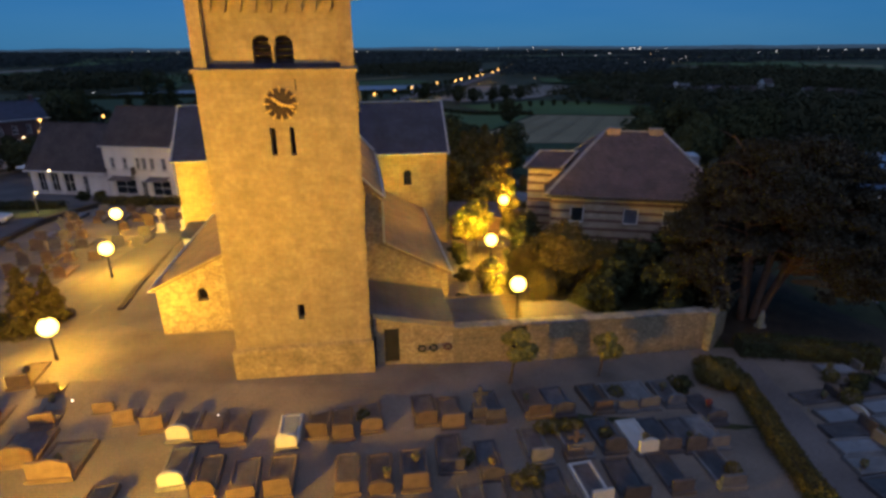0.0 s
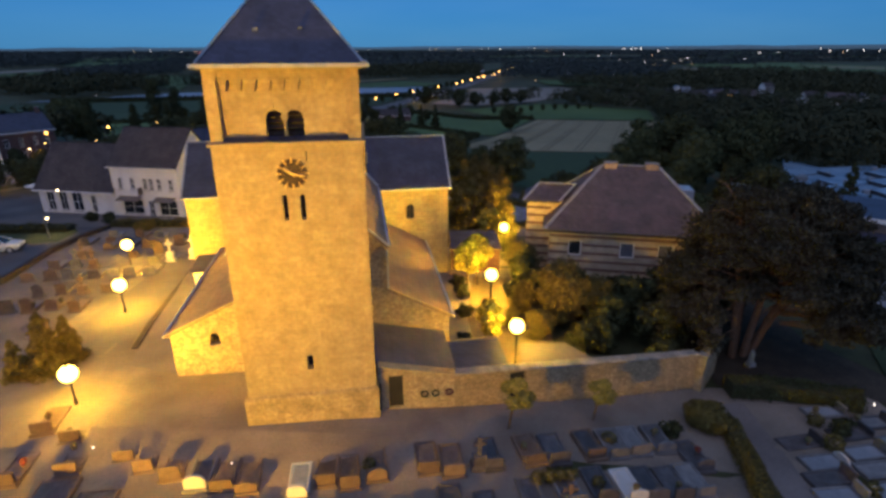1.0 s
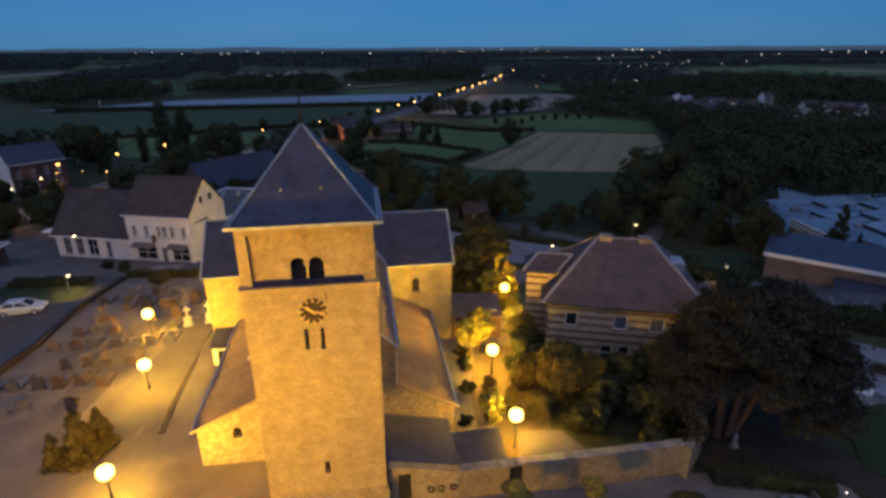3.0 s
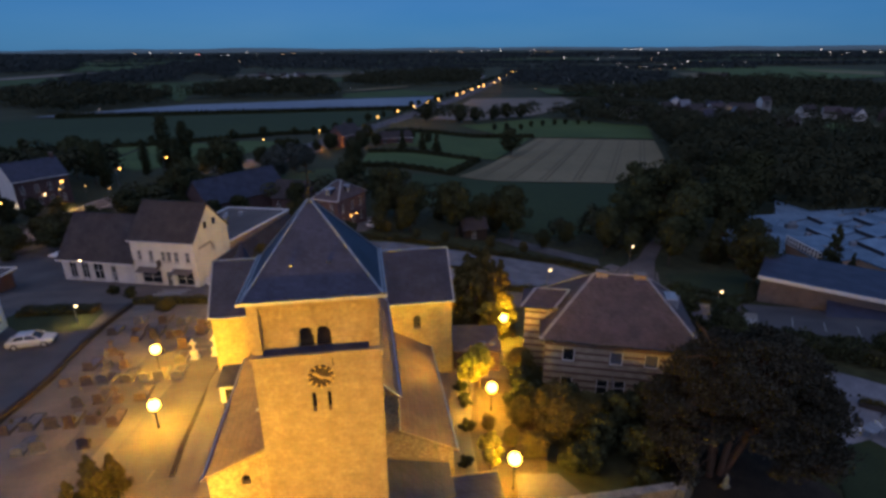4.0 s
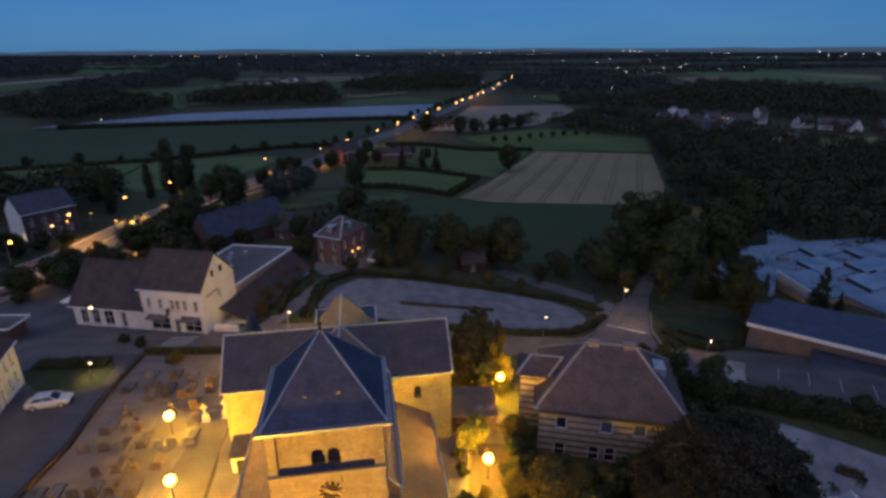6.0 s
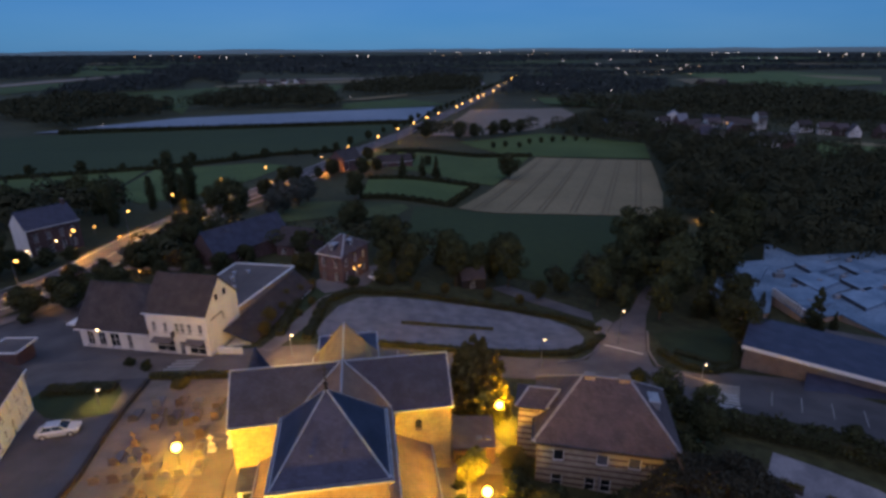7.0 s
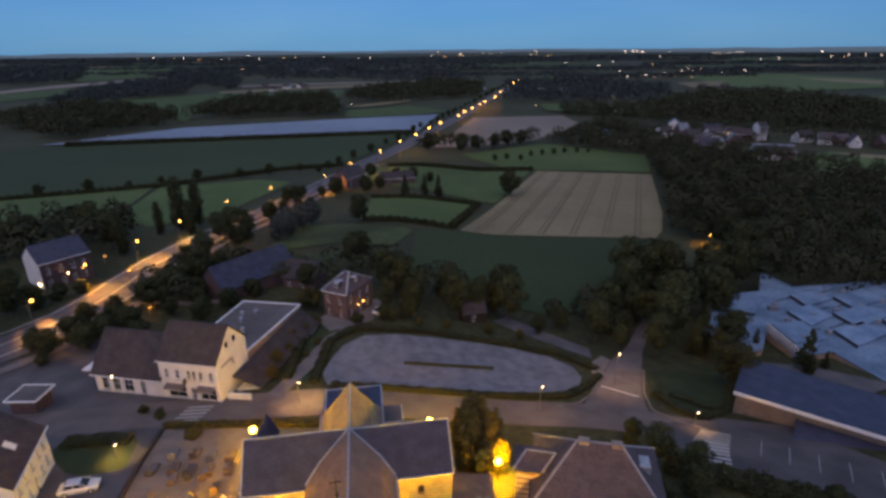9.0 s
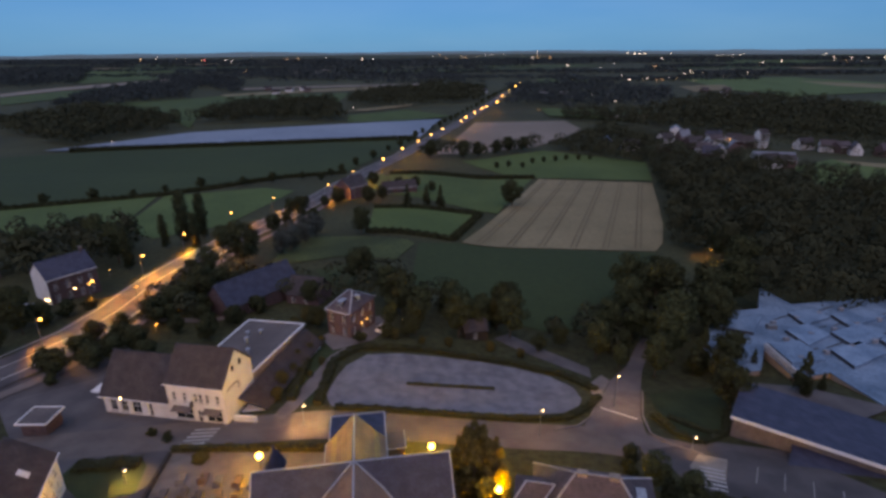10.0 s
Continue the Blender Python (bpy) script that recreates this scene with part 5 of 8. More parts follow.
edge = [(-.1, -.1, 4.62), (10.45, -.1, 4.62), (13.55, 16.9, 4.62), (2.2, 17.7, 4.62)]
for i in range(4):
    part("roof_edge", Shape().bar(edge[i], edge[(i + 1) % 4], .28, .18), M_WHITE_TRIM, hall)
for x, y, hh in ((4.5, 12, .7), (5.4, 9.5, .9), (6.6, 13, .6), (7.2, 6, .8)):
    v = part("roof_vent", Shape().tube((x, y, 4.55), (x, y, 4.55 + hh), .28, .28, 12), M_ZINC, hall)
    part("vent_cowl", Shape().tube((x, y, 4.55 + hh), (x, y, 4.7 + hh), .42, .3, 12), M_ZINC, v)
part("side_roof", Shape().slab([(10.5, -5.5, 3.6), (14.4, -4.5, 1.0), (17.2, 16.5, 1.0), (13.6, 16.5, 4.1)], .12), M_TILE_DARK, hall, "dark lean-to roof along the hall")
part("side_wall", Shape().prism([(10.6, -5.2), (13.8, -4.3), (16.6, 16.2), (13.5, 16.2)], -1, 1.0), M_WHITE, hall)
part("garden_wall", Shape().box(10.4, 14.0, -7.6, -7.3, -1, 2.0), M_WHITE, hall, "low white yard wall")

# kiosk beside the inn
ki = thing("bus_shelter", pose(-64.2, 61.4, ground_z(-62, 63.4), 0, 0, 2), "small flat-roofed shelter with a pale roof edge", "shelter")
part("wall", Shape().box(.4, 4.0, .4, 3.7, -.5, 2.3), M_BRICK, ki)
part("roof", Shape().box(0, 4.5, 0, 4.1, 2.3, 2.5), M_FELT, ki)
for a, b in (((0, 0), (4.5, 0)), ((4.5, 0), (4.5, 4.1)), ((4.5, 4.1), (0, 4.1)), ((0, 4.1), (0, 0))):
    part("roof_edge", Shape().bar((*a, 2.52), (*b, 2.52), .16, .2), M_WHITE_TRIM, ki)

# houses along the streets
wh = thing("village_house", pose(-45.3, 41.0, -.3, 0, 0, 111.2), "white-rendered house with a dark roof beside the car park", "house")
WR = [(.9, 1.6, .8, 2.0), (2.7, 3.4, .8, 2.0), (4.6, 5.4, -.2, 2.0), (6.6, 7.3, .8, 2.0), (8.2, 8.9, .8, 2.0)]
WU = [(.9, 1.6, 3.0, 4.3), (2.7, 3.4, 3.0, 4.3), (4.6, 5.3, 3.0, 4.3), (6.6, 7.3, 3.0, 4.3), (8.2, 8.9, 3.0, 4.3)]
s = Shape()
s.wall(front(0), 0, 10, -1, 2.5, [(*h, False) for h in WR], .16)
s.wall(front(0), 0, 10, 2.5, 5.0, [(*h, False) for h in WU], .16)
s.quad((10, 0, -1), (10, 8.5, -1), (10, 8.5, 5), (10, 4.25, 8.4), (10, 0, 5))
s.quad((0, 8.5, -1), (0, 0, -1), (0, 0, 5), (0, 4.25, 8.4), (0, 8.5, 5))
s.quad((10, 8.5, -1), (0, 8.5, -1), (0, 8.5, 5), (10, 8.5, 5))
part("wall", s, M_WHITE, wh)
part("roof_slope", Shape().slab([(-.2, -.3, 4.8), (10.2, -.3, 4.8), (10.2, 4.25, 8.55), (-.2, 4.25, 8.55)], .12), M_TILE_DARK, wh)
part("roof_slope", Shape().slab([(10.2, 8.8, 4.8), (-.2, 8.8, 4.8), (-.2, 4.25, 8.55), (10.2, 4.25, 8.55)], .12), M_TILE_DARK, wh)
part("roof_window", Shape().slab([(5.0, 1.0, 5.95), (5.9, 1.0, 5.95), (5.9, 2.0, 6.78), (5.0, 2.0, 6.78)], -.04), M_WHITE_TRIM, wh)
part("gutter", Shape().bar((-.2, -.36, 4.8), (10.2, -.36, 4.8), .13, .12), M_WHITE_TRIM, wh)
for h in WR + WU:
    window(wh, front(0), *h)

lit = [(1.0, 1.9, 3.4, 5.2), (3.6, 4.5, 3.4, 5.2), (6.2, 7.1, 3.4, 5.2), (8.6, 9.3, 3.4, 5.2)]
low = [(1.0, 1.9, .6, 2.4), (3.6, 4.6, -.3, 2.4), (6.2, 7.1, .6, 2.4), (8.6, 9.3, .6, 2.4)]
lh = gabled_house("brick_house", pose(-94.5, 109.0, -5.4, 0, 0, 57), 10.6, 9.0, 6.5, 9.8, M_BRICK, M_SLATE, "two-storey brick house with a white gable by the main road", [(-1, 2.9, low), (2.9, 6.5, lit)], chimney=((9.9, 4.5, 10.8),))
part("gable_render", Shape().quad((-.02, 9.0, -1), (-.02, 0, -1), (-.02, 0, 6.5), (-.02, 4.5, 9.6), (-.02, 9.0, 6.5)), M_WHITE, lh, "white-rendered gable")
for p in ((-.3, 1.0, 1.2), (-.3, 2.2, 1.2)):
    part("wall_lamp", Shape().ball(p, .17, 10, 6), M_LAMP_W, lh, "lit wall lamp")
part("wall_lamp", Shape().ball((5.1, -.3, 2.7), .17, 10, 6), M_LAMP_W, lh, "lit porch lamp")
bh = gabled_house("brick_house", pose(-27.0, 95.9, -4.6, 0, 0, -24), 5.4, 9.0, 6.0, 8.6, M_BRICK, M_TILE_RED, "tall red-brick house with a hipped roof", [(-1, 2.9, [(.7, 1.6, .7, 2.3), (3.6, 4.5, .7, 2.3)]), (2.9, 6.0, [(.7, 1.6, 3.4, 5.1), (3.6, 4.5, 3.4, 5.1)])],
                  [(-1, 2.9, [(1.0, 1.9, .7, 2.3), (4.0, 4.9, -.2, 2.3), (6.8, 7.7, .7, 2.3)]), (2.9, 6.0, [(1.0, 1.9, 3.4, 5.0), (4.0, 4.9, 3.4, 5.0), (6.8, 7.7, 3.4, 5.0)])], hip=2.2)
for pl_, q in ((lambda a, d, z: (2.75 + a, .75 + d, 6.55 + z), 0), (lambda a, d, z: (4.75 - d, 4.3 + a, 6.75 + z), 1)):
    def blk(a0, a1, d0, d1, z0, z1):
        return Shape().add([pl_(x, y, z) for z in (z0, z1) for y in (d0, d1) for x in (a0, a1)], [(0, 2, 3, 1), (4, 5, 7, 6), (0, 1, 5, 4), (2, 6, 7, 3), (0, 4, 6, 2), (1, 3, 7, 5)])
    dm = part("dormer", blk(-.5, .5, 0, 1.6, 0, 1.05), M_SLATE, bh, "slate-hung roof dormer")
    for a0, a1, z0, z1 in ((-.42, -.32, .1, .95), (.32, .42, .1, .95), (-.42, .42, .85, .97), (-.42, .42, .08, .18), (-.03, .03, .1, .95)):
        part("dormer_frame", blk(a0, a1, -.05, -.005, z0, z1), M_WHITE_TRIM, dm)
    part("dormer_pane", blk(-.32, .32, -.02, -.003, .18, .85), M_GLASS, dm)
    part("dormer_roof", blk(-.6, .6, -.15, 1.7, 1.05, 1.15), M_ZINC, dm)
for y in (3.4, 5.3):
    part("wall_lamp", Shape().ball((5.75, y, 2.3), .13, 10, 6), M_LAMP_O, bh, "warm lit wall lamp")
gabled_house("dark_house", pose(-49.8, 101.5, -4.9, 0, 0, 55), 19, 8.6, 3.2, 7.4, M_BRICK, M_SLATE, "low dark-roofed house half hidden by trees", [(-1, 3.2, [(1.2, 2.2, .7, 2.1), (5.0, 6.0, .7, 2.1)])], trim=False)
gabled_house("dark_house", pose(-40.5, 111.5, -5.6, 0, 0, -12), 8, 7.0, 3.0, 6.0, M_BRICK, M_TILE_DARK, "small dark-roofed house among trees", [(-1, 3.0, [(1.2, 2.2, .7, 2.0), (4.4, 5.4, .7, 2.0)])], trim=False)
gabled_house("road_house", pose(-49.5, 231.5, -13.2, 0, 0, 57), 12, 9, 5.2, 9.2, M_BRICK, M_TILE_DARK, "brick farmhouse beside the main road", [(-1, 2.7, [(2, 3, .7, 2.2), (8, 9, .7, 2.2)]), (2.7, 5.2, [(2, 3, 3.1, 4.6), (8, 9, 3.1, 4.6)])], chimney=((6, 4.5, 10.2),))
gabled_house("barn", pose(-36, 243, -14, 0, 0, 20), 16, 7, 3.0, 5.6, M_BRICK, M_TILE_DARK, "long low barn beside the farmhouse", [(-1, 3.0, [(2, 4, -.2, 2.3), (9, 11, -.2, 2.3)])])
gabled_house("hut", pose(.8, 100.5, -8.4, 0, 0, 15), 5, 4, 2.2, 3.8, M_LOUVRE, M_TILE_DARK, "small dark timber garden hut under trees", [(-1, 2.2, [(1.8, 2.7, .1, 1.9)])], category="hut", trim=False)
gabled_house("dark_house", pose(-128, 118, -6.5, 0, 0, 57), 11, 9, 4.5, 8.4, M_BRICK, M_TILE_DARK, "dark house at the edge of the village", [(-1, 4.5, [(2, 3, 1, 2.5), (6, 7, 1, 2.5)])])

# school
school = thing("school", pose(0, 0, 0), "low school building with pale stepped flat roofs", "school")
OUT = [(48.7, 95.7), (49.4, 87.3), (56.3, 88.7), (61.1, 96.6), (61.3, 86.4), (68.9, 88.1), (71.7, 78.0), (84, 84), (99.0, 101.2), (102.5, 120.7), (77.7, 116.5), (75.1, 125.4), (69.0, 114.0), (57.6, 111.8)]
mid = (sum(p[0] for p in OUT) / len(OUT), sum(p[1] for p in OUT) / len(OUT))
part("wall", Shape().prism([(x + (mid[0] - x) * .012, y + (mid[1] - y) * .012) for x, y in OUT], -14, -7.4), M_BRICK_PALE, school)
part("roof", Shape().prism(OUT, -7.4, -7.2), M_FLATROOF, school, "pale blue-grey felt roof")
for i in range(len(OUT)):
    part("roof_edge", Shape().bar((*OUT[i], -7.15), (*OUT[(i + 1) % len(OUT)], -7.15), .3, .2), M_FLATROOF, school)
BAYS = [((69.0, 103.3), (70.0, 97.0), (77.2, 101.6), (75.6, 106.6)), ((74.0, 111.2), (74.5, 105.9), (82.0, 109.4), (81.0, 113.6)), ((83.0, 110.4), (83.7, 105.2), (94.8, 110.2), (91.7, 114.3)), ((77.9, 102.6), (79.0, 96.9), (88.4, 101.3), (86.7, 106.5)),
        ((73.4, 95.3), (74.0, 89.3), (83.5, 94.5), (81.2, 98.8)), ((55.4, 104.6), (61.6, 102.0), (66.9, 109.3), (58.6, 109.8)), ((62.4, 97.6), (63.0, 90.4), (70.4, 92.0), (69.4, 99.0)), ((51.0, 96.0), (52.0, 90.0), (56.4, 91.5), (58.4, 98.0)), ((86, 99.5), (86.5, 92.5), (96, 101), (94, 106))]
for q in BAYS:
    b_ = part("roof_bay", Shape().prism(q, -7.2, -6.55), M_FLATROOF, school, "raised pale roof bay")
    part("upstand", Shape().bar((*q[0], -6.85), (*q[1], -6.85), .16, .62), M_GUTTER, b_, "dark roof upstand")
    part("upstand", Shape().bar((*q[1], -6.85), (*q[2], -6.85), .14, .55), M_FLATROOF, b_)
cs_ = part("clerestory", Shape().bar((61.1, 96.0, -6.5), (61.6, 86.6, -6.5), .2, 1.5), M_GLASS_SKY, school, "white-framed clerestory glazing")
for k in range(12):
    part("mullion", Shape().box(60.82 + .5 * k / 11, 61.02 + .5 * k / 11, 95.9 - 9.3 * k / 11, 96.1 - 9.3 * k / 11, -7.2, -5.75), M_WHITE_TRIM, cs_)
for z in (-5.75, -6.45, -7.15):
    part("glazing_rail", Shape().bar((60.95, 96.0, z), (61.45, 86.6, z), .22, .13), M_WHITE_TRIM, cs_)
for k in range(14):
    x, y = 66 + (k % 5) * 6.3 + (k // 5) * 1.2, 92.5 + (k // 5) * 7.2 + (k % 5) * 2.3
    part("rooflight", Shape().box(x - .5, x + .5, y - .35, y + .35, -7.21, -6.4, .08), M_BLUESTONE, school, "small pale rooflight dome")
    part("gutter_line", Shape().bar((x + 1.5, y + 2.2, -7.17), (x + 6.0, y + 4.4, -7.17), .3, .1), M_GUTTER, school, "dark gutter between roof bays")
part("roof_plant", Shape().box(66, 68, 104.5, 105.6, -7.2, -6.3, .05), M_GREYMETAL, school)
tagged(drape("pavement", [(50, 86), (62, 84), (72, 77), (62, 72), (48, 80)], 3.0, .3, M_ASPHALT), "paved school courtyard between the buildings", "pavement", kind="structure")
gym = thing("school_hall", pose(40.35, 67.8, -6.4, 0, 0, -33.6), "long brick school hall with a dark roof and white fascia", "hall")
gw = Shape().box(.3, 30, .5, 10.2, -2, 4.35)
part("wall", gw, M_BRICK_GREY, gym)
part("roof", Shape().slab([(0, 0, 4.5), (31, 0, 4.5), (31, 10.4, 4.95), (0, 10.4, 4.95)], .2), M_SLATE, gym, "dark felted roof")
part("fascia", Shape().bar((-.05, -.06, 4.45), (31, -.06, 4.45), .14, .5), M_WHITE_TRIM, gym, "white painted fascia")
part("fascia", Shape().bar((-.06, 0, 4.45), (-.06, 10.4, 4.9), .12, .3), M_GUTTER, gym)
part("canopy_wall", Shape().box(8.2, 30, -5.2, .5, -2, 2.3), M_BRICK_GREY, gym)
part("canopy_roof", Shape().slab([(8, -5.6, 2.3), (31, -5.6, 2.3), (31, .5, 3.0), (8, .5, 3.0)], .15), M_SLATE, gym, "lower dark side roof")
part("canopy_fascia", Shape().bar((8, -5.66, 2.2), (31, -5.66, 2.2), .12, .3), M_GUTTER, gym)

# far village
rng = random.Random(5)
VILLAGE = ((186, 467), (199, 450), (208, 432), (176, 440), (190, 418), (203, 409), (156, 424), (168, 402), (181, 392), (196, 384), (165, 384), (144, 374), (178, 366), (160, 362), (119, 392), (110, 402), (255, 391), (264, 383), (274, 375), (284, 370), (246, 398), (192, 336), (184, 330))
for k, (x, y) in enumerate(VILLAGE):
    pale = k % 2 == 0
    roof = M_ROOF_PALE if k in (0, 3, 8, 9, 12) else rng.choice((M_TILE_DARK, M_TILE_RED, M_SLATE))
    gabled_house("far_house", pose(x, y, ground_z(x, y), 0, 0, rng.choice((-20, 15, 70, 100))), rng.uniform(9, 13), rng.uniform(7, 9), rng.uniform(3.2, 5.5), rng.uniform(7, 9), M_WHITE if pale else M_BRICK, roof,
                 "white-walled house in the far village" if pale else "brick house in the far village", [(-1, 3.1, [(1.5, 2.5, .8, 2.2), (5.5, 6.5, .8, 2.2)])])
gabled_house("far_hall", pose(190, 352, ground_z(190, 352), 0, 0, -14), 24, 13, 3.6, 6.2, M_WHITE, M_ROOF_PALE, "long low hall with a pale roof in the far village", [(-1, 3.4, [(2, 4, .8, 2.2), (8, 10, .8, 2.2), (14, 16, .8, 2.2)])])
for k in range(16):
    x, y = rng.choice(((-480, 650), (-330, 1000), (-560, 1250), (60, 960), (150, 900), (420, 900)))
    x, y = x + rng.uniform(-50, 50), y + rng.uniform(-60, 60)
    gabled_house("far_house", pose(x, y, ground_z(x, y), 0, 0, rng.uniform(-40, 60)), 12, 8, 4, 8, M_WHITE if k % 2 else M_BRICK, M_TILE_DARK, "house far out on the plain")
tower_far = (219, 404)
gabled_house("far_house", pose(*tower_far, ground_z(*tower_far), 0, 0, 10), 7, 7, 11, 14, M_WHITE, M_TILE_DARK, "tall white gabled house in the far village", [(-1, 5, [(2, 3, 1, 2.6), (4.5, 5.5, 1, 2.6)])])

# ---- trees and hedges ----
def crown_points(n, seed, height, radius, base, shape="round", clumps=16):
    """Leaf places of a crown: clumps spread over an uneven volume, with gaps between them."""
    rng = np.random.default_rng(seed)
    pts, out = [], []
    if shape == "ball":
        d = rng.normal(size=(n, 3))
        d /= np.linalg.norm(d, axis=1)[:, None]
        lump = 1 + .10 * np.sin(d[:, 0] * 4 + seed) * np.sin(d[:, 1] * 5 + d[:, 2] * 3)
        half = (height - base) / 2
        q = d * (rng.uniform(.5, 1.04, n) ** .45 * lump)[:, None] * np.array([radius, radius, half]) + np.array([0, 0, base + half])
        return q, d
    for k in range(clumps):
        u = (k + rng.uniform(.1, .9)) / clumps
        a = rng.uniform(0, 2 * math.pi)
        if shape == "cone":
            z, r = base + (height - base) * u, radius * (1.03 - u) ** .75
            cr = radius * .42 * (1.15 - u)
            rr = r * rng.uniform(.35, .8)
        elif shape == "column":
            z, r = base + (height - base) * u, radius * (math.sin(math.pi * min(.96, u * .8 + .18)) ** .7)
            cr, rr = radius * .5, r * rng.uniform(.2, .7)
        elif shape == "pine":
            z, r = base + (height - base) * u, radius * (1.0 - .55 * abs(2 * u - .7)) * rng.uniform(.75, 1.1)
            cr, rr = radius * rng.uniform(.2, .34), r * rng.uniform(.05, .95)
        else:
            z = base + (height - base) * (.12 + .82 * u)
            r = radius * math.sqrt(max(.08, 1 - (2 * u - 1) ** 2)) * rng.uniform(.8, 1.12)
            cr, rr = radius * rng.uniform(.28, .46), r * rng.uniform(.3, .8)
        m = n // clumps
        d = rng.normal(size=(m, 3))
        d /= np.linalg.norm(d, axis=1)[:, None]
        d *= (cr * rng.uniform(.35, 1.05, m) ** .5)[:, None]
        d[:, 2] *= .55 if shape == "pine" else .75
        c = np.array([math.cos(a) * rr, math.sin(a) * rr, z])
        pts.append(d + c)
        out.append(d / cr + np.array([c[0], c[1], (z - (base + height) / 2) * .6]) / radius * .6)
    return np.concatenate(pts), np.concatenate(out)


def make_tree(name, label, seed, height, radius, base, n, leaf, leaf_mat, shape="round", bark=None, clumps=16, trunk_r=.22, limbs=6, category="tree"):
    t = thing(name, pose(0, 0, 0), label, category)
    rng = random.Random(seed)
    tr_ = Shape()
    top = base + (height - base) * .6
    bend = [(0, 0, -.5), (rng.uniform(-.1, .1), rng.uniform(-.1, .1), base * .6 + .2), (rng.uniform(-.3, .3), rng.uniform(-.3, .3), top)]
    tr_.tube(bend[0], bend[1], trunk_r, trunk_r * .8, 8, False).tube(bend[1], bend[2], trunk_r * .8, trunk_r * .3, 8)
    for k in range(limbs):
        a, u = k * 2.4 + rng.random(), rng.uniform(.1, .9)
        p = Vector(bend[1]).lerp(Vector(bend[2]), u)
        q = p + Vector((math.cos(a) * radius * .65, math.sin(a) * radius * .65, (height - base) * rng.uniform(.05, .25)))
        tr_.tube(p, q, trunk_r * .35, trunk_r * .08, 6)
    part("trunk", tr_, bark or M_BARK, t)
    pts, out = crown_points(n, seed, height, radius, base, shape, clumps)
    part("crown", leaf_mesh("crown", pts, leaf, seed + 1, out), leaf_mat, t)
    return t


PROTO = {}


def plant(kind, x, y, size=1.0, turn=None, lift=0.0, wide=1.0, lean=0.0):
    """A tree of a kind, built once and then copied."""
    src = PROTO[kind]
    turn = random.uniform(0, 360) if turn is None else turn
    m = pose(x, y, ground_z(x, y) + lift, 0, lean, turn) @ Matrix.Diagonal((size * wide, size * wide, size, 1))
    if kind not in PLACED:
        PLACED.add(kind)
        src.matrix_world = m
        return src
    src_scale = src.scale.copy()
    c = copy_thing(src, m @ Matrix.Diagonal((1 / src_scale.x, 1 / src_scale.y, 1 / src_scale.z, 1)))
    return c


PLACED = set()
PROTO["oak"] = make_tree("broadleaf_tree", "dark full-crowned broadleaf tree", 11, 10, 4.2, 1.6, 4200, .46, M_LEAF_DARK, clumps=30)
PROTO["ash"] = make_tree("broadleaf_tree", "tall loose broadleaf tree in summer leaf", 12, 11, 3.6, 1.8, 3800, .44, M_LEAF, clumps=24)
PROTO["lime"] = make_tree("broadleaf_tree", "rounded dark green tree in leaf", 13, 8, 3.6, 1.0, 3400, .44, M_LEAF_DARK, clumps=22)
PROTO["poplar"] = make_tree("poplar", "tall narrow dark poplar tree", 14, 15, 2.4, 1.0, 4600, .42, M_LEAF_DARK, "column", clumps=56)
PROTO["spruce"] = make_tree("conifer", "dark pointed garden conifer", 15, 9, 2.1, .4, 5200, .32, M_LEAF_DARK, "cone", clumps=60)
# Yew takes the olive-brown leaves; the lamp's warm cast is in that colour.
PROTO["yew"] = make_tree("yew", "dense yew with lamplit brown put into its foliage", 16, 9, 2.3, .2, 8000, .3, M_OLIVE, "cone", clumps=64)
PROTO["willow"] = make_tree("willow", "grey-leaved willow beside the main road", 24, 8, 3.4, .6, 3200, .42, M_WILLOW, clumps=26)
PROTO["shrub"] = make_tree("shrub", "loose dark leafy garden shrub", 17, 2.6, 1.5, .1, 1700, .28, M_LEAF_DARK, clumps=18, trunk_r=.06, limbs=5, category="shrub")
PROTO["bush"] = make_tree("bush", "low rounded dark bush", 18, 1.4, 1.0, .05, 900, .22, M_LEAF_DARK, clumps=16, trunk_r=.04, limbs=4, category="bush")
PROTO["young"] = make_tree("young_tree", "small round-headed young tree on a thin stem", 19, 2.7, .9, 1.2, 2300, .17, M_LEAF_BALL, clumps=12, trunk_r=.07, limbs=7)
PROTO["clipped"] = make_tree("clipped_bush", "clipped rounded olive-green bush", 21, 1.35, 1.15, .02, 4200, .11, M_HEDGE, "ball", trunk_r=.05, limbs=4, category="bush")
PROTO["grave_plant"] = make_tree("grave_shrub", "small clipped evergreen on a grave", 22, .62, .34, .02, 320, .09, M_HEDGE, "ball", trunk_r=.02, limbs=3, category="bush")
PROTO["olive"] = make_tree("large_shrub", "large rounded olive-brown shrub in the presbytery garden", 23, 4.6, 2.3, .3, 7000, .18, M_OLIVE, clumps=40, trunk_r=.09, limbs=7, category="shrub")
PROTO["lampleaf"] = make_tree("small_tree", "small garden tree with lamplit yellow-green leaves", 20, 3.6, 1.15, 1.3, 1000, .24, M_LEAF_LAMP, clumps=15, trunk_r=.07, limbs=6)

# the tall pine with bare reddish stems beside the wall
pine = thing("pine", pose(17.9, 30.6, ground_z(17.9, 30.6)), "tall spreading pine with bare reddish stems", "tree")
pr = np.random.default_rng(30)
pads, pads_out = [], []
limbs_ = Shape()


def dome(z):
    """The crown's reach at a height over the pine's foot."""
    return 6.6 * math.sqrt(max(0.0, 1 - ((z - 2) / 9.3) ** 2))


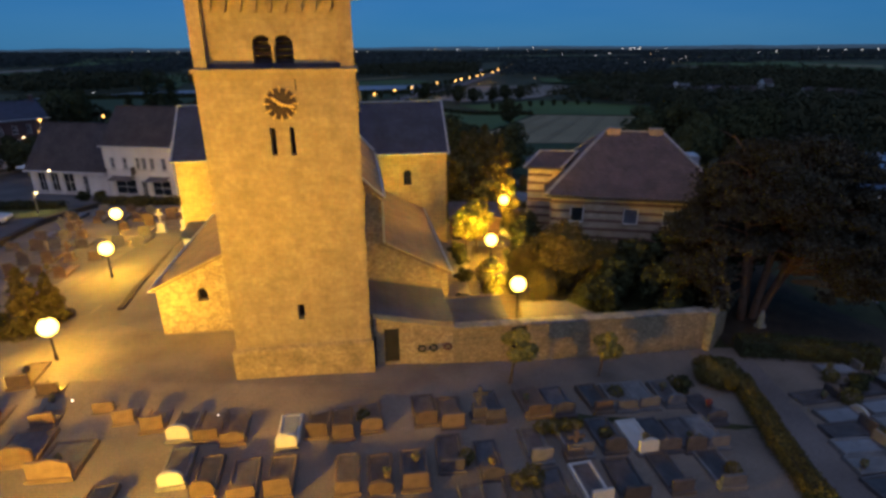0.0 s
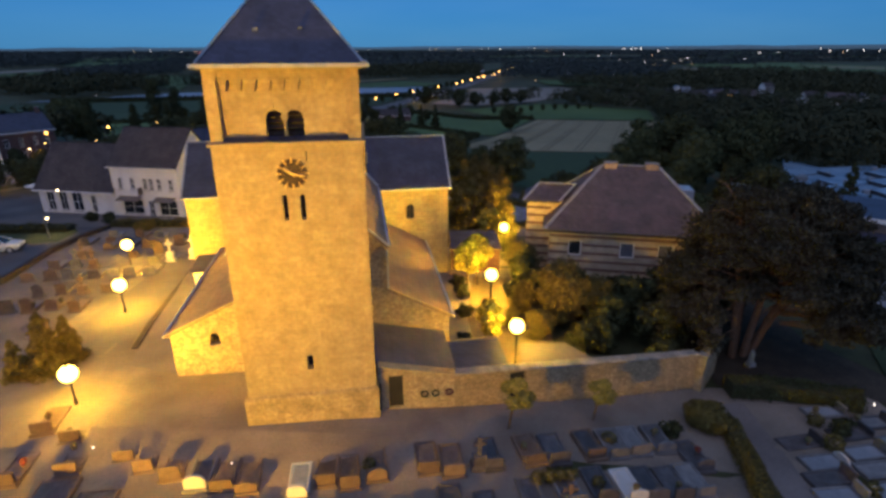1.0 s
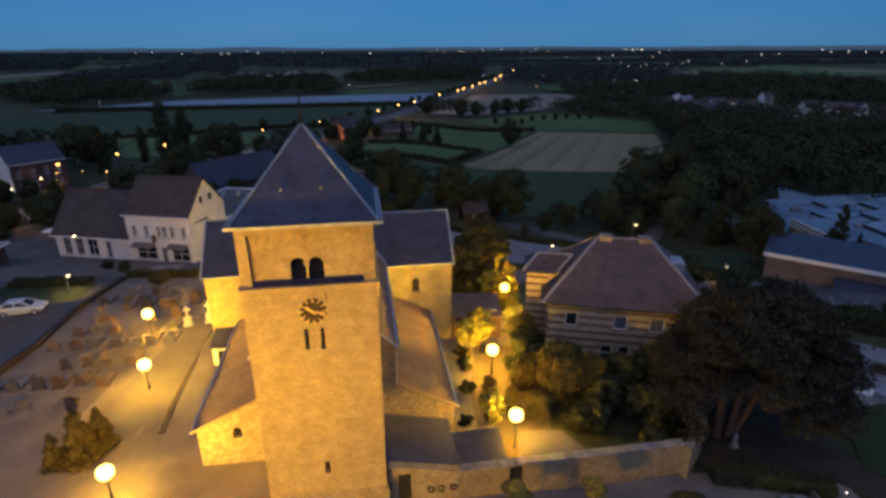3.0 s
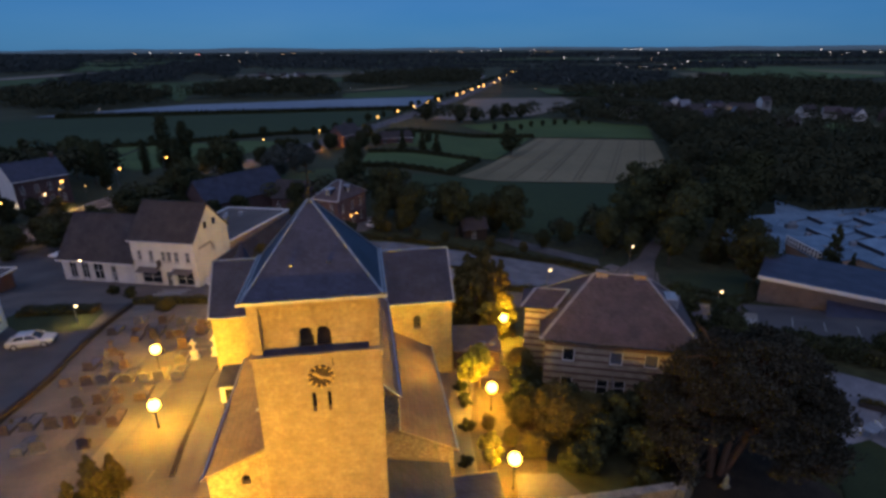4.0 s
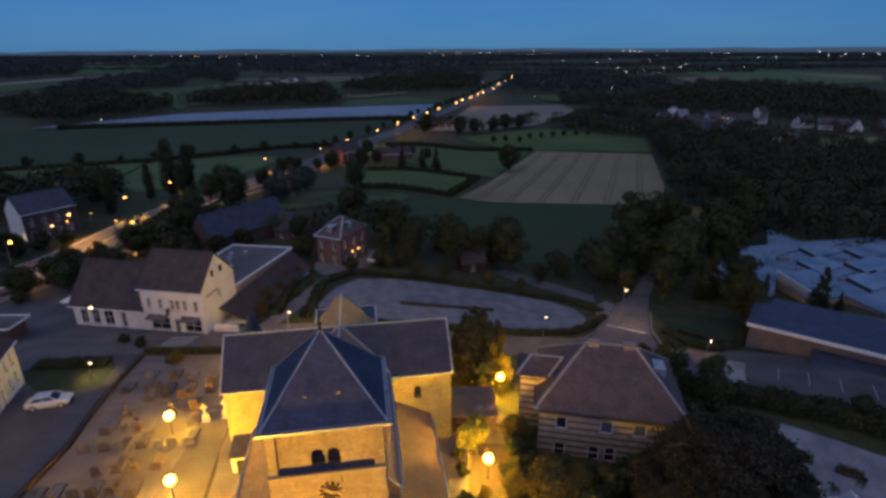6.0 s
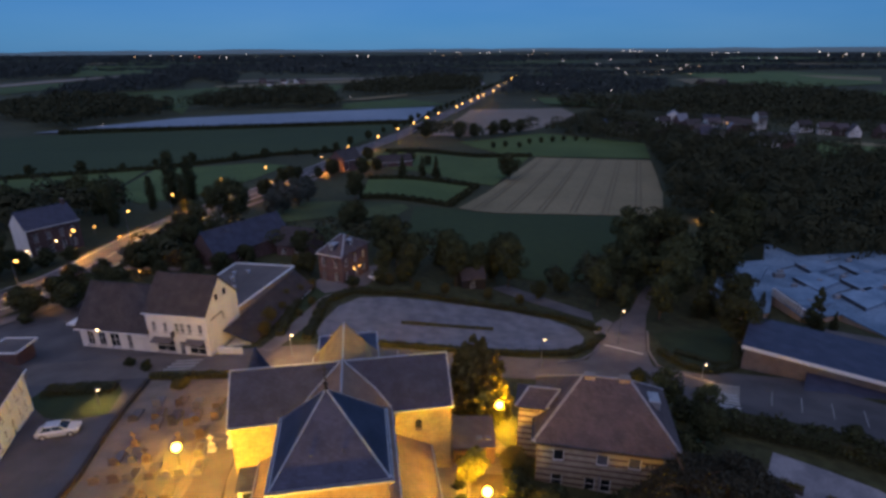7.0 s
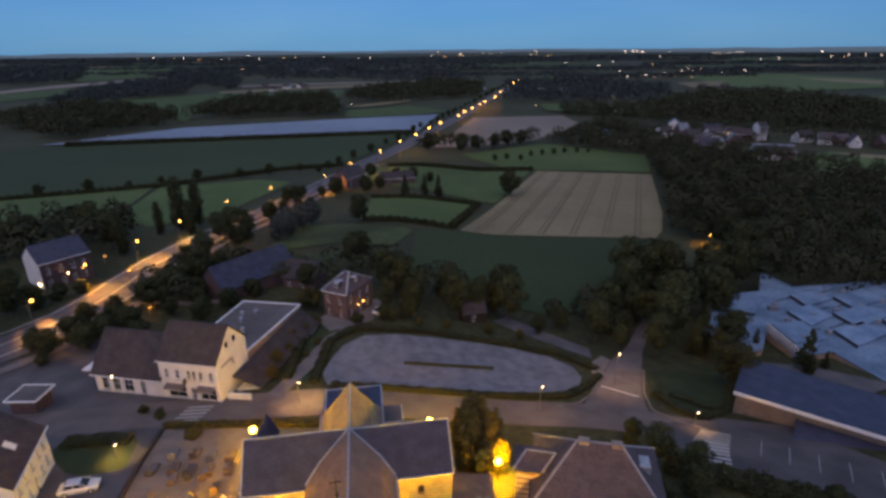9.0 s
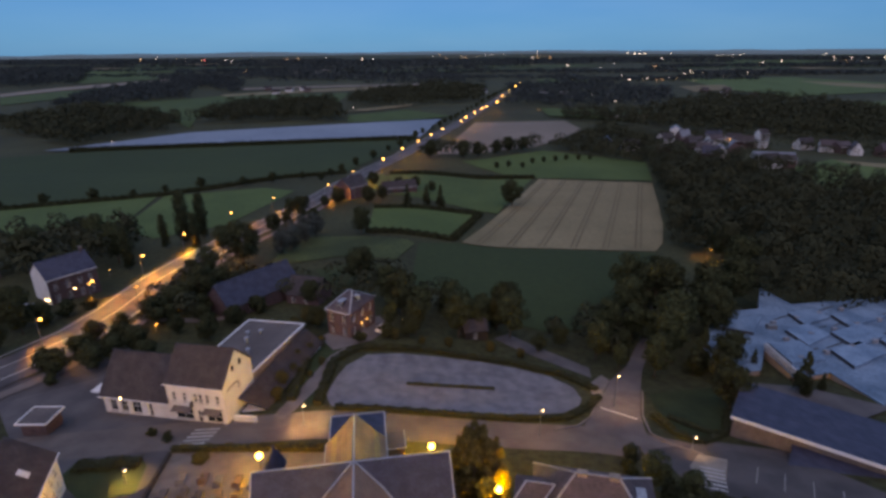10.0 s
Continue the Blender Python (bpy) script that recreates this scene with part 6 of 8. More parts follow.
def bears(c):
    """Where the crown has needles: inside the dome, not before the bare stems, with gaps."""
    if c[2] < 5.4 and c[1] < 1.8 and -2.6 < c[0] < 2.0:
        return False
    return math.hypot(c[0] - 1.3, (c[1] - .5) / .8) < dome(c[2]) * 1.04 and noise.noise((c[0] * .5, c[1] * .5, c[2] * .7)) > -.22


def needle_pad(c, r, n):
    """One flat tuft of needles at a branch end."""
    d = pr.normal(size=(n, 3))
    d /= np.linalg.norm(d, axis=1)[:, None]
    d *= np.abs(pr.normal(.72, .26, n))[:, None]
    lump = 1 + .25 * np.sin(d[:, 0] * 5 + c[0]) * np.cos(d[:, 1] * 4 + c[1])
    pads.append(np.asarray(c) + d * lump[:, None] * np.array([r, r, r * .48]))
    pads_out.append(d + np.array([0, 0, .5]))


for si, (dx, dy, ex, ey, ez) in enumerate(((-.35, 0, -1.1, .5, 10.4), (.35, .2, 2.0, .9, 10.2), (.15, .75, .4, 2.2, 9.4), (.7, .4, 4.2, .2, 8.2), (.6, .6, 5.6, 1.0, 6.8))):
    k1, k2 = (dx + ex * .3, dy + ey * .3, ez * .4), (dx + ex * .75, dy + ey * .75, ez * .75)
    st_ = Shape().tube((dx, dy, -.4), k1, .25, .20, 9, False).tube(k1, k2, .20, .13, 9, False).tube(k2, (dx + ex, dy + ey, ez), .13, .05, 9)
    part("stem", st_, M_PINEBARK, pine, "bare reddish pine stem")
    for k in range(15):
        u = .36 + .62 * (k + pr.uniform(0, .8)) / 15
        ang = k * 2.4 + si * 1.3 + pr.uniform(-.3, .3)
        p = Vector((dx + ex * u, dy + ey * u, ez * u))
        reach = (4.0 if u < .7 else 3.4) * (1.15 - .75 * u) * pr.uniform(.75, 1.15) + .8
        rise = pr.uniform(-.1, .22) + (.35 if u > .85 else 0)
        q = p + Vector((math.cos(ang) * reach, math.sin(ang) * reach, reach * rise))
        mid_ = p.lerp(q, .5) + Vector((0, 0, .15 * reach))
        limbs_.tube(p, mid_, .07, .045, 6, False).tube(mid_, q, .045, .015, 6)
        for w_, sz in ((1.0, 1.0), (.78, .85), (.55, .65)):
            for e_ in range(3):
                c = mid_.lerp(q, (w_ - .5) * 2) if w_ > .5 else mid_
                c = (c.x + pr.normal() * .5, c.y + pr.normal() * .5, c.z + pr.normal() * .22 + .12)
                if bears(c):
                    needle_pad(c, sz * pr.uniform(.5, .98), 150)
# the rest of the dome: tufts on thin branches out from the upper stems, hanging low on the far side of the stems
for k in range(760):
    th, z = pr.uniform(0, 2 * math.pi), 2.4 + 8.7 * pr.random() ** .85
    rr = dome(z) * pr.uniform(.6, 1.02)
    c = Vector((1.3 + rr * math.cos(th), .5 + .78 * rr * math.sin(th), z))
    if not bears(c):
        continue
    if k % 4 == 0:
        limbs_.tube((c.x * .35, c.y * .35, min(8.5, c.z * .8 + .6)), c, .05, .015, 5)
    needle_pad(c, pr.uniform(.5, .9), 130)
part("branch_work", limbs_, M_PINEBARK, pine)
part("crown", leaf_mesh("crown", np.concatenate(pads), .19, 31, np.concatenate(pads_out), .7), M_NEEDLE, pine, "broad dark needle crown in flat tufts")


def hedge(name, line, width, height, label, material=None, density=60, leaf=.2, category="hedge", even=1.0):
    """A hedge along a line: a twig core, its inner shade put into the colour, and a coat of leaves with an uneven top.
    """
    rng = np.random.default_rng(len(line) * 7 + int(width * 100) + int(line[0][0] * 10) % 97)
    t = thing(name, pose(*line[0], ground_z(*line[0])), label, category)
    ox, oy, oz = line[0][0], line[0][1], ground_z(*line[0])
    core, pts = Shape(), []
    for a, b in zip(line[:-1], line[1:]):
        L = math.dist(a, b)
        steps = max(1, int(L / 2))
        for k in range(steps):
            p0, p1 = Vector(a).lerp(Vector(b), k / steps), Vector(a).lerp(Vector(b), (k + 1) / steps)
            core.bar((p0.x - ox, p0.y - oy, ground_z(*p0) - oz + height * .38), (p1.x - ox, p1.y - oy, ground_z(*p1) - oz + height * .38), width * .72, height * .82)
        n = int(L * density * (width + height))
        u = rng.random(n)
        d = (Vector(b) - Vector(a)).normalized()
        ang = rng.random(n) * math.pi
        wob = 1 + even * (.16 * np.sin(u * L * 2.1 + line[0][0]) + .1 * rng.normal(size=n))
        ac = np.cos(ang) * width * .54 * wob
        zz = np.abs(np.sin(ang)) ** .5 * height * wob * rng.uniform(.25, 1.0, n) ** .3
        x = a[0] + (b[0] - a[0]) * u + d.y * ac
        y = a[1] + (b[1] - a[1]) * u - d.x * ac
        g = np.array([ground_z(i, j) for i, j in zip(x, y)])
        pts.append(np.stack([x - ox, y - oy, g - oz + zz], 1))
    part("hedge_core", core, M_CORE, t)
    part("foliage", leaf_mesh("foliage", np.concatenate(pts), leaf, 5), material or M_HEDGE, t)
    return t


hedge("hedge", [(14.0, 23.6), (13.5, 20.9), (13.1, 18.6), (12.9, 15.0), (12.8, 11.0)], .95, .85, "clipped olive-green cemetery hedge along the path", density=330, leaf=.09, even=.25)
hedge("hedge", [(15.4, 26.7), (17.5, 26.6), (19.6, 26.2), (22, 25.4)], 1.4, 1.2, "thick dark hedge beyond the path", M_LEAF_DARK, 200, .12, even=.4)
hedge("hedge", [(-40, 58.6), (-30, 59.2), (-21, 59.4), (-14, 60.3)], 1.1, 1.0, "low hedge along the street", density=60)
hedge("hedge", [(-23.0, 71), (-23.4, 84.5), (-19.8, 89.8), (-6.2, 92.6), (9.6, 92.2), (19, 88), (24.2, 82)], 1.5, .9, "rough hedge behind the car park", M_LEAF_DARK, density=36, leaf=.28)
hedge("hedge", [(24.0, 79.5), (21.5, 76), (17, 72.2), (6, 71.3), (-1.5, 71.0), (-12, 70.6), (-20, 70.2)], 1.3, .9, "low hedge between car park and street", M_LEAF_DARK, density=44, leaf=.24)
hedge("hedge", [(31.2, 73.5), (33.0, 68), (35.8, 65.6), (40.5, 68.6), (44, 75)], 1.2, .9, "low hedge round the lawn", M_LEAF_DARK, 44, .24)
hedge("hedge", [(33.4, 73), (36.5, 70), (39.5, 67.5)], 1.0, .8, "low hedge along the garden path", M_LEAF_DARK, 44, .24)
hedge("hedge", [(-27.5, 72), (-29, 93)], 1.6, 1.2, "overgrown hedge beside the inn garden", M_LEAF_DARK, 36, .28)
hedge("hedge", [(-190, 208), (-137, 240), (-97, 286), (-66, 302)], 3.0, 1.8, "long dark field hedge", M_LEAF_DARK, 10, .8)
hedge("hedge", [(-36, 214), (8, 218), (-3, 174.5), (-33, 176)], 2.2, 1.6, "dark hedge round a meadow", M_LEAF_DARK, 12, .7)
hedge("hedge", [(-40, 297), (0, 303), (42, 304)], 2.5, 2.0, "dark hedge round a meadow", M_LEAF_DARK, 10, .8)
hedge("hedge", [(25, 53.0), (30.0, 50.6), (33.9, 48.8), (37.7, 46.8), (40.8, 45.0), (46, 40), (52, 34)], 3.0, 2.0, "tall garden hedge below the school yard", M_LEAF_DARK, 40, .3)
hedge("hedge", [(-280, 376), (-180, 403), (-110, 422), (-36, 441)], 4.0, 3.0, "dark hedge under the crop fleece", M_LEAF_DARK, 6, 1.2)
hedge("planting", [(-50.5, 54.2), (-46, 55.0), (-42.6, 55.4)], 2.4, .9, "low planting on the traffic island", M_LEAF_DARK, 60, .2, "planting")
hedge("planting", [(-9.5, 79.2), (-2, 80.2), (5.9, 81.2)], .8, .45, "narrow weedy strip in the car park", M_HEDGE, 60, .18, "planting")

random.seed(4)
plant("clipped", 12.9, 23.7, 1.0)
plant("clipped", -34.9, 56.4, 1.0)
plant("olive", 7.0, 34.0, 1.0)
plant("olive", 9.6, 34.8, .75)
plant("olive", 5.2, 40.9, .7)
plant("olive", 4.6, 35.0, .55)
plant("olive", 5.2, 31.4, .5)
plant("olive", 2.0, 34.2, .3)
plant("olive", 3.6, 32.6, .35)
for x, y, sz in ((-29.8, 72.5, .5), (-30.4, 76.5, .6), (-29.6, 80.2, .45), (-30.2, 84.0, .6), (-28.6, 87.2, .5), (-27.2, 90.6, .45), (-26.3, 79.0, .3), (-25.4, 83.5, .35), (-13.5, 95.5, .5), (-8.0, 95.0, .4), (-2.5, 96.0, .45), (6.0, 96.5, .5), (12.0, 95.0, .45), (-32.5, 100.5, .8), (-34.5, 97.5, .6)):
    plant("olive", x, y, sz)
for x, y, sz in ((7.3, 21.7, 1.1), (3.4, 18.7, 1.0), (3.9, 18.8, 1.05), (4.4, 18.9, 1.0), (4.9, 19.0, .95), (2.7, 15.9, 1.3), (2.2, 15.7, 1.1), (.3, 16.9, 1.0), (18.3, 22.0, 1.4), (18.7, 24.0, 1.2), (17.9, 18.9, 1.2), (10.4, 16.9, 1.0), (-4.0, 19.2, .9), (6.0, 18.6, .9), (11.3, 14.9, 1.2)):
    plant("grave_plant", x, y, sz)
for x, y, sz in ((2.45, 22.3, 1.08), (7.0, 23.6, .92)):
    plant("young", x, y, sz, 20, 0, 1.0, 9)
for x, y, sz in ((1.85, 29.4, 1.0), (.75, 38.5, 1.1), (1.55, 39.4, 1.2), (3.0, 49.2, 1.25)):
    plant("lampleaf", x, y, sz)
for x, y, sz, wd in ((-22.9, 25.6, .42, 1.25), (-23.9, 26.6, .36, 1.3), (-22.6, 26.9, .33, 1.3), (-24.4, 25.2, .28, 1.4)):
    plant("yew", x, y, sz, wide=wd)
for x, y, sz in ((.6, 52.6, 1.0), (2.6, 53.2, 1.08), (4.2, 52.2, .95), (1.6, 54.6, 1.05), (-.4, 54.2, .8), (3.3, 51.6, .95), (1.5, 51.6, .95), (2.4, 54.2, 1.0), (.6, 54.6, .95)):
    plant("yew", x, y, sz)
for x, y, sz in ((8.0, 30.6, .8), (11.8, 35.2, 1.3), (9.2, 30.8, .9), (14.6, 35.8, 1.5), (10.2, 33.0, 1.1), (13.0, 31.5, 1.2), (16.0, 33.0, 1.1), (4.9, 37.5, 1.3), (8.4, 36.6, 1.2),
                 (16.5, 37.0, 1.3), (18.6, 38.0, 1.6), (12.2, 28.6, .8), (20.2, 38.0, 1.6), (22, 42, 1.6), (20.5, 47, 1.5), (13.8, 36.4, 1.0), (11, 36.6, .8)):
    plant("shrub", x, y, sz)
for x, y, sz in ((10.7, 22.6, .62), (19.4, 23.2, .7), (22.5, 57.5, 1.5), (-1.3, 24.9, .5), (.4, 34, .7), (.3, 37, .8), (-.1, 39, .7), (.2, 30.2, .6), (-42, 61, 1.0), (-45, 62.5, .9), (-70, 76, 1.4), (-66, 93, 1.5), (-20, 93, 1.5)):
    plant("bush", x, y, sz)
for x, y, sz in ((33.5, 98.5, .5), (47.5, 109.5, .75), (37.8, 106.5, .55), (-13.2, 107.5, 1.05), (-25.5, 125.5, .95), (-34, 173, .95), (10.5, 114, .95), (-61.5, 139, 1.25), (46.5, 118, 1.45), (53, 136, .9), (58, 117, 1.35), (52, 124, 1.1), (54.5, 107, 1.2), (-120, 136, 1.1), (-107, 98, .8), (68, 124, 1.3), (76, 138, 1.4), (82, 160, 1.2), (45.0, 76.5, .8)):
    plant("oak", x, y, sz)
for x, y, sz in ((-2.2, 110.5, .85), (4.5, 108, .75), (41, 94.5, 1.05), (40.2, 101.5, .75), (30.5, 90.5, .5), (44.2, 104.8, 1.0), (37.2, 103.6, .8), (44.5, 101, 1.15), (36.5, 88, .8), (27, 94.5, .8), (31.5, 104, .9), (-17, 113, .85), (-66, 128, .8), (-60, 113, .6), (-98, 140, 1.1), (-110, 150, 1.1), (-72, 150, .8), (38, 112, 1.1), (41.5, 125, 1.2), (24, 53.5, .55), (27.5, 50.5, .5)):
    plant("ash", x, y, sz)
for x, y, sz in ((-34.5, 111, .75), (-56.5, 104, .6), (-61.5, 100, .55), (-66, 107, .6), (-70, 96, .5), (-58, 95, .5), (28.9, 99, .8), (21, 101, .6), (16, 98, .5), (-20.5, 352, 1.5), (1.5, 363, 1.5), (12, 372, 1.3), (24, 380, 1.2), (34, 389, 1.4), (45, 396, 1.3), (23, 236, 1.5), (-72, 91, .6), (-73.5, 80, .6), (-70, 86, .55), (47.5, 86, .7), (50, 90, .85), (53, 94, .9), (-11, 97.5, .5), (-15, 95.5, .45), (-30, 98, .6), (-50, 92, .6), (26, 47, .6), (23.5, 60, .4), (44.0, 42.5, .5), (40.5, 45.6, .4)):
    plant("lime", x, y, sz)
for x, y, sz in ((-89, 161, 1.15), (-86.5, 168, 1.0), (-82.5, 155, .75), (-93, 156, .7), (-92, 135, .8), (-100, 128, .7)):
    plant("poplar", x, y, sz)
for x, y, sz in ((59.9, 82.0, .95), (56.5, 91.5, .5), (-4, 113, .9), (7, 110, .85), (1.5, 112, .8), (44, 89, .9), (46.5, 91.5, 1.0), (-23, 222, 1.0), (-15, 225, 1.0), (-9, 223, 1.1), (-70, 156, .7), (64.5, 83.5, .4)):
    plant("spruce", x, y, sz)
for x, y, sz in ((-52.1, 152.8, 1.15), (-50.3, 162.7, 1.1), (-53.8, 149.7, .9), (-49.1, 170.0, 1.0)):
    plant("willow", x, y, sz)
for x, y, sz, wd in ((-94.4, 97.0, 1.15, .85), (-89.5, 94.0, 1.3, .7), (-88.3, 86.0, .9, 1.0), (-71.6, 78.9, .6, 1.3), (-65.5, 81.0, .65, 1.2), (-63.7, 84.1, .7, 1.1), (-61.7, 87.5, .7, 1.1), (-64.0, 99.1, .8, 1.3), (-64.2, 106.8, .75, 1.6), (-59.8, 110.3, 1.2, .95), (-57.4, 117.9, .8, 1.2), (-68.4, 123.9, .8, 1.0), (-57.4, 83.2, .6, 1.1), (-9.5, 98.6, 1.1, .7), (8.0, 107.7, .95, .6)):
    plant("lime", x, y, sz, wide=wd)
for x, y, sz, wd in ((-.5, 100.9, 1.0, .95), (3.8, 105.2, .7, 1.0), (10.7, 104.3, 1.0, 1.05), (-14.6, 98.1, .75, .7), (-9.0, 104.5, .8, 1.0)):
    plant("ash", x, y, sz, wide=wd)
for x, y, sz in ((-88.6, 98.5, 1.9), (-86.7, 103.0, 1.4), (-83.6, 106.3, 1.3), (-67, 90.5, 1.6), (-70.5, 84.5, 1.7), (-52, 96, 1.5), (-48, 100, 1.6), (-55, 101, 1.4), (-45, 106, 1.5)):
    plant("shrub", x, y, sz)
# roadside and hedgerow trees
for k in range(34):
    i = 40 + k * 5
    if i < len(MAIN_FINE):
        p = MAIN_FINE[i]
        plant("lime", p.x - 13 + random.uniform(-1.5, 1.5), p.y + random.uniform(-2, 2), random.uniform(.5, .8))
for k in range(10):
    plant("lime", -190 + k * 13 + random.uniform(-3, 3), 209 + k * 9.0, random.uniform(.4, .75))
for k in range(12):
    plant("oak", -60 + random.uniform(-7, 7), 175 + k * 5, random.uniform(.45, .7))
for k in range(9):
    plant("lime", 22 + k * 8, 330 + 4 * k + random.uniform(-6, 6), random.uniform(.4, .55))
for x, y in ((-30, 252), (-22, 254), (-14, 250), (-44, 262), (-52, 222), (-40, 222), (-35, 230)):
    plant("oak", x, y, random.uniform(.5, .8))


def woodland(name, label, outline, spacing, height, leaf, per, seed, mat_=None):
    """A wood seen from afar: many uneven crowns in one mesh."""
    rng = np.random.default_rng(seed)
    xs, ys = [p[0] for p in outline], [p[1] for p in outline]
    cs, ss, ns, taken = [], [], [], []
    n = int((max(xs) - min(xs)) * (max(ys) - min(ys)) / spacing ** 2 * 2.2)
    for _ in range(n):
        x, y = rng.uniform(min(xs), max(xs)), rng.uniform(min(ys), max(ys))
        inside = False
        j = len(outline) - 1
        for i in range(len(outline)):
            if (outline[i][1] > y) != (outline[j][1] > y) and x < (outline[j][0] - outline[i][0]) * (y - outline[i][1]) / (outline[j][1] - outline[i][1]) + outline[i][0]:
                inside = not inside
            j = i
        if not inside or any((x - u) ** 2 + (y - v) ** 2 < (.62 * spacing) ** 2 for u, v in taken):
            continue
        taken.append((x, y))
        h = height * rng.uniform(.6, 1.25)
        r = spacing * rng.uniform(.42, .66)
        d = rng.normal(size=(per, 3))
        d /= np.linalg.norm(d, axis=1)[:, None]
        d[:, 2] = np.where(d[:, 2] < -.4, -d[:, 2], d[:, 2])
        ph = rng.uniform(0, 6, 3)
        lob = 1 + .16 * np.sin(d[:, 0] * 4.5 + ph[0]) * np.sin(d[:, 1] * 4.5 + ph[1]) + .1 * np.sin(d[:, 2] * 6 + ph[2])
        lob *= rng.uniform(.8, 1.04, per)
        c = np.stack([x + d[:, 0] * r * lob, y + d[:, 1] * r * lob, ground_z(x, y) + h * .52 + d[:, 2] * h * .48 * lob], 1)
        cs.append(c)
        ss.append(np.full(per, leaf))
        ns.append(d)
    me = leaf_mesh(name, np.concatenate(cs), np.concatenate(ss), seed, np.concatenate(ns), .14)
    me.materials.append(mat_ or M_WOOD)
    return tagged(new(name, me), label, "trees", kind="stuff")


woodland("woodland", "dark mixed wood beyond the school", [(82, 150), (118, 135), (150, 150), (205, 205), (196, 250), (178, 290), (160, 325), (130, 350), (118, 345), (108, 285), (92, 215), (80, 180)], 9.0, 13, .95, 380, 1)
woodland("woodland", "dark mixed wood behind the school", [(70, 118), (100, 116), (140, 125), (260, 200), (260, 260), (150, 152), (118, 136), (84, 150)], 8.5, 13, .95, 380, 2)
woodland("woodland", "dark wood on the plain", [(-300, 400), (-460, 520), (-480, 700), (-310, 585), (-272, 520)], 11, 13, 1.9, 110, 3)
woodland("woodland", "dark wood on the plain", [(-275, 545), (-300, 735), (-178, 770), (-124, 580), (-200, 572)], 11, 14, 1.9, 110, 4)
woodland("woodland", "dark wood by the main road", [(-157, 759), (-86, 726), (28, 802), (45, 1025), (-42, 1158), (-163, 910)], 14, 13, 2.3, 80, 5)
woodland("woodland", "dark wood on the plain", [(-552, 727), (-484, 755), (-431, 859), (-511, 1059), (-654, 1238), (-683, 1133), (-628, 910)], 14, 13, 2.3, 70, 21, M_WOOD_HAZE)
woodland("woodland", "dark wood on the plain", [(-654, 1238), (-399, 983), (-482, 1226), (-634, 1500), (-737, 1458)], 18, 14, 3.0, 60, 22, M_WOOD_HAZE)
woodland("woodland", "dark wood on the plain", [(-871, 1253), (-945, 1117), (-1545, 1845), (-1466, 2195)], 26, 16, 4.0, 50, 23, M_WOOD_HAZE)
woodland("woodland", "dark wood beyond the stubble", [(62, 721), (250, 690), (352, 941), (274, 1171), (93, 1097)], 20, 13, 2.8, 60, 24, M_WOOD_HAZE)
woodland("woodland", "dark wood beyond the far village", [(218, 572), (275, 526), (370, 487), (484, 644), (442, 785), (362, 833), (255, 690)], 15, 14, 2.2, 80, 25)
woodland("woodland", "orchard and trees before the far village", [(60, 400), (106, 350), (124, 338), (146, 330), (150, 350), (134, 366), (146, 400), (150, 470), (130, 520), (112, 470)], 9, 9, 1.3, 120, 6)
woodland("woodland", "trees behind the far village", [(190, 500), (330, 420), (480, 640), (260, 640), (110, 620), (112, 580)], 12, 12, 1.9, 100, 7)
woodland("woodland", "trees among the far village houses", [(150, 345), (184, 338), (222, 392), (330, 352), (330, 420), (190, 490), (152, 470)], 17, 7, 1.3, 110, 8)
woodland("woodland", "dark tree belt beside the wheat", [(66, 167), (73, 178), (83, 203), (94, 240), (108, 290), (120, 290), (104, 240), (92, 203), (84, 170)], 7.5, 9, .9, 260, 14)
woodland("woodland", "row of round trees under the stubble field", [(-26, 346), (0, 356), (28, 374), (60, 398), (58, 406), (24, 385), (-4, 368), (-26, 356)], 7.0, 11, 1.1, 150, 15)
woodland("woodland", "dark trees behind the brick houses", [(-130, 128), (-100, 122), (-96, 150), (-112, 172), (-150, 165)], 6.5, 9, 1.2, 90, 10)
woodland("woodland", "garden trees beside the main road", [(-66, 96), (-50, 108), (-44, 124), (-62, 132), (-70, 118)], 6.0, 5.5, .9, 110, 11)
woodland("woodland", "garden trees behind the brick house", [(-45, 112), (-25, 108), (-8, 104), (-4, 118), (-24, 132), (-44, 126)], 8.0, 6.5, .9, 100, 12)
woodland("woodland", "dark scrub beside the lane", [(20, 106), (30, 96), (38, 104), (50, 135), (60, 164), (52, 140), (38, 118)], 5.0, 6.0, .9, 110, 13)
rng_w = np.random.default_rng(77)
for k in range(46):
    y = float(rng_w.uniform(1250, 3300))
    x = float(rng_w.uniform(-1, 1) * y * .95)
    w, d = float(rng_w.uniform(.10, .3) * y), float(rng_w.uniform(.02, .06) * y)
    if abs(x - (.1 * y - 20)) < w + 30 and y < 1200:
        continue
    woodland("woodland", "far belt of dark trees", [(x - w, y - d), (x + w, y - d * .4), (x + w * .9, y + d), (x - w * .8, y + d * .6)], max(18, y * .018), min(10, max(8, y * .005)), max(4.5, y * .004), 22, 100 + k, M_WOOD_HAZE)

# ---- graves ----
STONES = (M_GRANITE_D, M_GRANITE_G, M_GRANITE_B, M_MARBLE, M_BLUESTONE)
NAMES = ("polished dark granite", "grey granite", "brown granite", "pale marble", "blue-grey limestone")


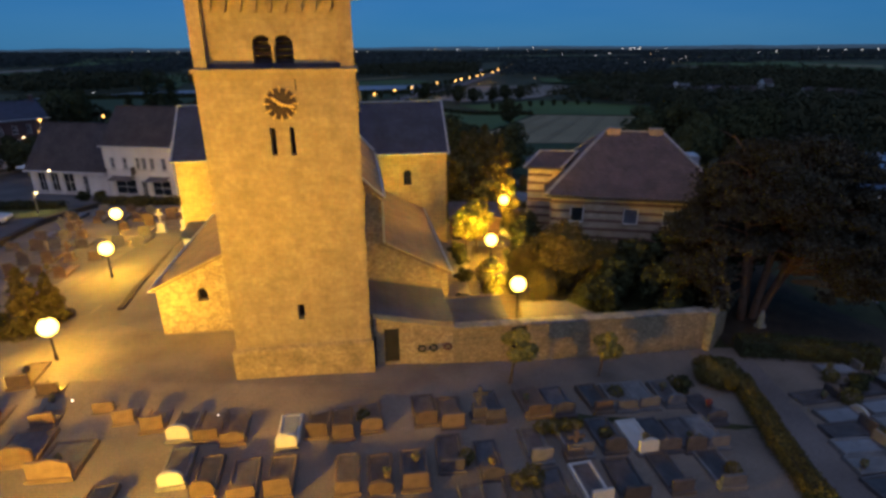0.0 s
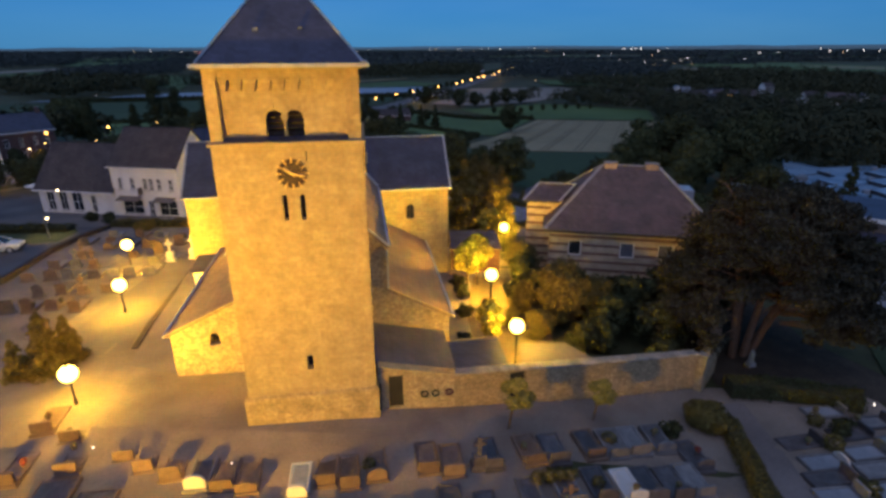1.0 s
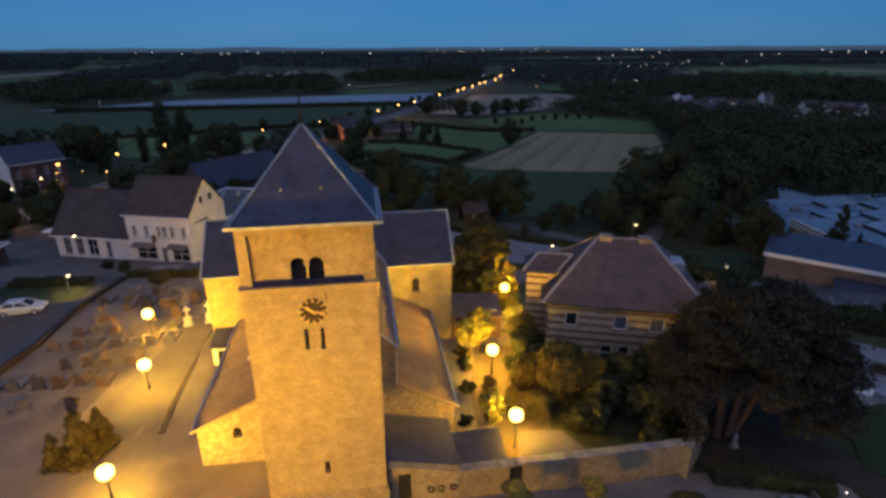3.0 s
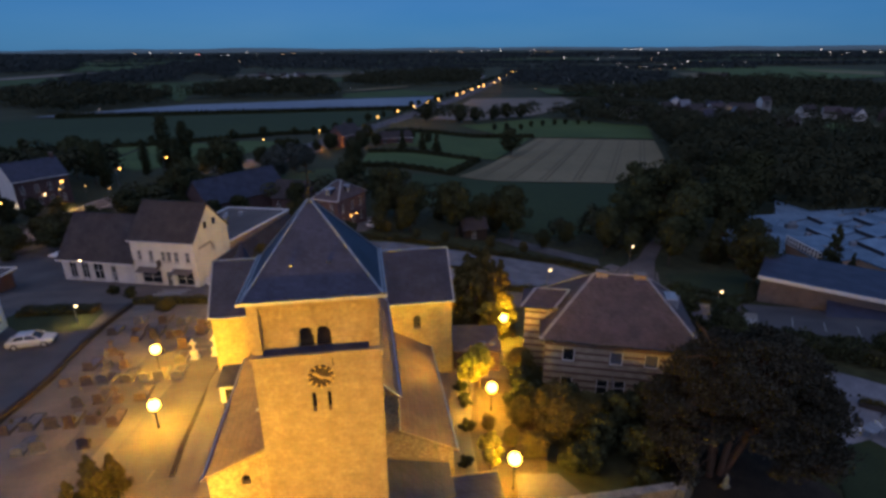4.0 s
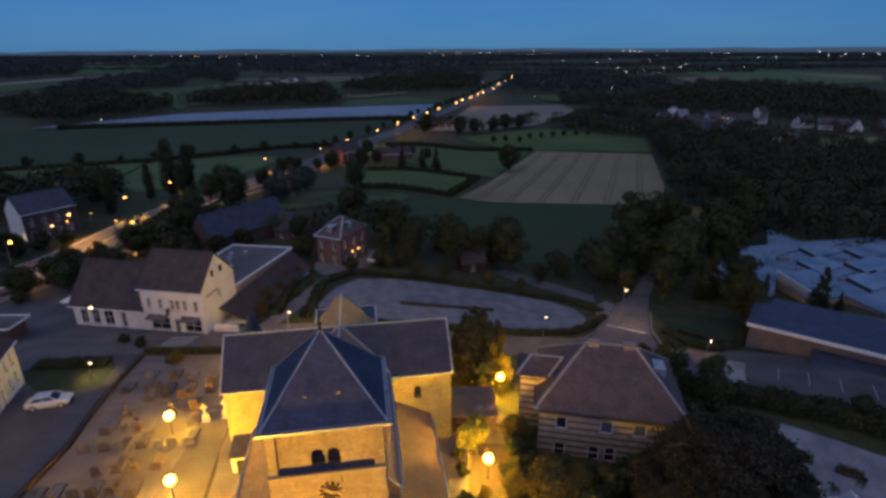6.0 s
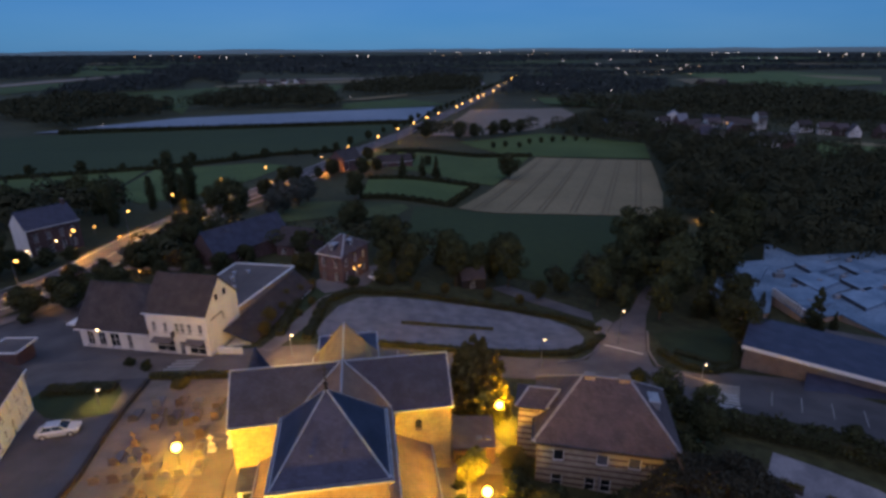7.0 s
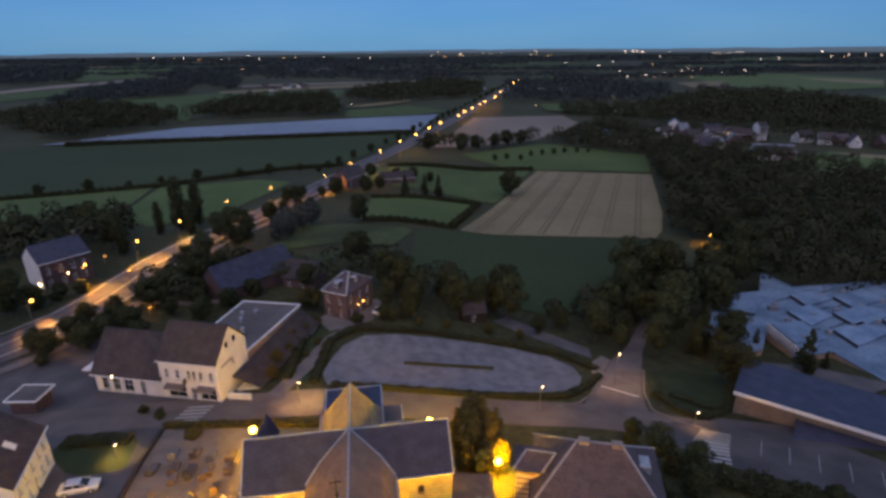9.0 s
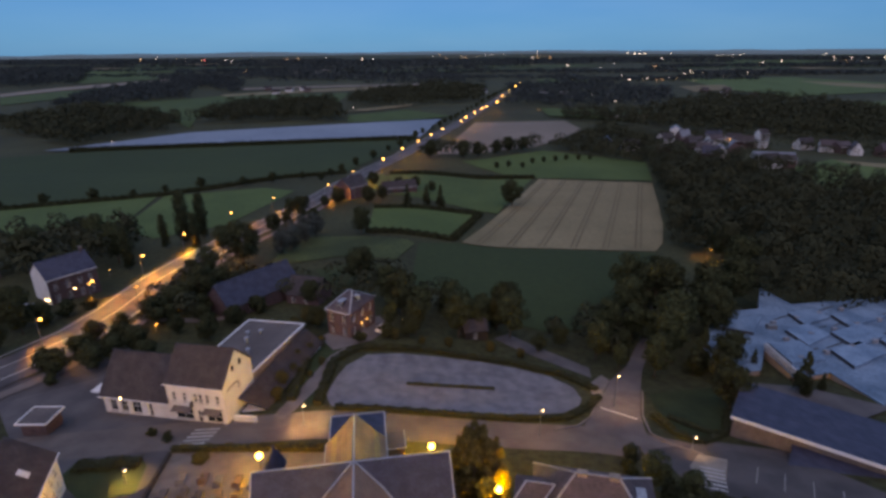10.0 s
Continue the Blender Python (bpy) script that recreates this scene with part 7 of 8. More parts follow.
def grave(x, y, turn, stone, top="flat", w=.85, h=.9, slab=True, flowers=0, slab_stone=None, lean=0, kerb_stone=None):
    """Headstone with a base, a kerbed ledger slab behind it, and flowers."""
    t = thing("grave", pose(x, y, ground_z(x, y) + .04, 0, 0, turn), NAMES[stone] + (" headstone with a ledger slab" if slab else " headstone on a low base"), "grave", "churchyard graves")
    hs = Shape()
    if top == "round":
        n = 8
        prof = [(-w / 2, .14), (w / 2, .14)] + [(w / 2 * math.cos(math.pi * i / n), h - w * .35 + w * .35 * math.sin(math.pi * i / n)) for i in range(n + 1)]
    elif top == "wave":
        prof = [(-w / 2, .14), (w / 2, .14), (w / 2, h * .8), (w * .25, h * .95), (0, h), (-w * .3, h * .9), (-w / 2, h * .95)]
    elif top == "peak":
        prof = [(-w / 2, .14), (w / 2, .14), (w / 2, h * .82), (0, h), (-w / 2, h * .82)]
    else:
        prof = [(-w / 2, .14), (w / 2, .14), (w / 2, h - .04), (w / 2 - .04, h), (-w / 2 + .04, h), (-w / 2, h - .04)]
    hs.profile(prof, 0, .13)
    hd = part("headstone", hs, STONES[stone], t)
    if lean:
        hd.rotation_euler = (radians(lean), 0, 0)
    part("base", Shape().box(-w / 2 - .08, w / 2 + .08, -.08, .22, -.05, .15, .02), STONES[stone if stone != 3 else 1], t)
    if slab:
        sm_ = STONES[stone if slab_stone is None else slab_stone]
        k = part("kerb", Shape().box(-w / 2 - .06, -w / 2 + .06, .24, 2.0, -.05, .2, .02).box(w / 2 - .06, w / 2 + .06, .24, 2.0, -.05, .2, .02).box(-w / 2 + .06, w / 2 - .06, 1.9, 2.0, -.05, .2, .02), STONES[kerb_stone if kerb_stone is not None else 1 if stone == 3 else stone], t)
        part("ledger", Shape().box(-w / 2 + .065, w / 2 - .065, .26, 1.89, .0, .17, .02), sm_, t)
    rg = random.Random(int(x * 100) + int(y * 37))
    for k in range(flowers):
        fx, fy = rg.uniform(-w / 3, w / 3), rg.uniform(.4, 1.7) if slab else rg.uniform(.3, .5)
        pot = part("flower_pot", Shape().tube((fx, fy, .15), (fx, fy, .33), .07, .1, 8), M_GRANITE_B, t)
        bq = Shape().ball((fx, fy, .42), .15, 10, 7)
        bq.v = [(a + rg.uniform(-.05, .05), b + rg.uniform(-.05, .05), c + rg.uniform(-.06, .06)) for a, b, c in bq.v]
        part("bouquet", bq, M_FLOWER_RED if rg.random() < .12 else M_FLOWER, pot)
    return t


def cross(x, y, h, stone, turn=AXIS):
    t = thing("grave_cross", pose(x, y, ground_z(x, y), 0, 0, turn), "tall carved stone grave cross on a stepped base", "cross", "grave crosses")
    part("pedestal", Shape().box(-.4, .4, -.3, .3, 0, .25, .03).box(-.3, .3, -.2, .2, .25, h * .45, .03), stone, t)
    part("cross", Shape().box(-.08, .08, -.07, .07, h * .45, h, .02).box(-.32, -.08, -.07, .07, h * .74, h * .84).box(.08, .32, -.07, .07, h * .74, h * .84), stone, t)


ROW_A = [(-15.0, 19.1, 2, "flat"), (-13.8, 18.5, 2, "flat"), (-12.4, 18.1, 2, "flat"), (-11.1, 17.6, 3, "round"), (-10.0, 17.6, 2, "flat"), (-8.9, 17.5, 2, "wave"), (-6.7, 17.3, 3, "round"), (-5.7, 18.0, 2, "flat"),
         (-4.6, 17.9, 2, "flat"), (-3.5, 18.4, 2, "round"), (-1.3, 18.9, 2, "flat"), (-.2, 18.8, 2, "flat"), (1.6, 19.3, 0, "flat"), (3.5, 19.7, 2, "flat"), (4.6, 19.8, 0, "wave"), (6.4, 20.3, 2, "flat"), (7.5, 20.5, 1, "flat"), (8.6, 20.8, 1, "flat"), (9.9, 21.1, 1, "round")]
ROW_B = [(-16.6, 16.0, 2, "wave"), (-14.7, 15.4, 2, "wave"), (-10.2, 15.2, 3, "round"), (-8.9, 14.8, 2, "round"), (-7.5, 14.7, 2, "flat"), (-6.3, 14.9, 2, "flat"), (-3.9, 15.1, 2, "flat"), (-2.7, 15.1, 2, "peak"), (-1.5, 15.4, 2, "flat"), (-.2, 16.3, 0, "flat"), (1.3, 16.0, 0, "round"),
         (3.2, 16.9, 1, "flat"), (4.8, 17.3, 1, "flat"), (6.2, 17.7, 0, "round"), (7.5, 17.7, 3, "wave"), (8.4, 17.9, 0, "wave"), (9.5, 18.0, 0, "wave"), (11.2, 19.9, 0, "round"), (10.5, 18.3, 1, "flat")]
ROW_C = [(2.4, 14.2, 0, "flat"), (3.6, 14.6, 0, "flat"), (5.0, 15.0, 3, "flat"), (6.3, 15.3, 0, "flat"), (8.1, 15.8, 0, "flat"), (10.1, 16.2, 1, "flat"), (.8, 13.7, 0, "round"), (-1, 13.0, 2, "flat"), (-3, 12.8, 1, "flat"), (-5.4, 12.2, 2, "flat"), (-8, 12, 2, "wave"), (8.4, 13.3, 1, "flat"), (10.2, 13.6, 0, "flat"), (-12.2, 13.2, 2, "flat"), (5.4, 12.6, 1, "flat")]
ROW_D = [(17.9, 22.6, 0, "flat", 0), (18.1, 21.0, 3, "round", 4), (17.6, 19.9, 0, "flat", 0), (17.4, 18.8, 1, "flat", 4), (17.3, 17.8, 1, "flat", 1), (17.2, 16.8, 0, "flat", 0), (17.1, 15.7, 1, "flat", 4), (17.0, 14.6, 0, "wave", 0), (16.9, 13.5, 1, "flat", 1),
         (20.7, 25.1, 1, "flat", 4), (20.9, 23.4, 0, "flat", 0), (20.6, 21.8, 1, "flat", 4), (20.3, 20.5, 1, "round", 1), (20.0, 19.2, 0, "flat", 4), (19.8, 18.0, 1, "flat", 0), (19.5, 16.8, 0, "flat", 4), (22.6, 24.2, 0, "flat", 1), (22.9, 22.6, 1, "wave", 4), (22.7, 21.0, 0, "flat", 0)]
rg = random.Random(9)
for row in (ROW_A, ROW_B, ROW_C):
    for x, y, stone, top in row:
        grave(x, y, AXIS + rg.uniform(-3, 3), stone, top, 1.5 if y in (16.0, 15.4) and x < -14 else rg.uniform(.78, .98), .9 if y in (16.0, 15.4) and x < -14 else rg.uniform(.6, .82), True, rg.choice((0, 0, 0, 1)), {(-6.7, 17.3): 4, (7.5, 17.7): 3, (5.0, 15.0): 0}.get((x, y), 0 if stone == 3 else rg.choice((None, 0, 0))), rg.uniform(-3, 3), 3 if (x, y) in ((-6.7, 17.3), (7.5, 17.7), (5.0, 15.0)) else None)
for x, y, stone, top, ledger in ROW_D:
    grave(x, y, 100 + rg.uniform(-4, 4), stone, top, rg.uniform(.8, .95), rg.uniform(.4, .65), True, rg.choice((0, 1)), ledger, 0, 3 if ledger == 3 else None)
for x, y, stone in ((-19.6, 20.4, 2), (-18.0, 20.0, 2), (-17.0, 18.2, 2), (-19.2, 17.5, 2)):
    grave(x, y, AXIS + rg.uniform(-4, 4), stone, "flat", .9, .7, True, 1)
cross(.9, 19.5, 1.7, M_GRANITE_D)
cross(4.5, 17.4, 1.3, M_GRANITE_B)
# older graves north of the church
for k in range(45):
    i, j = k % 7, k // 7
    x, y = -35.0 + i * 1.5 + rg.uniform(-.25, .25) + j * .35, 29.5 + j * 2.9 + rg.uniform(-.4, .4) + i * .25
    if x > -24.5 or math.dist((x, y), (-27.2, 41.0)) < 1.3 or math.dist((x, y), (-23.1, 33.1)) < 1.5 or rg.random() < .25 or math.dist((x, y), (-24.5, 27)) < 2.4:
        continue
    if rg.random() < .2:
        cross(x, y, rg.uniform(1.2, 2.0), rg.choice((M_GRANITE_G, M_GRANITE_B, M_GRANITE_B)))
    else:
        grave(x, y, 10 + rg.uniform(-6, 6), rg.choice((0, 1, 2, 2)), rg.choice(("flat", "round", "peak", "wave")), rg.uniform(.7, .95), rg.uniform(.7, 1.2), rg.random() < .8, rg.choice((0, 1)), rg.choice((0, 1, 2)))
for k in range(14):
    x, y = -36.2 + k * 1.15 + rg.uniform(-.2, .2), 48.5 + (k % 2) * 2.6 + rg.uniform(-.4, .4)
    grave(x, y, 10 + rg.uniform(-6, 6), rg.choice((0, 1, 1, 2, 2)), rg.choice(("flat", "round", "peak")), .85, rg.uniform(.7, 1.1), True, rg.choice((0, 1)))
cross(-25.0, 43.2, 2.1, M_MARBLE)
cross(-23.2, 43.7, 2.2, M_MARBLE)
CANDLES = ((22.97, 25.66), (22.66, 24.43), (-10.12, 19.09), (-16.77, 19.73))


def grave_candle(x, y):
    t = thing("grave_candle", pose(x, y, ground_z(x, y) + .04), "small burning grave candle in a pale glass", "candle", "grave candles")
    part("holder", Shape().tube((0, 0, 0), (0, 0, .07), .06, .05, 10).tube((0, 0, .2), (0, 0, .25), .045, .02, 10), M_GREYMETAL, t)
    part("glass", Shape().tube((0, 0, .07), (0, 0, .2), .035, .04, 10), M_FAR_W, t, "glowing candle glass")


for x, y in CANDLES:
    grave_candle(x, y)
# kerbs of the paths
kb = Shape()
for a, b in (((-22.6, 44.0), (-20.2, 31.0)), ((-20.2, 31.0), (-19.5, 28.0))):
    kb.bar((*a, ground_z(*a) + .04), (*b, ground_z(*b) + .04), .36, .2)
tagged(part("kerb", kb, M_KERB), "dark stone kerb along the church path", "kerb", kind="structure")
tagged(drape("pavement", [(-22.4, 44), (-20.0, 31), (-18.8, 26.2), (-15.6, 25.4), (-18.4, 40), (-19.8, 46), (-22.6, 46)], 2.0, .07, M_PAVING), "paved path along the north aisle", "pavement", kind="structure")
tagged(drape("pavement", [(14.3, 25.6), (15.9, 25.8), (15.8, 22.0), (15.2, 16.6), (14.7, 10), (13.4, 10), (13.7, 17.0), (14.2, 21.0)], 2.0, .07, M_PAVING), "worn grey path between the hedges", "pavement", kind="structure")
tagged(drape("lawn", [(1.4, 27.2), (5.6, 27.0), (6.4, 33), (6.4, 40), (4.2, 41), (1.2, 41), (.6, 34)], 2.0, .09, M_SOIL), "dark planted strip beside the aisle", "lawn", kind="structure")
tagged(drape("pavement", [(-22.9, 46), (-20.5, 31), (-19.8, 27.8), (-23.5, 26.6), (-29, 31), (-30, 46)], 2.0, .06, M_PAVING), "dark worn ground between the older graves", "pavement", kind="structure")
# statue beside the pine
sv = Shape().box(-.25, .25, -.2, .2, 0, .3, .03).tube((0, 0, .3), (0, 0, .95), .2, .12, 10).ball((0, 0, 1.05), .12, 10, 6).tube((-.18, 0, .8), (.18, 0, .8), .09, .09, 8)
st_o = part("statue", sv, M_BLUESTONE)
st_o.matrix_world = pose(18.17, 29.6, ground_z(18.17, 29.6), 0, 0, 20)
tagged(st_o, "small pale stone garden statue under the pine", "statue")
# items leaning on the wall
for x, y, m_ in ((-1.75, 23.27, M_GRANITE_D), (-1.2, 23.37, M_GRANITE_D), (-.5, 23.5, M_FLOWER_RED)):
    w_ = thing("wreath", pose(x, y, .85, 84, 0, AXIS), "round flower wreath hung on the stone wall", "wreath")
    rs = np.random.default_rng(int(abs(x) * 10))
    a = rs.random(160) * 2 * math.pi
    part("ring", leaf_mesh("ring", np.stack([np.cos(a) * .17, np.sin(a) * .15, rs.normal(size=160) * .03], 1), .09, 3), m_ if m_ is M_FLOWER_RED else M_LEAF_DARK, w_)


# terrace furniture beside the cemetery
def garden_table(x, y, turn):
    t = thing("garden_table", pose(x, y, ground_z(x, y) + .07, 0, 0, turn), "pale plastic garden table on the gravel terrace", "table", "terrace tables")
    part("tabletop", Shape().box(-.75, .75, -.45, .45, .70, .75, .02), M_BLUESTONE, t)
    for a in (-.62, .62):
        for b in (-.34, .34):
            part("leg", Shape().box(a - .04, a + .04, b - .04, b + .04, 0, .70), M_BLUESTONE, t)


def garden_chair(x, y, turn, stuff, look_):
    t = thing("garden_chair", pose(x, y, ground_z(x, y) + .07, 0, 0, turn), look_ + " plastic garden chair on the gravel terrace", "chair", "terrace chairs")
    part("seat", Shape().box(-.26, .26, -.25, .25, .40, .45, .02), stuff, t)
    part("backrest", Shape().box(-.26, .26, .21, .26, .45, .90, .02), stuff, t)
    for a in (-.22, .22):
        for b in (-.21, .21):
            part("leg", Shape().box(a - .025, a + .025, b - .025, b + .025, 0, .40), stuff, t)


def planter(x, y, turn):
    t = thing("planter", pose(x, y, ground_z(x, y) + .07, 0, 0, turn), "low dark planter box with evergreen plants", "planter", "terrace planters")
    part("box", Shape().box(-1.0, 1.0, -.3, .3, 0, .42, .03), M_KERB, t)
    rs = np.random.default_rng(int(x * 10))
    part("evergreen", leaf_mesh("evergreen", rs.uniform((-.95, -.28, .4), (.95, .28, .85), (420, 3)), .14, 4), M_HEDGE, t)


garden_table(31.9, 35.1, 30)
garden_table(33.2, 34.4, 60)
for x, y, a in ((30.2, 35.9, 20), (30.7, 35.2, 200), (32.9, 35.7, 100), (32.8, 34.0, 240)):
    garden_chair(x, y, a, M_WHITE_TRIM, "white")
for x, y, a in ((29.8, 37.6, 40), (30.7, 37.0, 120), (31.9, 36.5, 75), (34.6, 37.2, 300)):
    garden_chair(x, y, a, M_KERB, "dark")
for x, y, a in ((31.2, 40.3, -35), (34.4, 38.4, -30), (29.9, 37.9, -30)):
    planter(x, y, a)


# ---- cars ----
def loft(rings):
    """A closed skin through rings of equal point count."""
    n = len(rings[0])
    sh = Shape()
    sh.v = [tuple(p) for r in rings for p in r]
    sh.f = [(i * n + j, i * n + (j + 1) % n, (i + 1) * n + (j + 1) % n, (i + 1) * n + j) for i in range(len(rings) - 1) for j in range(n)]
    sh.f += [tuple(range(n - 1, -1, -1)), tuple((len(rings) - 1) * n + j for j in range(n))]
    return sh


def car(x, y, turn, paint, label, z=None):
    t = thing("car", pose(x, y, (ground_z(x, y) if z is None else z) + .08, 0, 0, turn), label, "car")
    rings = []
    for a, half, low_, belt in ((-2.08, .62, .42, .66), (-2.0, .76, .28, .80), (-1.5, .82, .22, .88), (-.4, .84, .2, .90), (.7, .84, .2, .88), (1.3, .82, .22, .82), (1.85, .76, .26, .74), (2.02, .60, .36, .62)):
        rings.append([(a, -half + .04, low_), (a, -half, low_ + .14), (a, -half, belt - .16), (a, -half + .10, belt), (a, half - .10, belt), (a, half, belt - .16), (a, half, low_ + .14), (a, half - .04, low_)])
    part("body", loft(rings), paint, t, smooth=False)
    cab = Shape()
    low_, top_ = [(-1.55, -.70), (1.0, -.70), (1.0, .70), (-1.55, .70)], [(-1.05, -.56), (.28, -.56), (.28, .56), (-1.05, .56)]
    cab.add([(a, b, .86) for a, b in low_] + [(a, b, 1.30) for a, b in top_], [(0, 1, 5, 4), (1, 2, 6, 5), (2, 3, 7, 6), (3, 0, 4, 7)])
    part("glass_house", cab, M_GLASS, t, "dark car windows")
    part("roof", loft([[(a, -h_, 1.29), (a, -h_ + .08, 1.36), (a, h_ - .08, 1.36), (a, h_, 1.29)] for a, h_ in ((-1.1, .54), (-.9, .58), (.1, .58), (.32, .54))]), paint, t)
    for sy in (-1, 1):
        for (a0, z0), (a1, z1), w_ in (((-1.57, .86), (-1.07, 1.31), .09), ((1.02, .86), (.30, 1.31), .07), ((-.35, .87), (-.35, 1.31), .06)):
            part("pillar", Shape().bar((a0, sy * .705, z0), (a1, sy * .565, z1), w_, w_), paint, t)
        part("mirror", Shape().box(.72, .88, sy * .86 - .09, sy * .86 + .09, .88, 1.0, .03), paint, t)
        part("headlight", Shape().box(1.86, 2.0, sy * .52 - .17, sy * .52 + .17, .54, .68, .03), M_WHITE_TRIM, t)
        part("tail_light", Shape().box(-2.08, -1.98, sy * .55 - .14, sy * .55 + .14, .56, .72, .02), M_FLOWER_RED, t)
        for a in (-1.28, 1.28):
            wl_ = part("wheel", Shape().tube((a, sy * .78 - .1, .3), (a, sy * .78 + .1, .3), .31, .31, 18), M_TYRE, t)
            part("rim", Shape().tube((a, sy * .78 - .105, .3), (a, sy * .78 + .105, .3), .19, .17, 12), M_ZINC, wl_)
    part("bumper", Shape().box(1.96, 2.08, -.62, .62, .30, .46, .04), M_TYRE, t)
    part("bumper", Shape().box(-2.14, -2.02, -.64, .64, .34, .50, .04), M_TYRE, t)


car(-42.5, 45.7, 17, M_CARPAINT, "parked silver saloon beside the churchyard")
car(-16.2, 98.6, 60, M_WHITE_TRIM, "white car parked by the brick house")
car(-98.5, 106, 57, M_CARPAINT, "pale car parked by the gabled house")


# ---- markings and small lamps ----
def stripes(n, x0, y0, dx, dy, length, width, turn):
    """A zebra crossing: each bar a piece of its own."""
    for k in range(n):
        x, y = x0 + dx * k, y0 + dy * k
        d = Vector((math.cos(radians(turn)), math.sin(radians(turn))))
        e = Vector((-d.y, d.x))
        c = Vector((x, y))
        tagged(drape("crossing_bar", [tuple(c - d * length / 2 - e * width / 2), tuple(c + d * length / 2 - e * width / 2), tuple(c + d * length / 2 + e * width / 2), tuple(c - d * length / 2 + e * width / 2)], 1.5, .20, M_WHITEPAINT), "white painted crossing bar", "marking", "crossing bars", "structure")


stripes(5, -38.0, 60.2, .1, .95, 3.6, .5, 9)
stripes(6, 32.2, 54.3, .34, .88, 3.0, .45, -22)
for k in range(5):
    a = (38 + k * 2.6, 55.5 - k * 1.7)
    tagged(drape("bay_line", [(a[0], a[1]), (a[0] + .12, a[1] + .08), (a[0] + 2.4, a[1] + 3.9), (a[0] + 2.28, a[1] + 3.86)], 1.5, .21, M_WHITEPAINT), "white parking bay line", "marking", kind="structure")
tagged(drape("stop_line", [(23.2, 75.6), (28.2, 72.1), (28.4, 72.5), (23.4, 76.0)], 1.5, .2, M_WHITEPAINT), "worn white line across the lane mouth", "marking", kind="structure")


def street_lamp(x, y, z, mat_, col, watts, arm=.9, size=.2, tilt=0):
    g = ground_z(x, y)
    h = z - g
    t = thing("street_lamp", pose(x, y, g), "lit street lamp on a slim grey post", "street lamp", "street lamps")
    part("post", Shape().tube((0, 0, 0), (0, 0, h + .1), .08, .05, 8), M_GREYMETAL, t)
    part("arm", Shape().tube((0, 0, h + .08), (arm, 0, h + .12), .04, .03, 6), M_GREYMETAL, t)
    part("lantern", Shape().box(arm - .3, arm + .3, -.14, .14, h + .06, h + .16, .02), M_GREYMETAL, t)
    part("bulb", Shape().ball((arm, 0, h - .08), size, 10, 6), mat_, t, "glowing lamp bowl")
    if watts:
        d = bpy.data.lights.new("street_light", 'SPOT')
        d.energy, d.color, d.shadow_soft_size, d.spot_size, d.spot_blend = watts, col, size + .08, radians(128), .6
        o = new("street_light", d)
        o.matrix_world = pose(x + arm, y, z - .12, 0, -tilt, 0)


WARM = (1.0, .62, .24)
street_lamp(77.5, 160.5, -9.4, M_LAMP_O, STREET, 5000, arm=.6, size=.16)
for x, y, z, watts in ((-42.0, 51.4, 1.35, 800), (-23.7, 65.8, .5, 1400), (11.9, 67.2, -.75, 260), (33.0, 63.1, -1.95, 260), (25.7, 76.5, -.8, 800), (45.5, 109, -5.5, 120)):
    street_lamp(x, y, z, M_LAMP_W, WARM, watts, arm=.3, size=.12)
ROADLAMP = [(-84.0, 128.0, 0., 34000), (-84.0, 108, 1.6, 26000), (-81.0, 88.4, 2.4, 16000), (-84.0, 150, -1.5, 34000), (-81.5, 178, -3.2, 32000), (-75.4, 204.8, -5.1, 32000), (-58.5, 225, -4.6, 36000), (-54.5, 262, -6.8, 36000)]
for x, y, z, watts in ROADLAMP:
    street_lamp(x, y, z, M_LAMP_O, STREET, watts * .62, arm=1.0, size=.26, tilt=32)
# Bulbs swell with distance, their size carrying the glare of the lamps.
for x, y in ((-45.5, 303.6), (-38.3, 340.7), (-30.7, 373.2), (-23.6, 409), (-16.3, 446), (-1.6, 510), (3.9, 545), (13.2, 583), (22.6, 629), (29.5, 655), (45, 712), (58, 800), (76, 900), (96, 1010), (114, 1100)):
    street_lamp(x, y, ground_z(x, y) + 8, M_LAMP_O, STREET, 24000 if y < 900 else 0, arm=1.0, size=.16 + .0009 * y, tilt=28)
for x, y, h in ((-63, 96, 1.6), (-68.8, 155.4, 2), (-74, 108.8, 5), (-88, 113, 4), (-93.4, 128.7, 2), (-12.5, 101, 2.2), (-47, 120, 3), (-9.5, 103, 2.2)):
    street_lamp(x, y, ground_z(x, y) + h, M_LAMP_O, STREET, 0, arm=.3, size=.12)


def far_lights(spots, mat_, label, size=.00062):
    """Lamps of the distant villages: small glowing balls, larger the farther off."""
    sh = Shape()
    for x, y in spots:
        sh.ball((x, y, ground_z(x, y) + min(13, max(4, y * .006))), math.hypot(x, y) * size, 6, 4)
    tagged(part("far_lights", sh, mat_), label, "lights", kind="stuff")


far_lights(((-1750, 3217), (-1495, 3052), (-1132, 2696), (-1096, 2690), (-1421, 3823), (-941, 2660), (-133, 681), (-266, 404), (-771, 3230), (-515, 2945), (-456, 2932), (-174, 3636), (10, 3584), (153, 3706), (585, 4384), (381, 3070), (360, 1936), (419, 1715), (551, 2061), (396, 1407), (359, 1212), (415, 1267), (479, 1327), (620, 1553), (603, 1316), (711, 1428)), M_FAR_W, "scattered white lights of distant villages")
far_lights(((1088, 2086), (1208, 2187), (2224, 3567), (1589, 2482), (1757, 2626), (1821, 2611), (1880, 2596), (1270, 4125), (1310, 4125), (915, 2630), (228, 1091), (208, 758), (214, 742), (229, 733), (193, 832), (347, 622), (287, 3843), (200, 3692)), M_FAR_W, "white lights along the far plain")
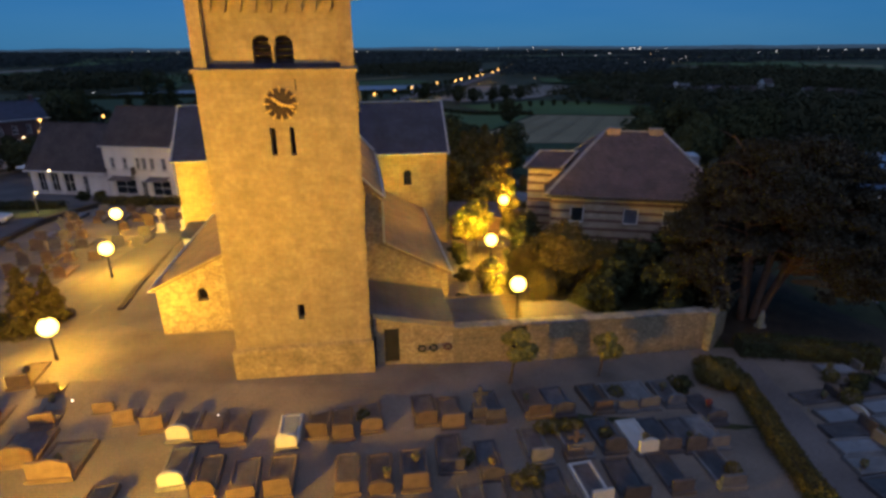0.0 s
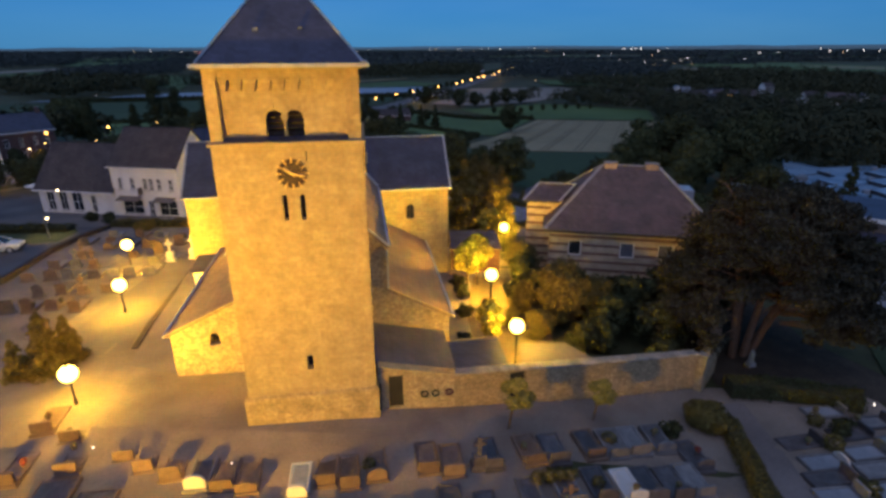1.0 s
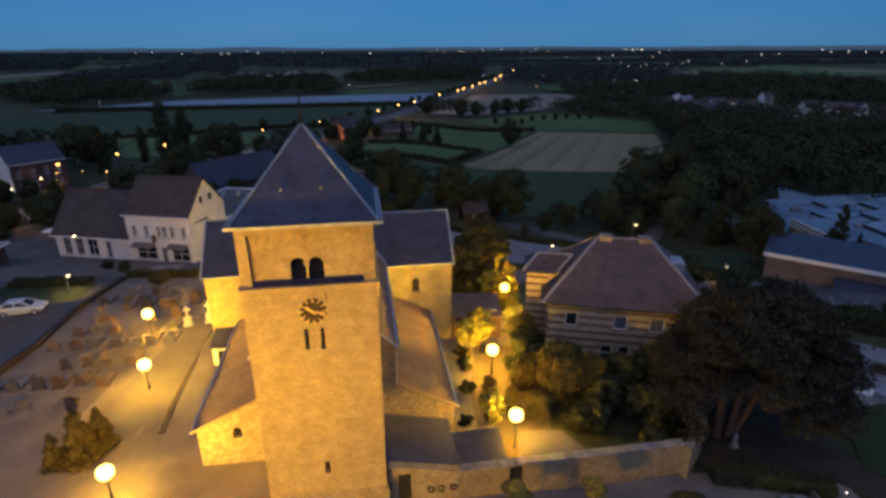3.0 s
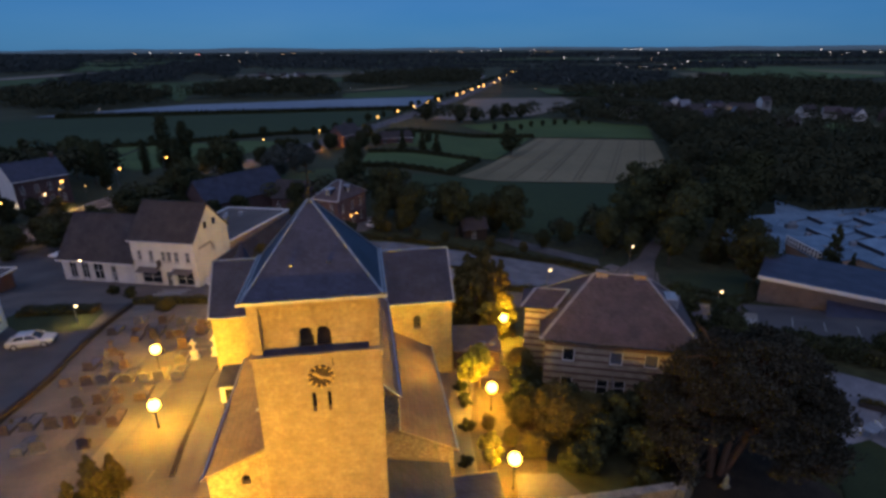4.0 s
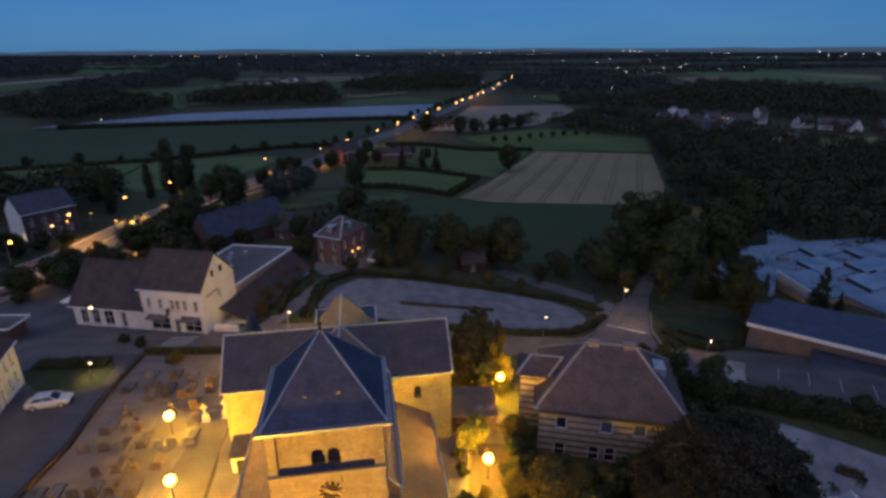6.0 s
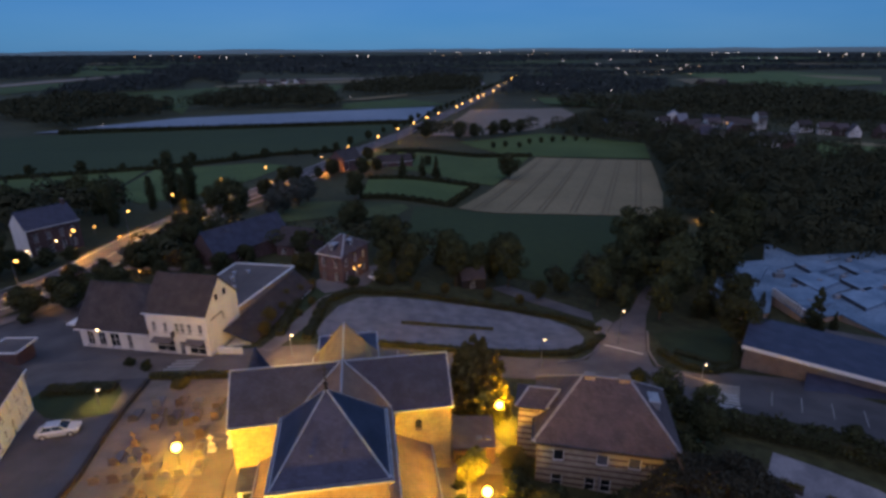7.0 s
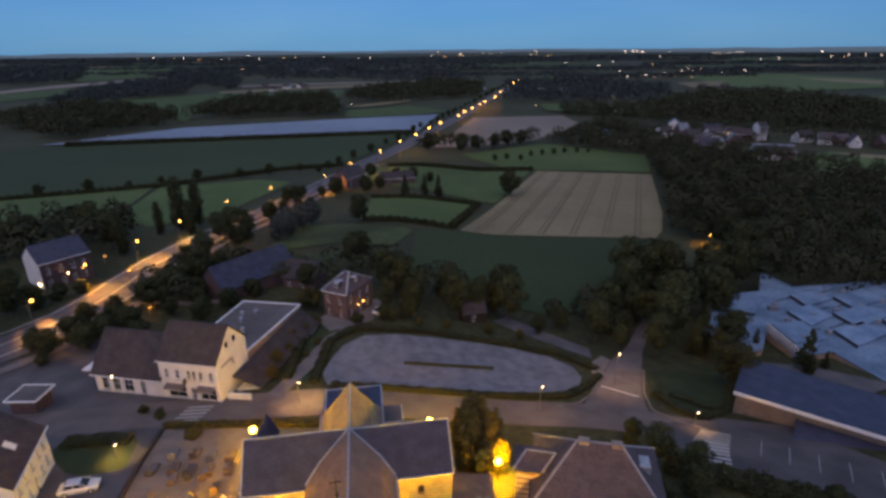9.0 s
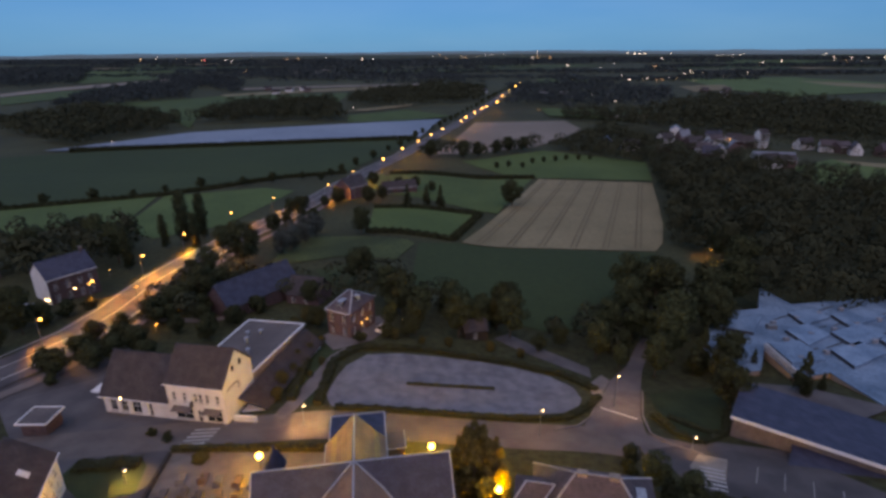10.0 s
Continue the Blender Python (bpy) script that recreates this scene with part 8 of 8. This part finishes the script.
far_lights(((-1783, 3113), (-1551, 3064), (-1303, 2817), (-656, 1697), (-471, 622), (-425, 536), (-906, 3143), (-904, 2927), (-3271, 3982), (-3355, 4170), (-3260, 4522), (474, 3047), (610, 1811), (641, 1520), (148, 1003), (89, 642), (-154, 4187), (-74, 2952)), M_FAR_O, "scattered orange lights of distant villages")
far_lights(((-560, 1244), (-1285, 2817)), M_FAR_R, "small red warning lights on the plain")
CLUSTERS = ((-1836, 3211, 3, 30, 3.0), (-1520, 3040, 4, 60, 1.6), (-1417, 3018, 4, 60, 1.6), (-1173, 2873, 3, 50, 1.6), (-785, 3330, 2, 60, 1.6), (-538, 3152, 5, 70, 1.5), (-998, 3257, 4, 70, 1.3), (-98, 3166, 8, 90, 1.5),
            (48, 3530, 7, 120, 1.5), (436, 3575, 6, 120, 1.3), (1450, 4730, 12, 130, 2.4), (594, 1750, 14, 90, .8), (1766, 3868, 8, 60, 1.8), (612, 1574, 4, 40, .9), (786, 1555, 4, 40, .9), (1123, 2152, 2, 40, 1.6), (1700, 2640, 5, 260, 1.5), (376, 1334, 10, 80, .6))
cl_rng = random.Random(12)
for x, y, n, sp, r in CLUSTERS:
    cl = Shape()
    for k in range(n):
        u, v = x + cl_rng.gauss(0, sp), y + cl_rng.gauss(0, sp * .6)
        cl.ball((u, v, ground_z(u, v) + 3 + r), r * cl_rng.uniform(.7, 1.2), 6, 4)
    tagged(part("far_lights", cl, cl_rng.choice((M_FAR_W, M_FAR_W, M_FAR_O))), "cluster of lights of a distant village", "lights", kind="stuff")
far_lights(((203, 424), (205, 421), (180, 358), (186, 340), (146, 368), (199, 444)), M_FAR_O, "warm window and street lights of the far village", .0011)

# the far rim of the plain: strips whose faint glow stands for blue haze
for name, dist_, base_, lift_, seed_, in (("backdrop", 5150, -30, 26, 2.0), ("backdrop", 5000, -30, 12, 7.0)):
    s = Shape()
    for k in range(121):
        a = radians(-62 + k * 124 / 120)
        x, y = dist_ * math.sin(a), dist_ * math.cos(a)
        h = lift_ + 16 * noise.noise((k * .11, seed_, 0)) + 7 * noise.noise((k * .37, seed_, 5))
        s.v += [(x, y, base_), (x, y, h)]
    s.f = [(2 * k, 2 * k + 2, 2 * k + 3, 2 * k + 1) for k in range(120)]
    tagged(part(name, s, M_DISTANCE), "far rim of hills as a faintly glowing blue haze", "hills", kind="structure")
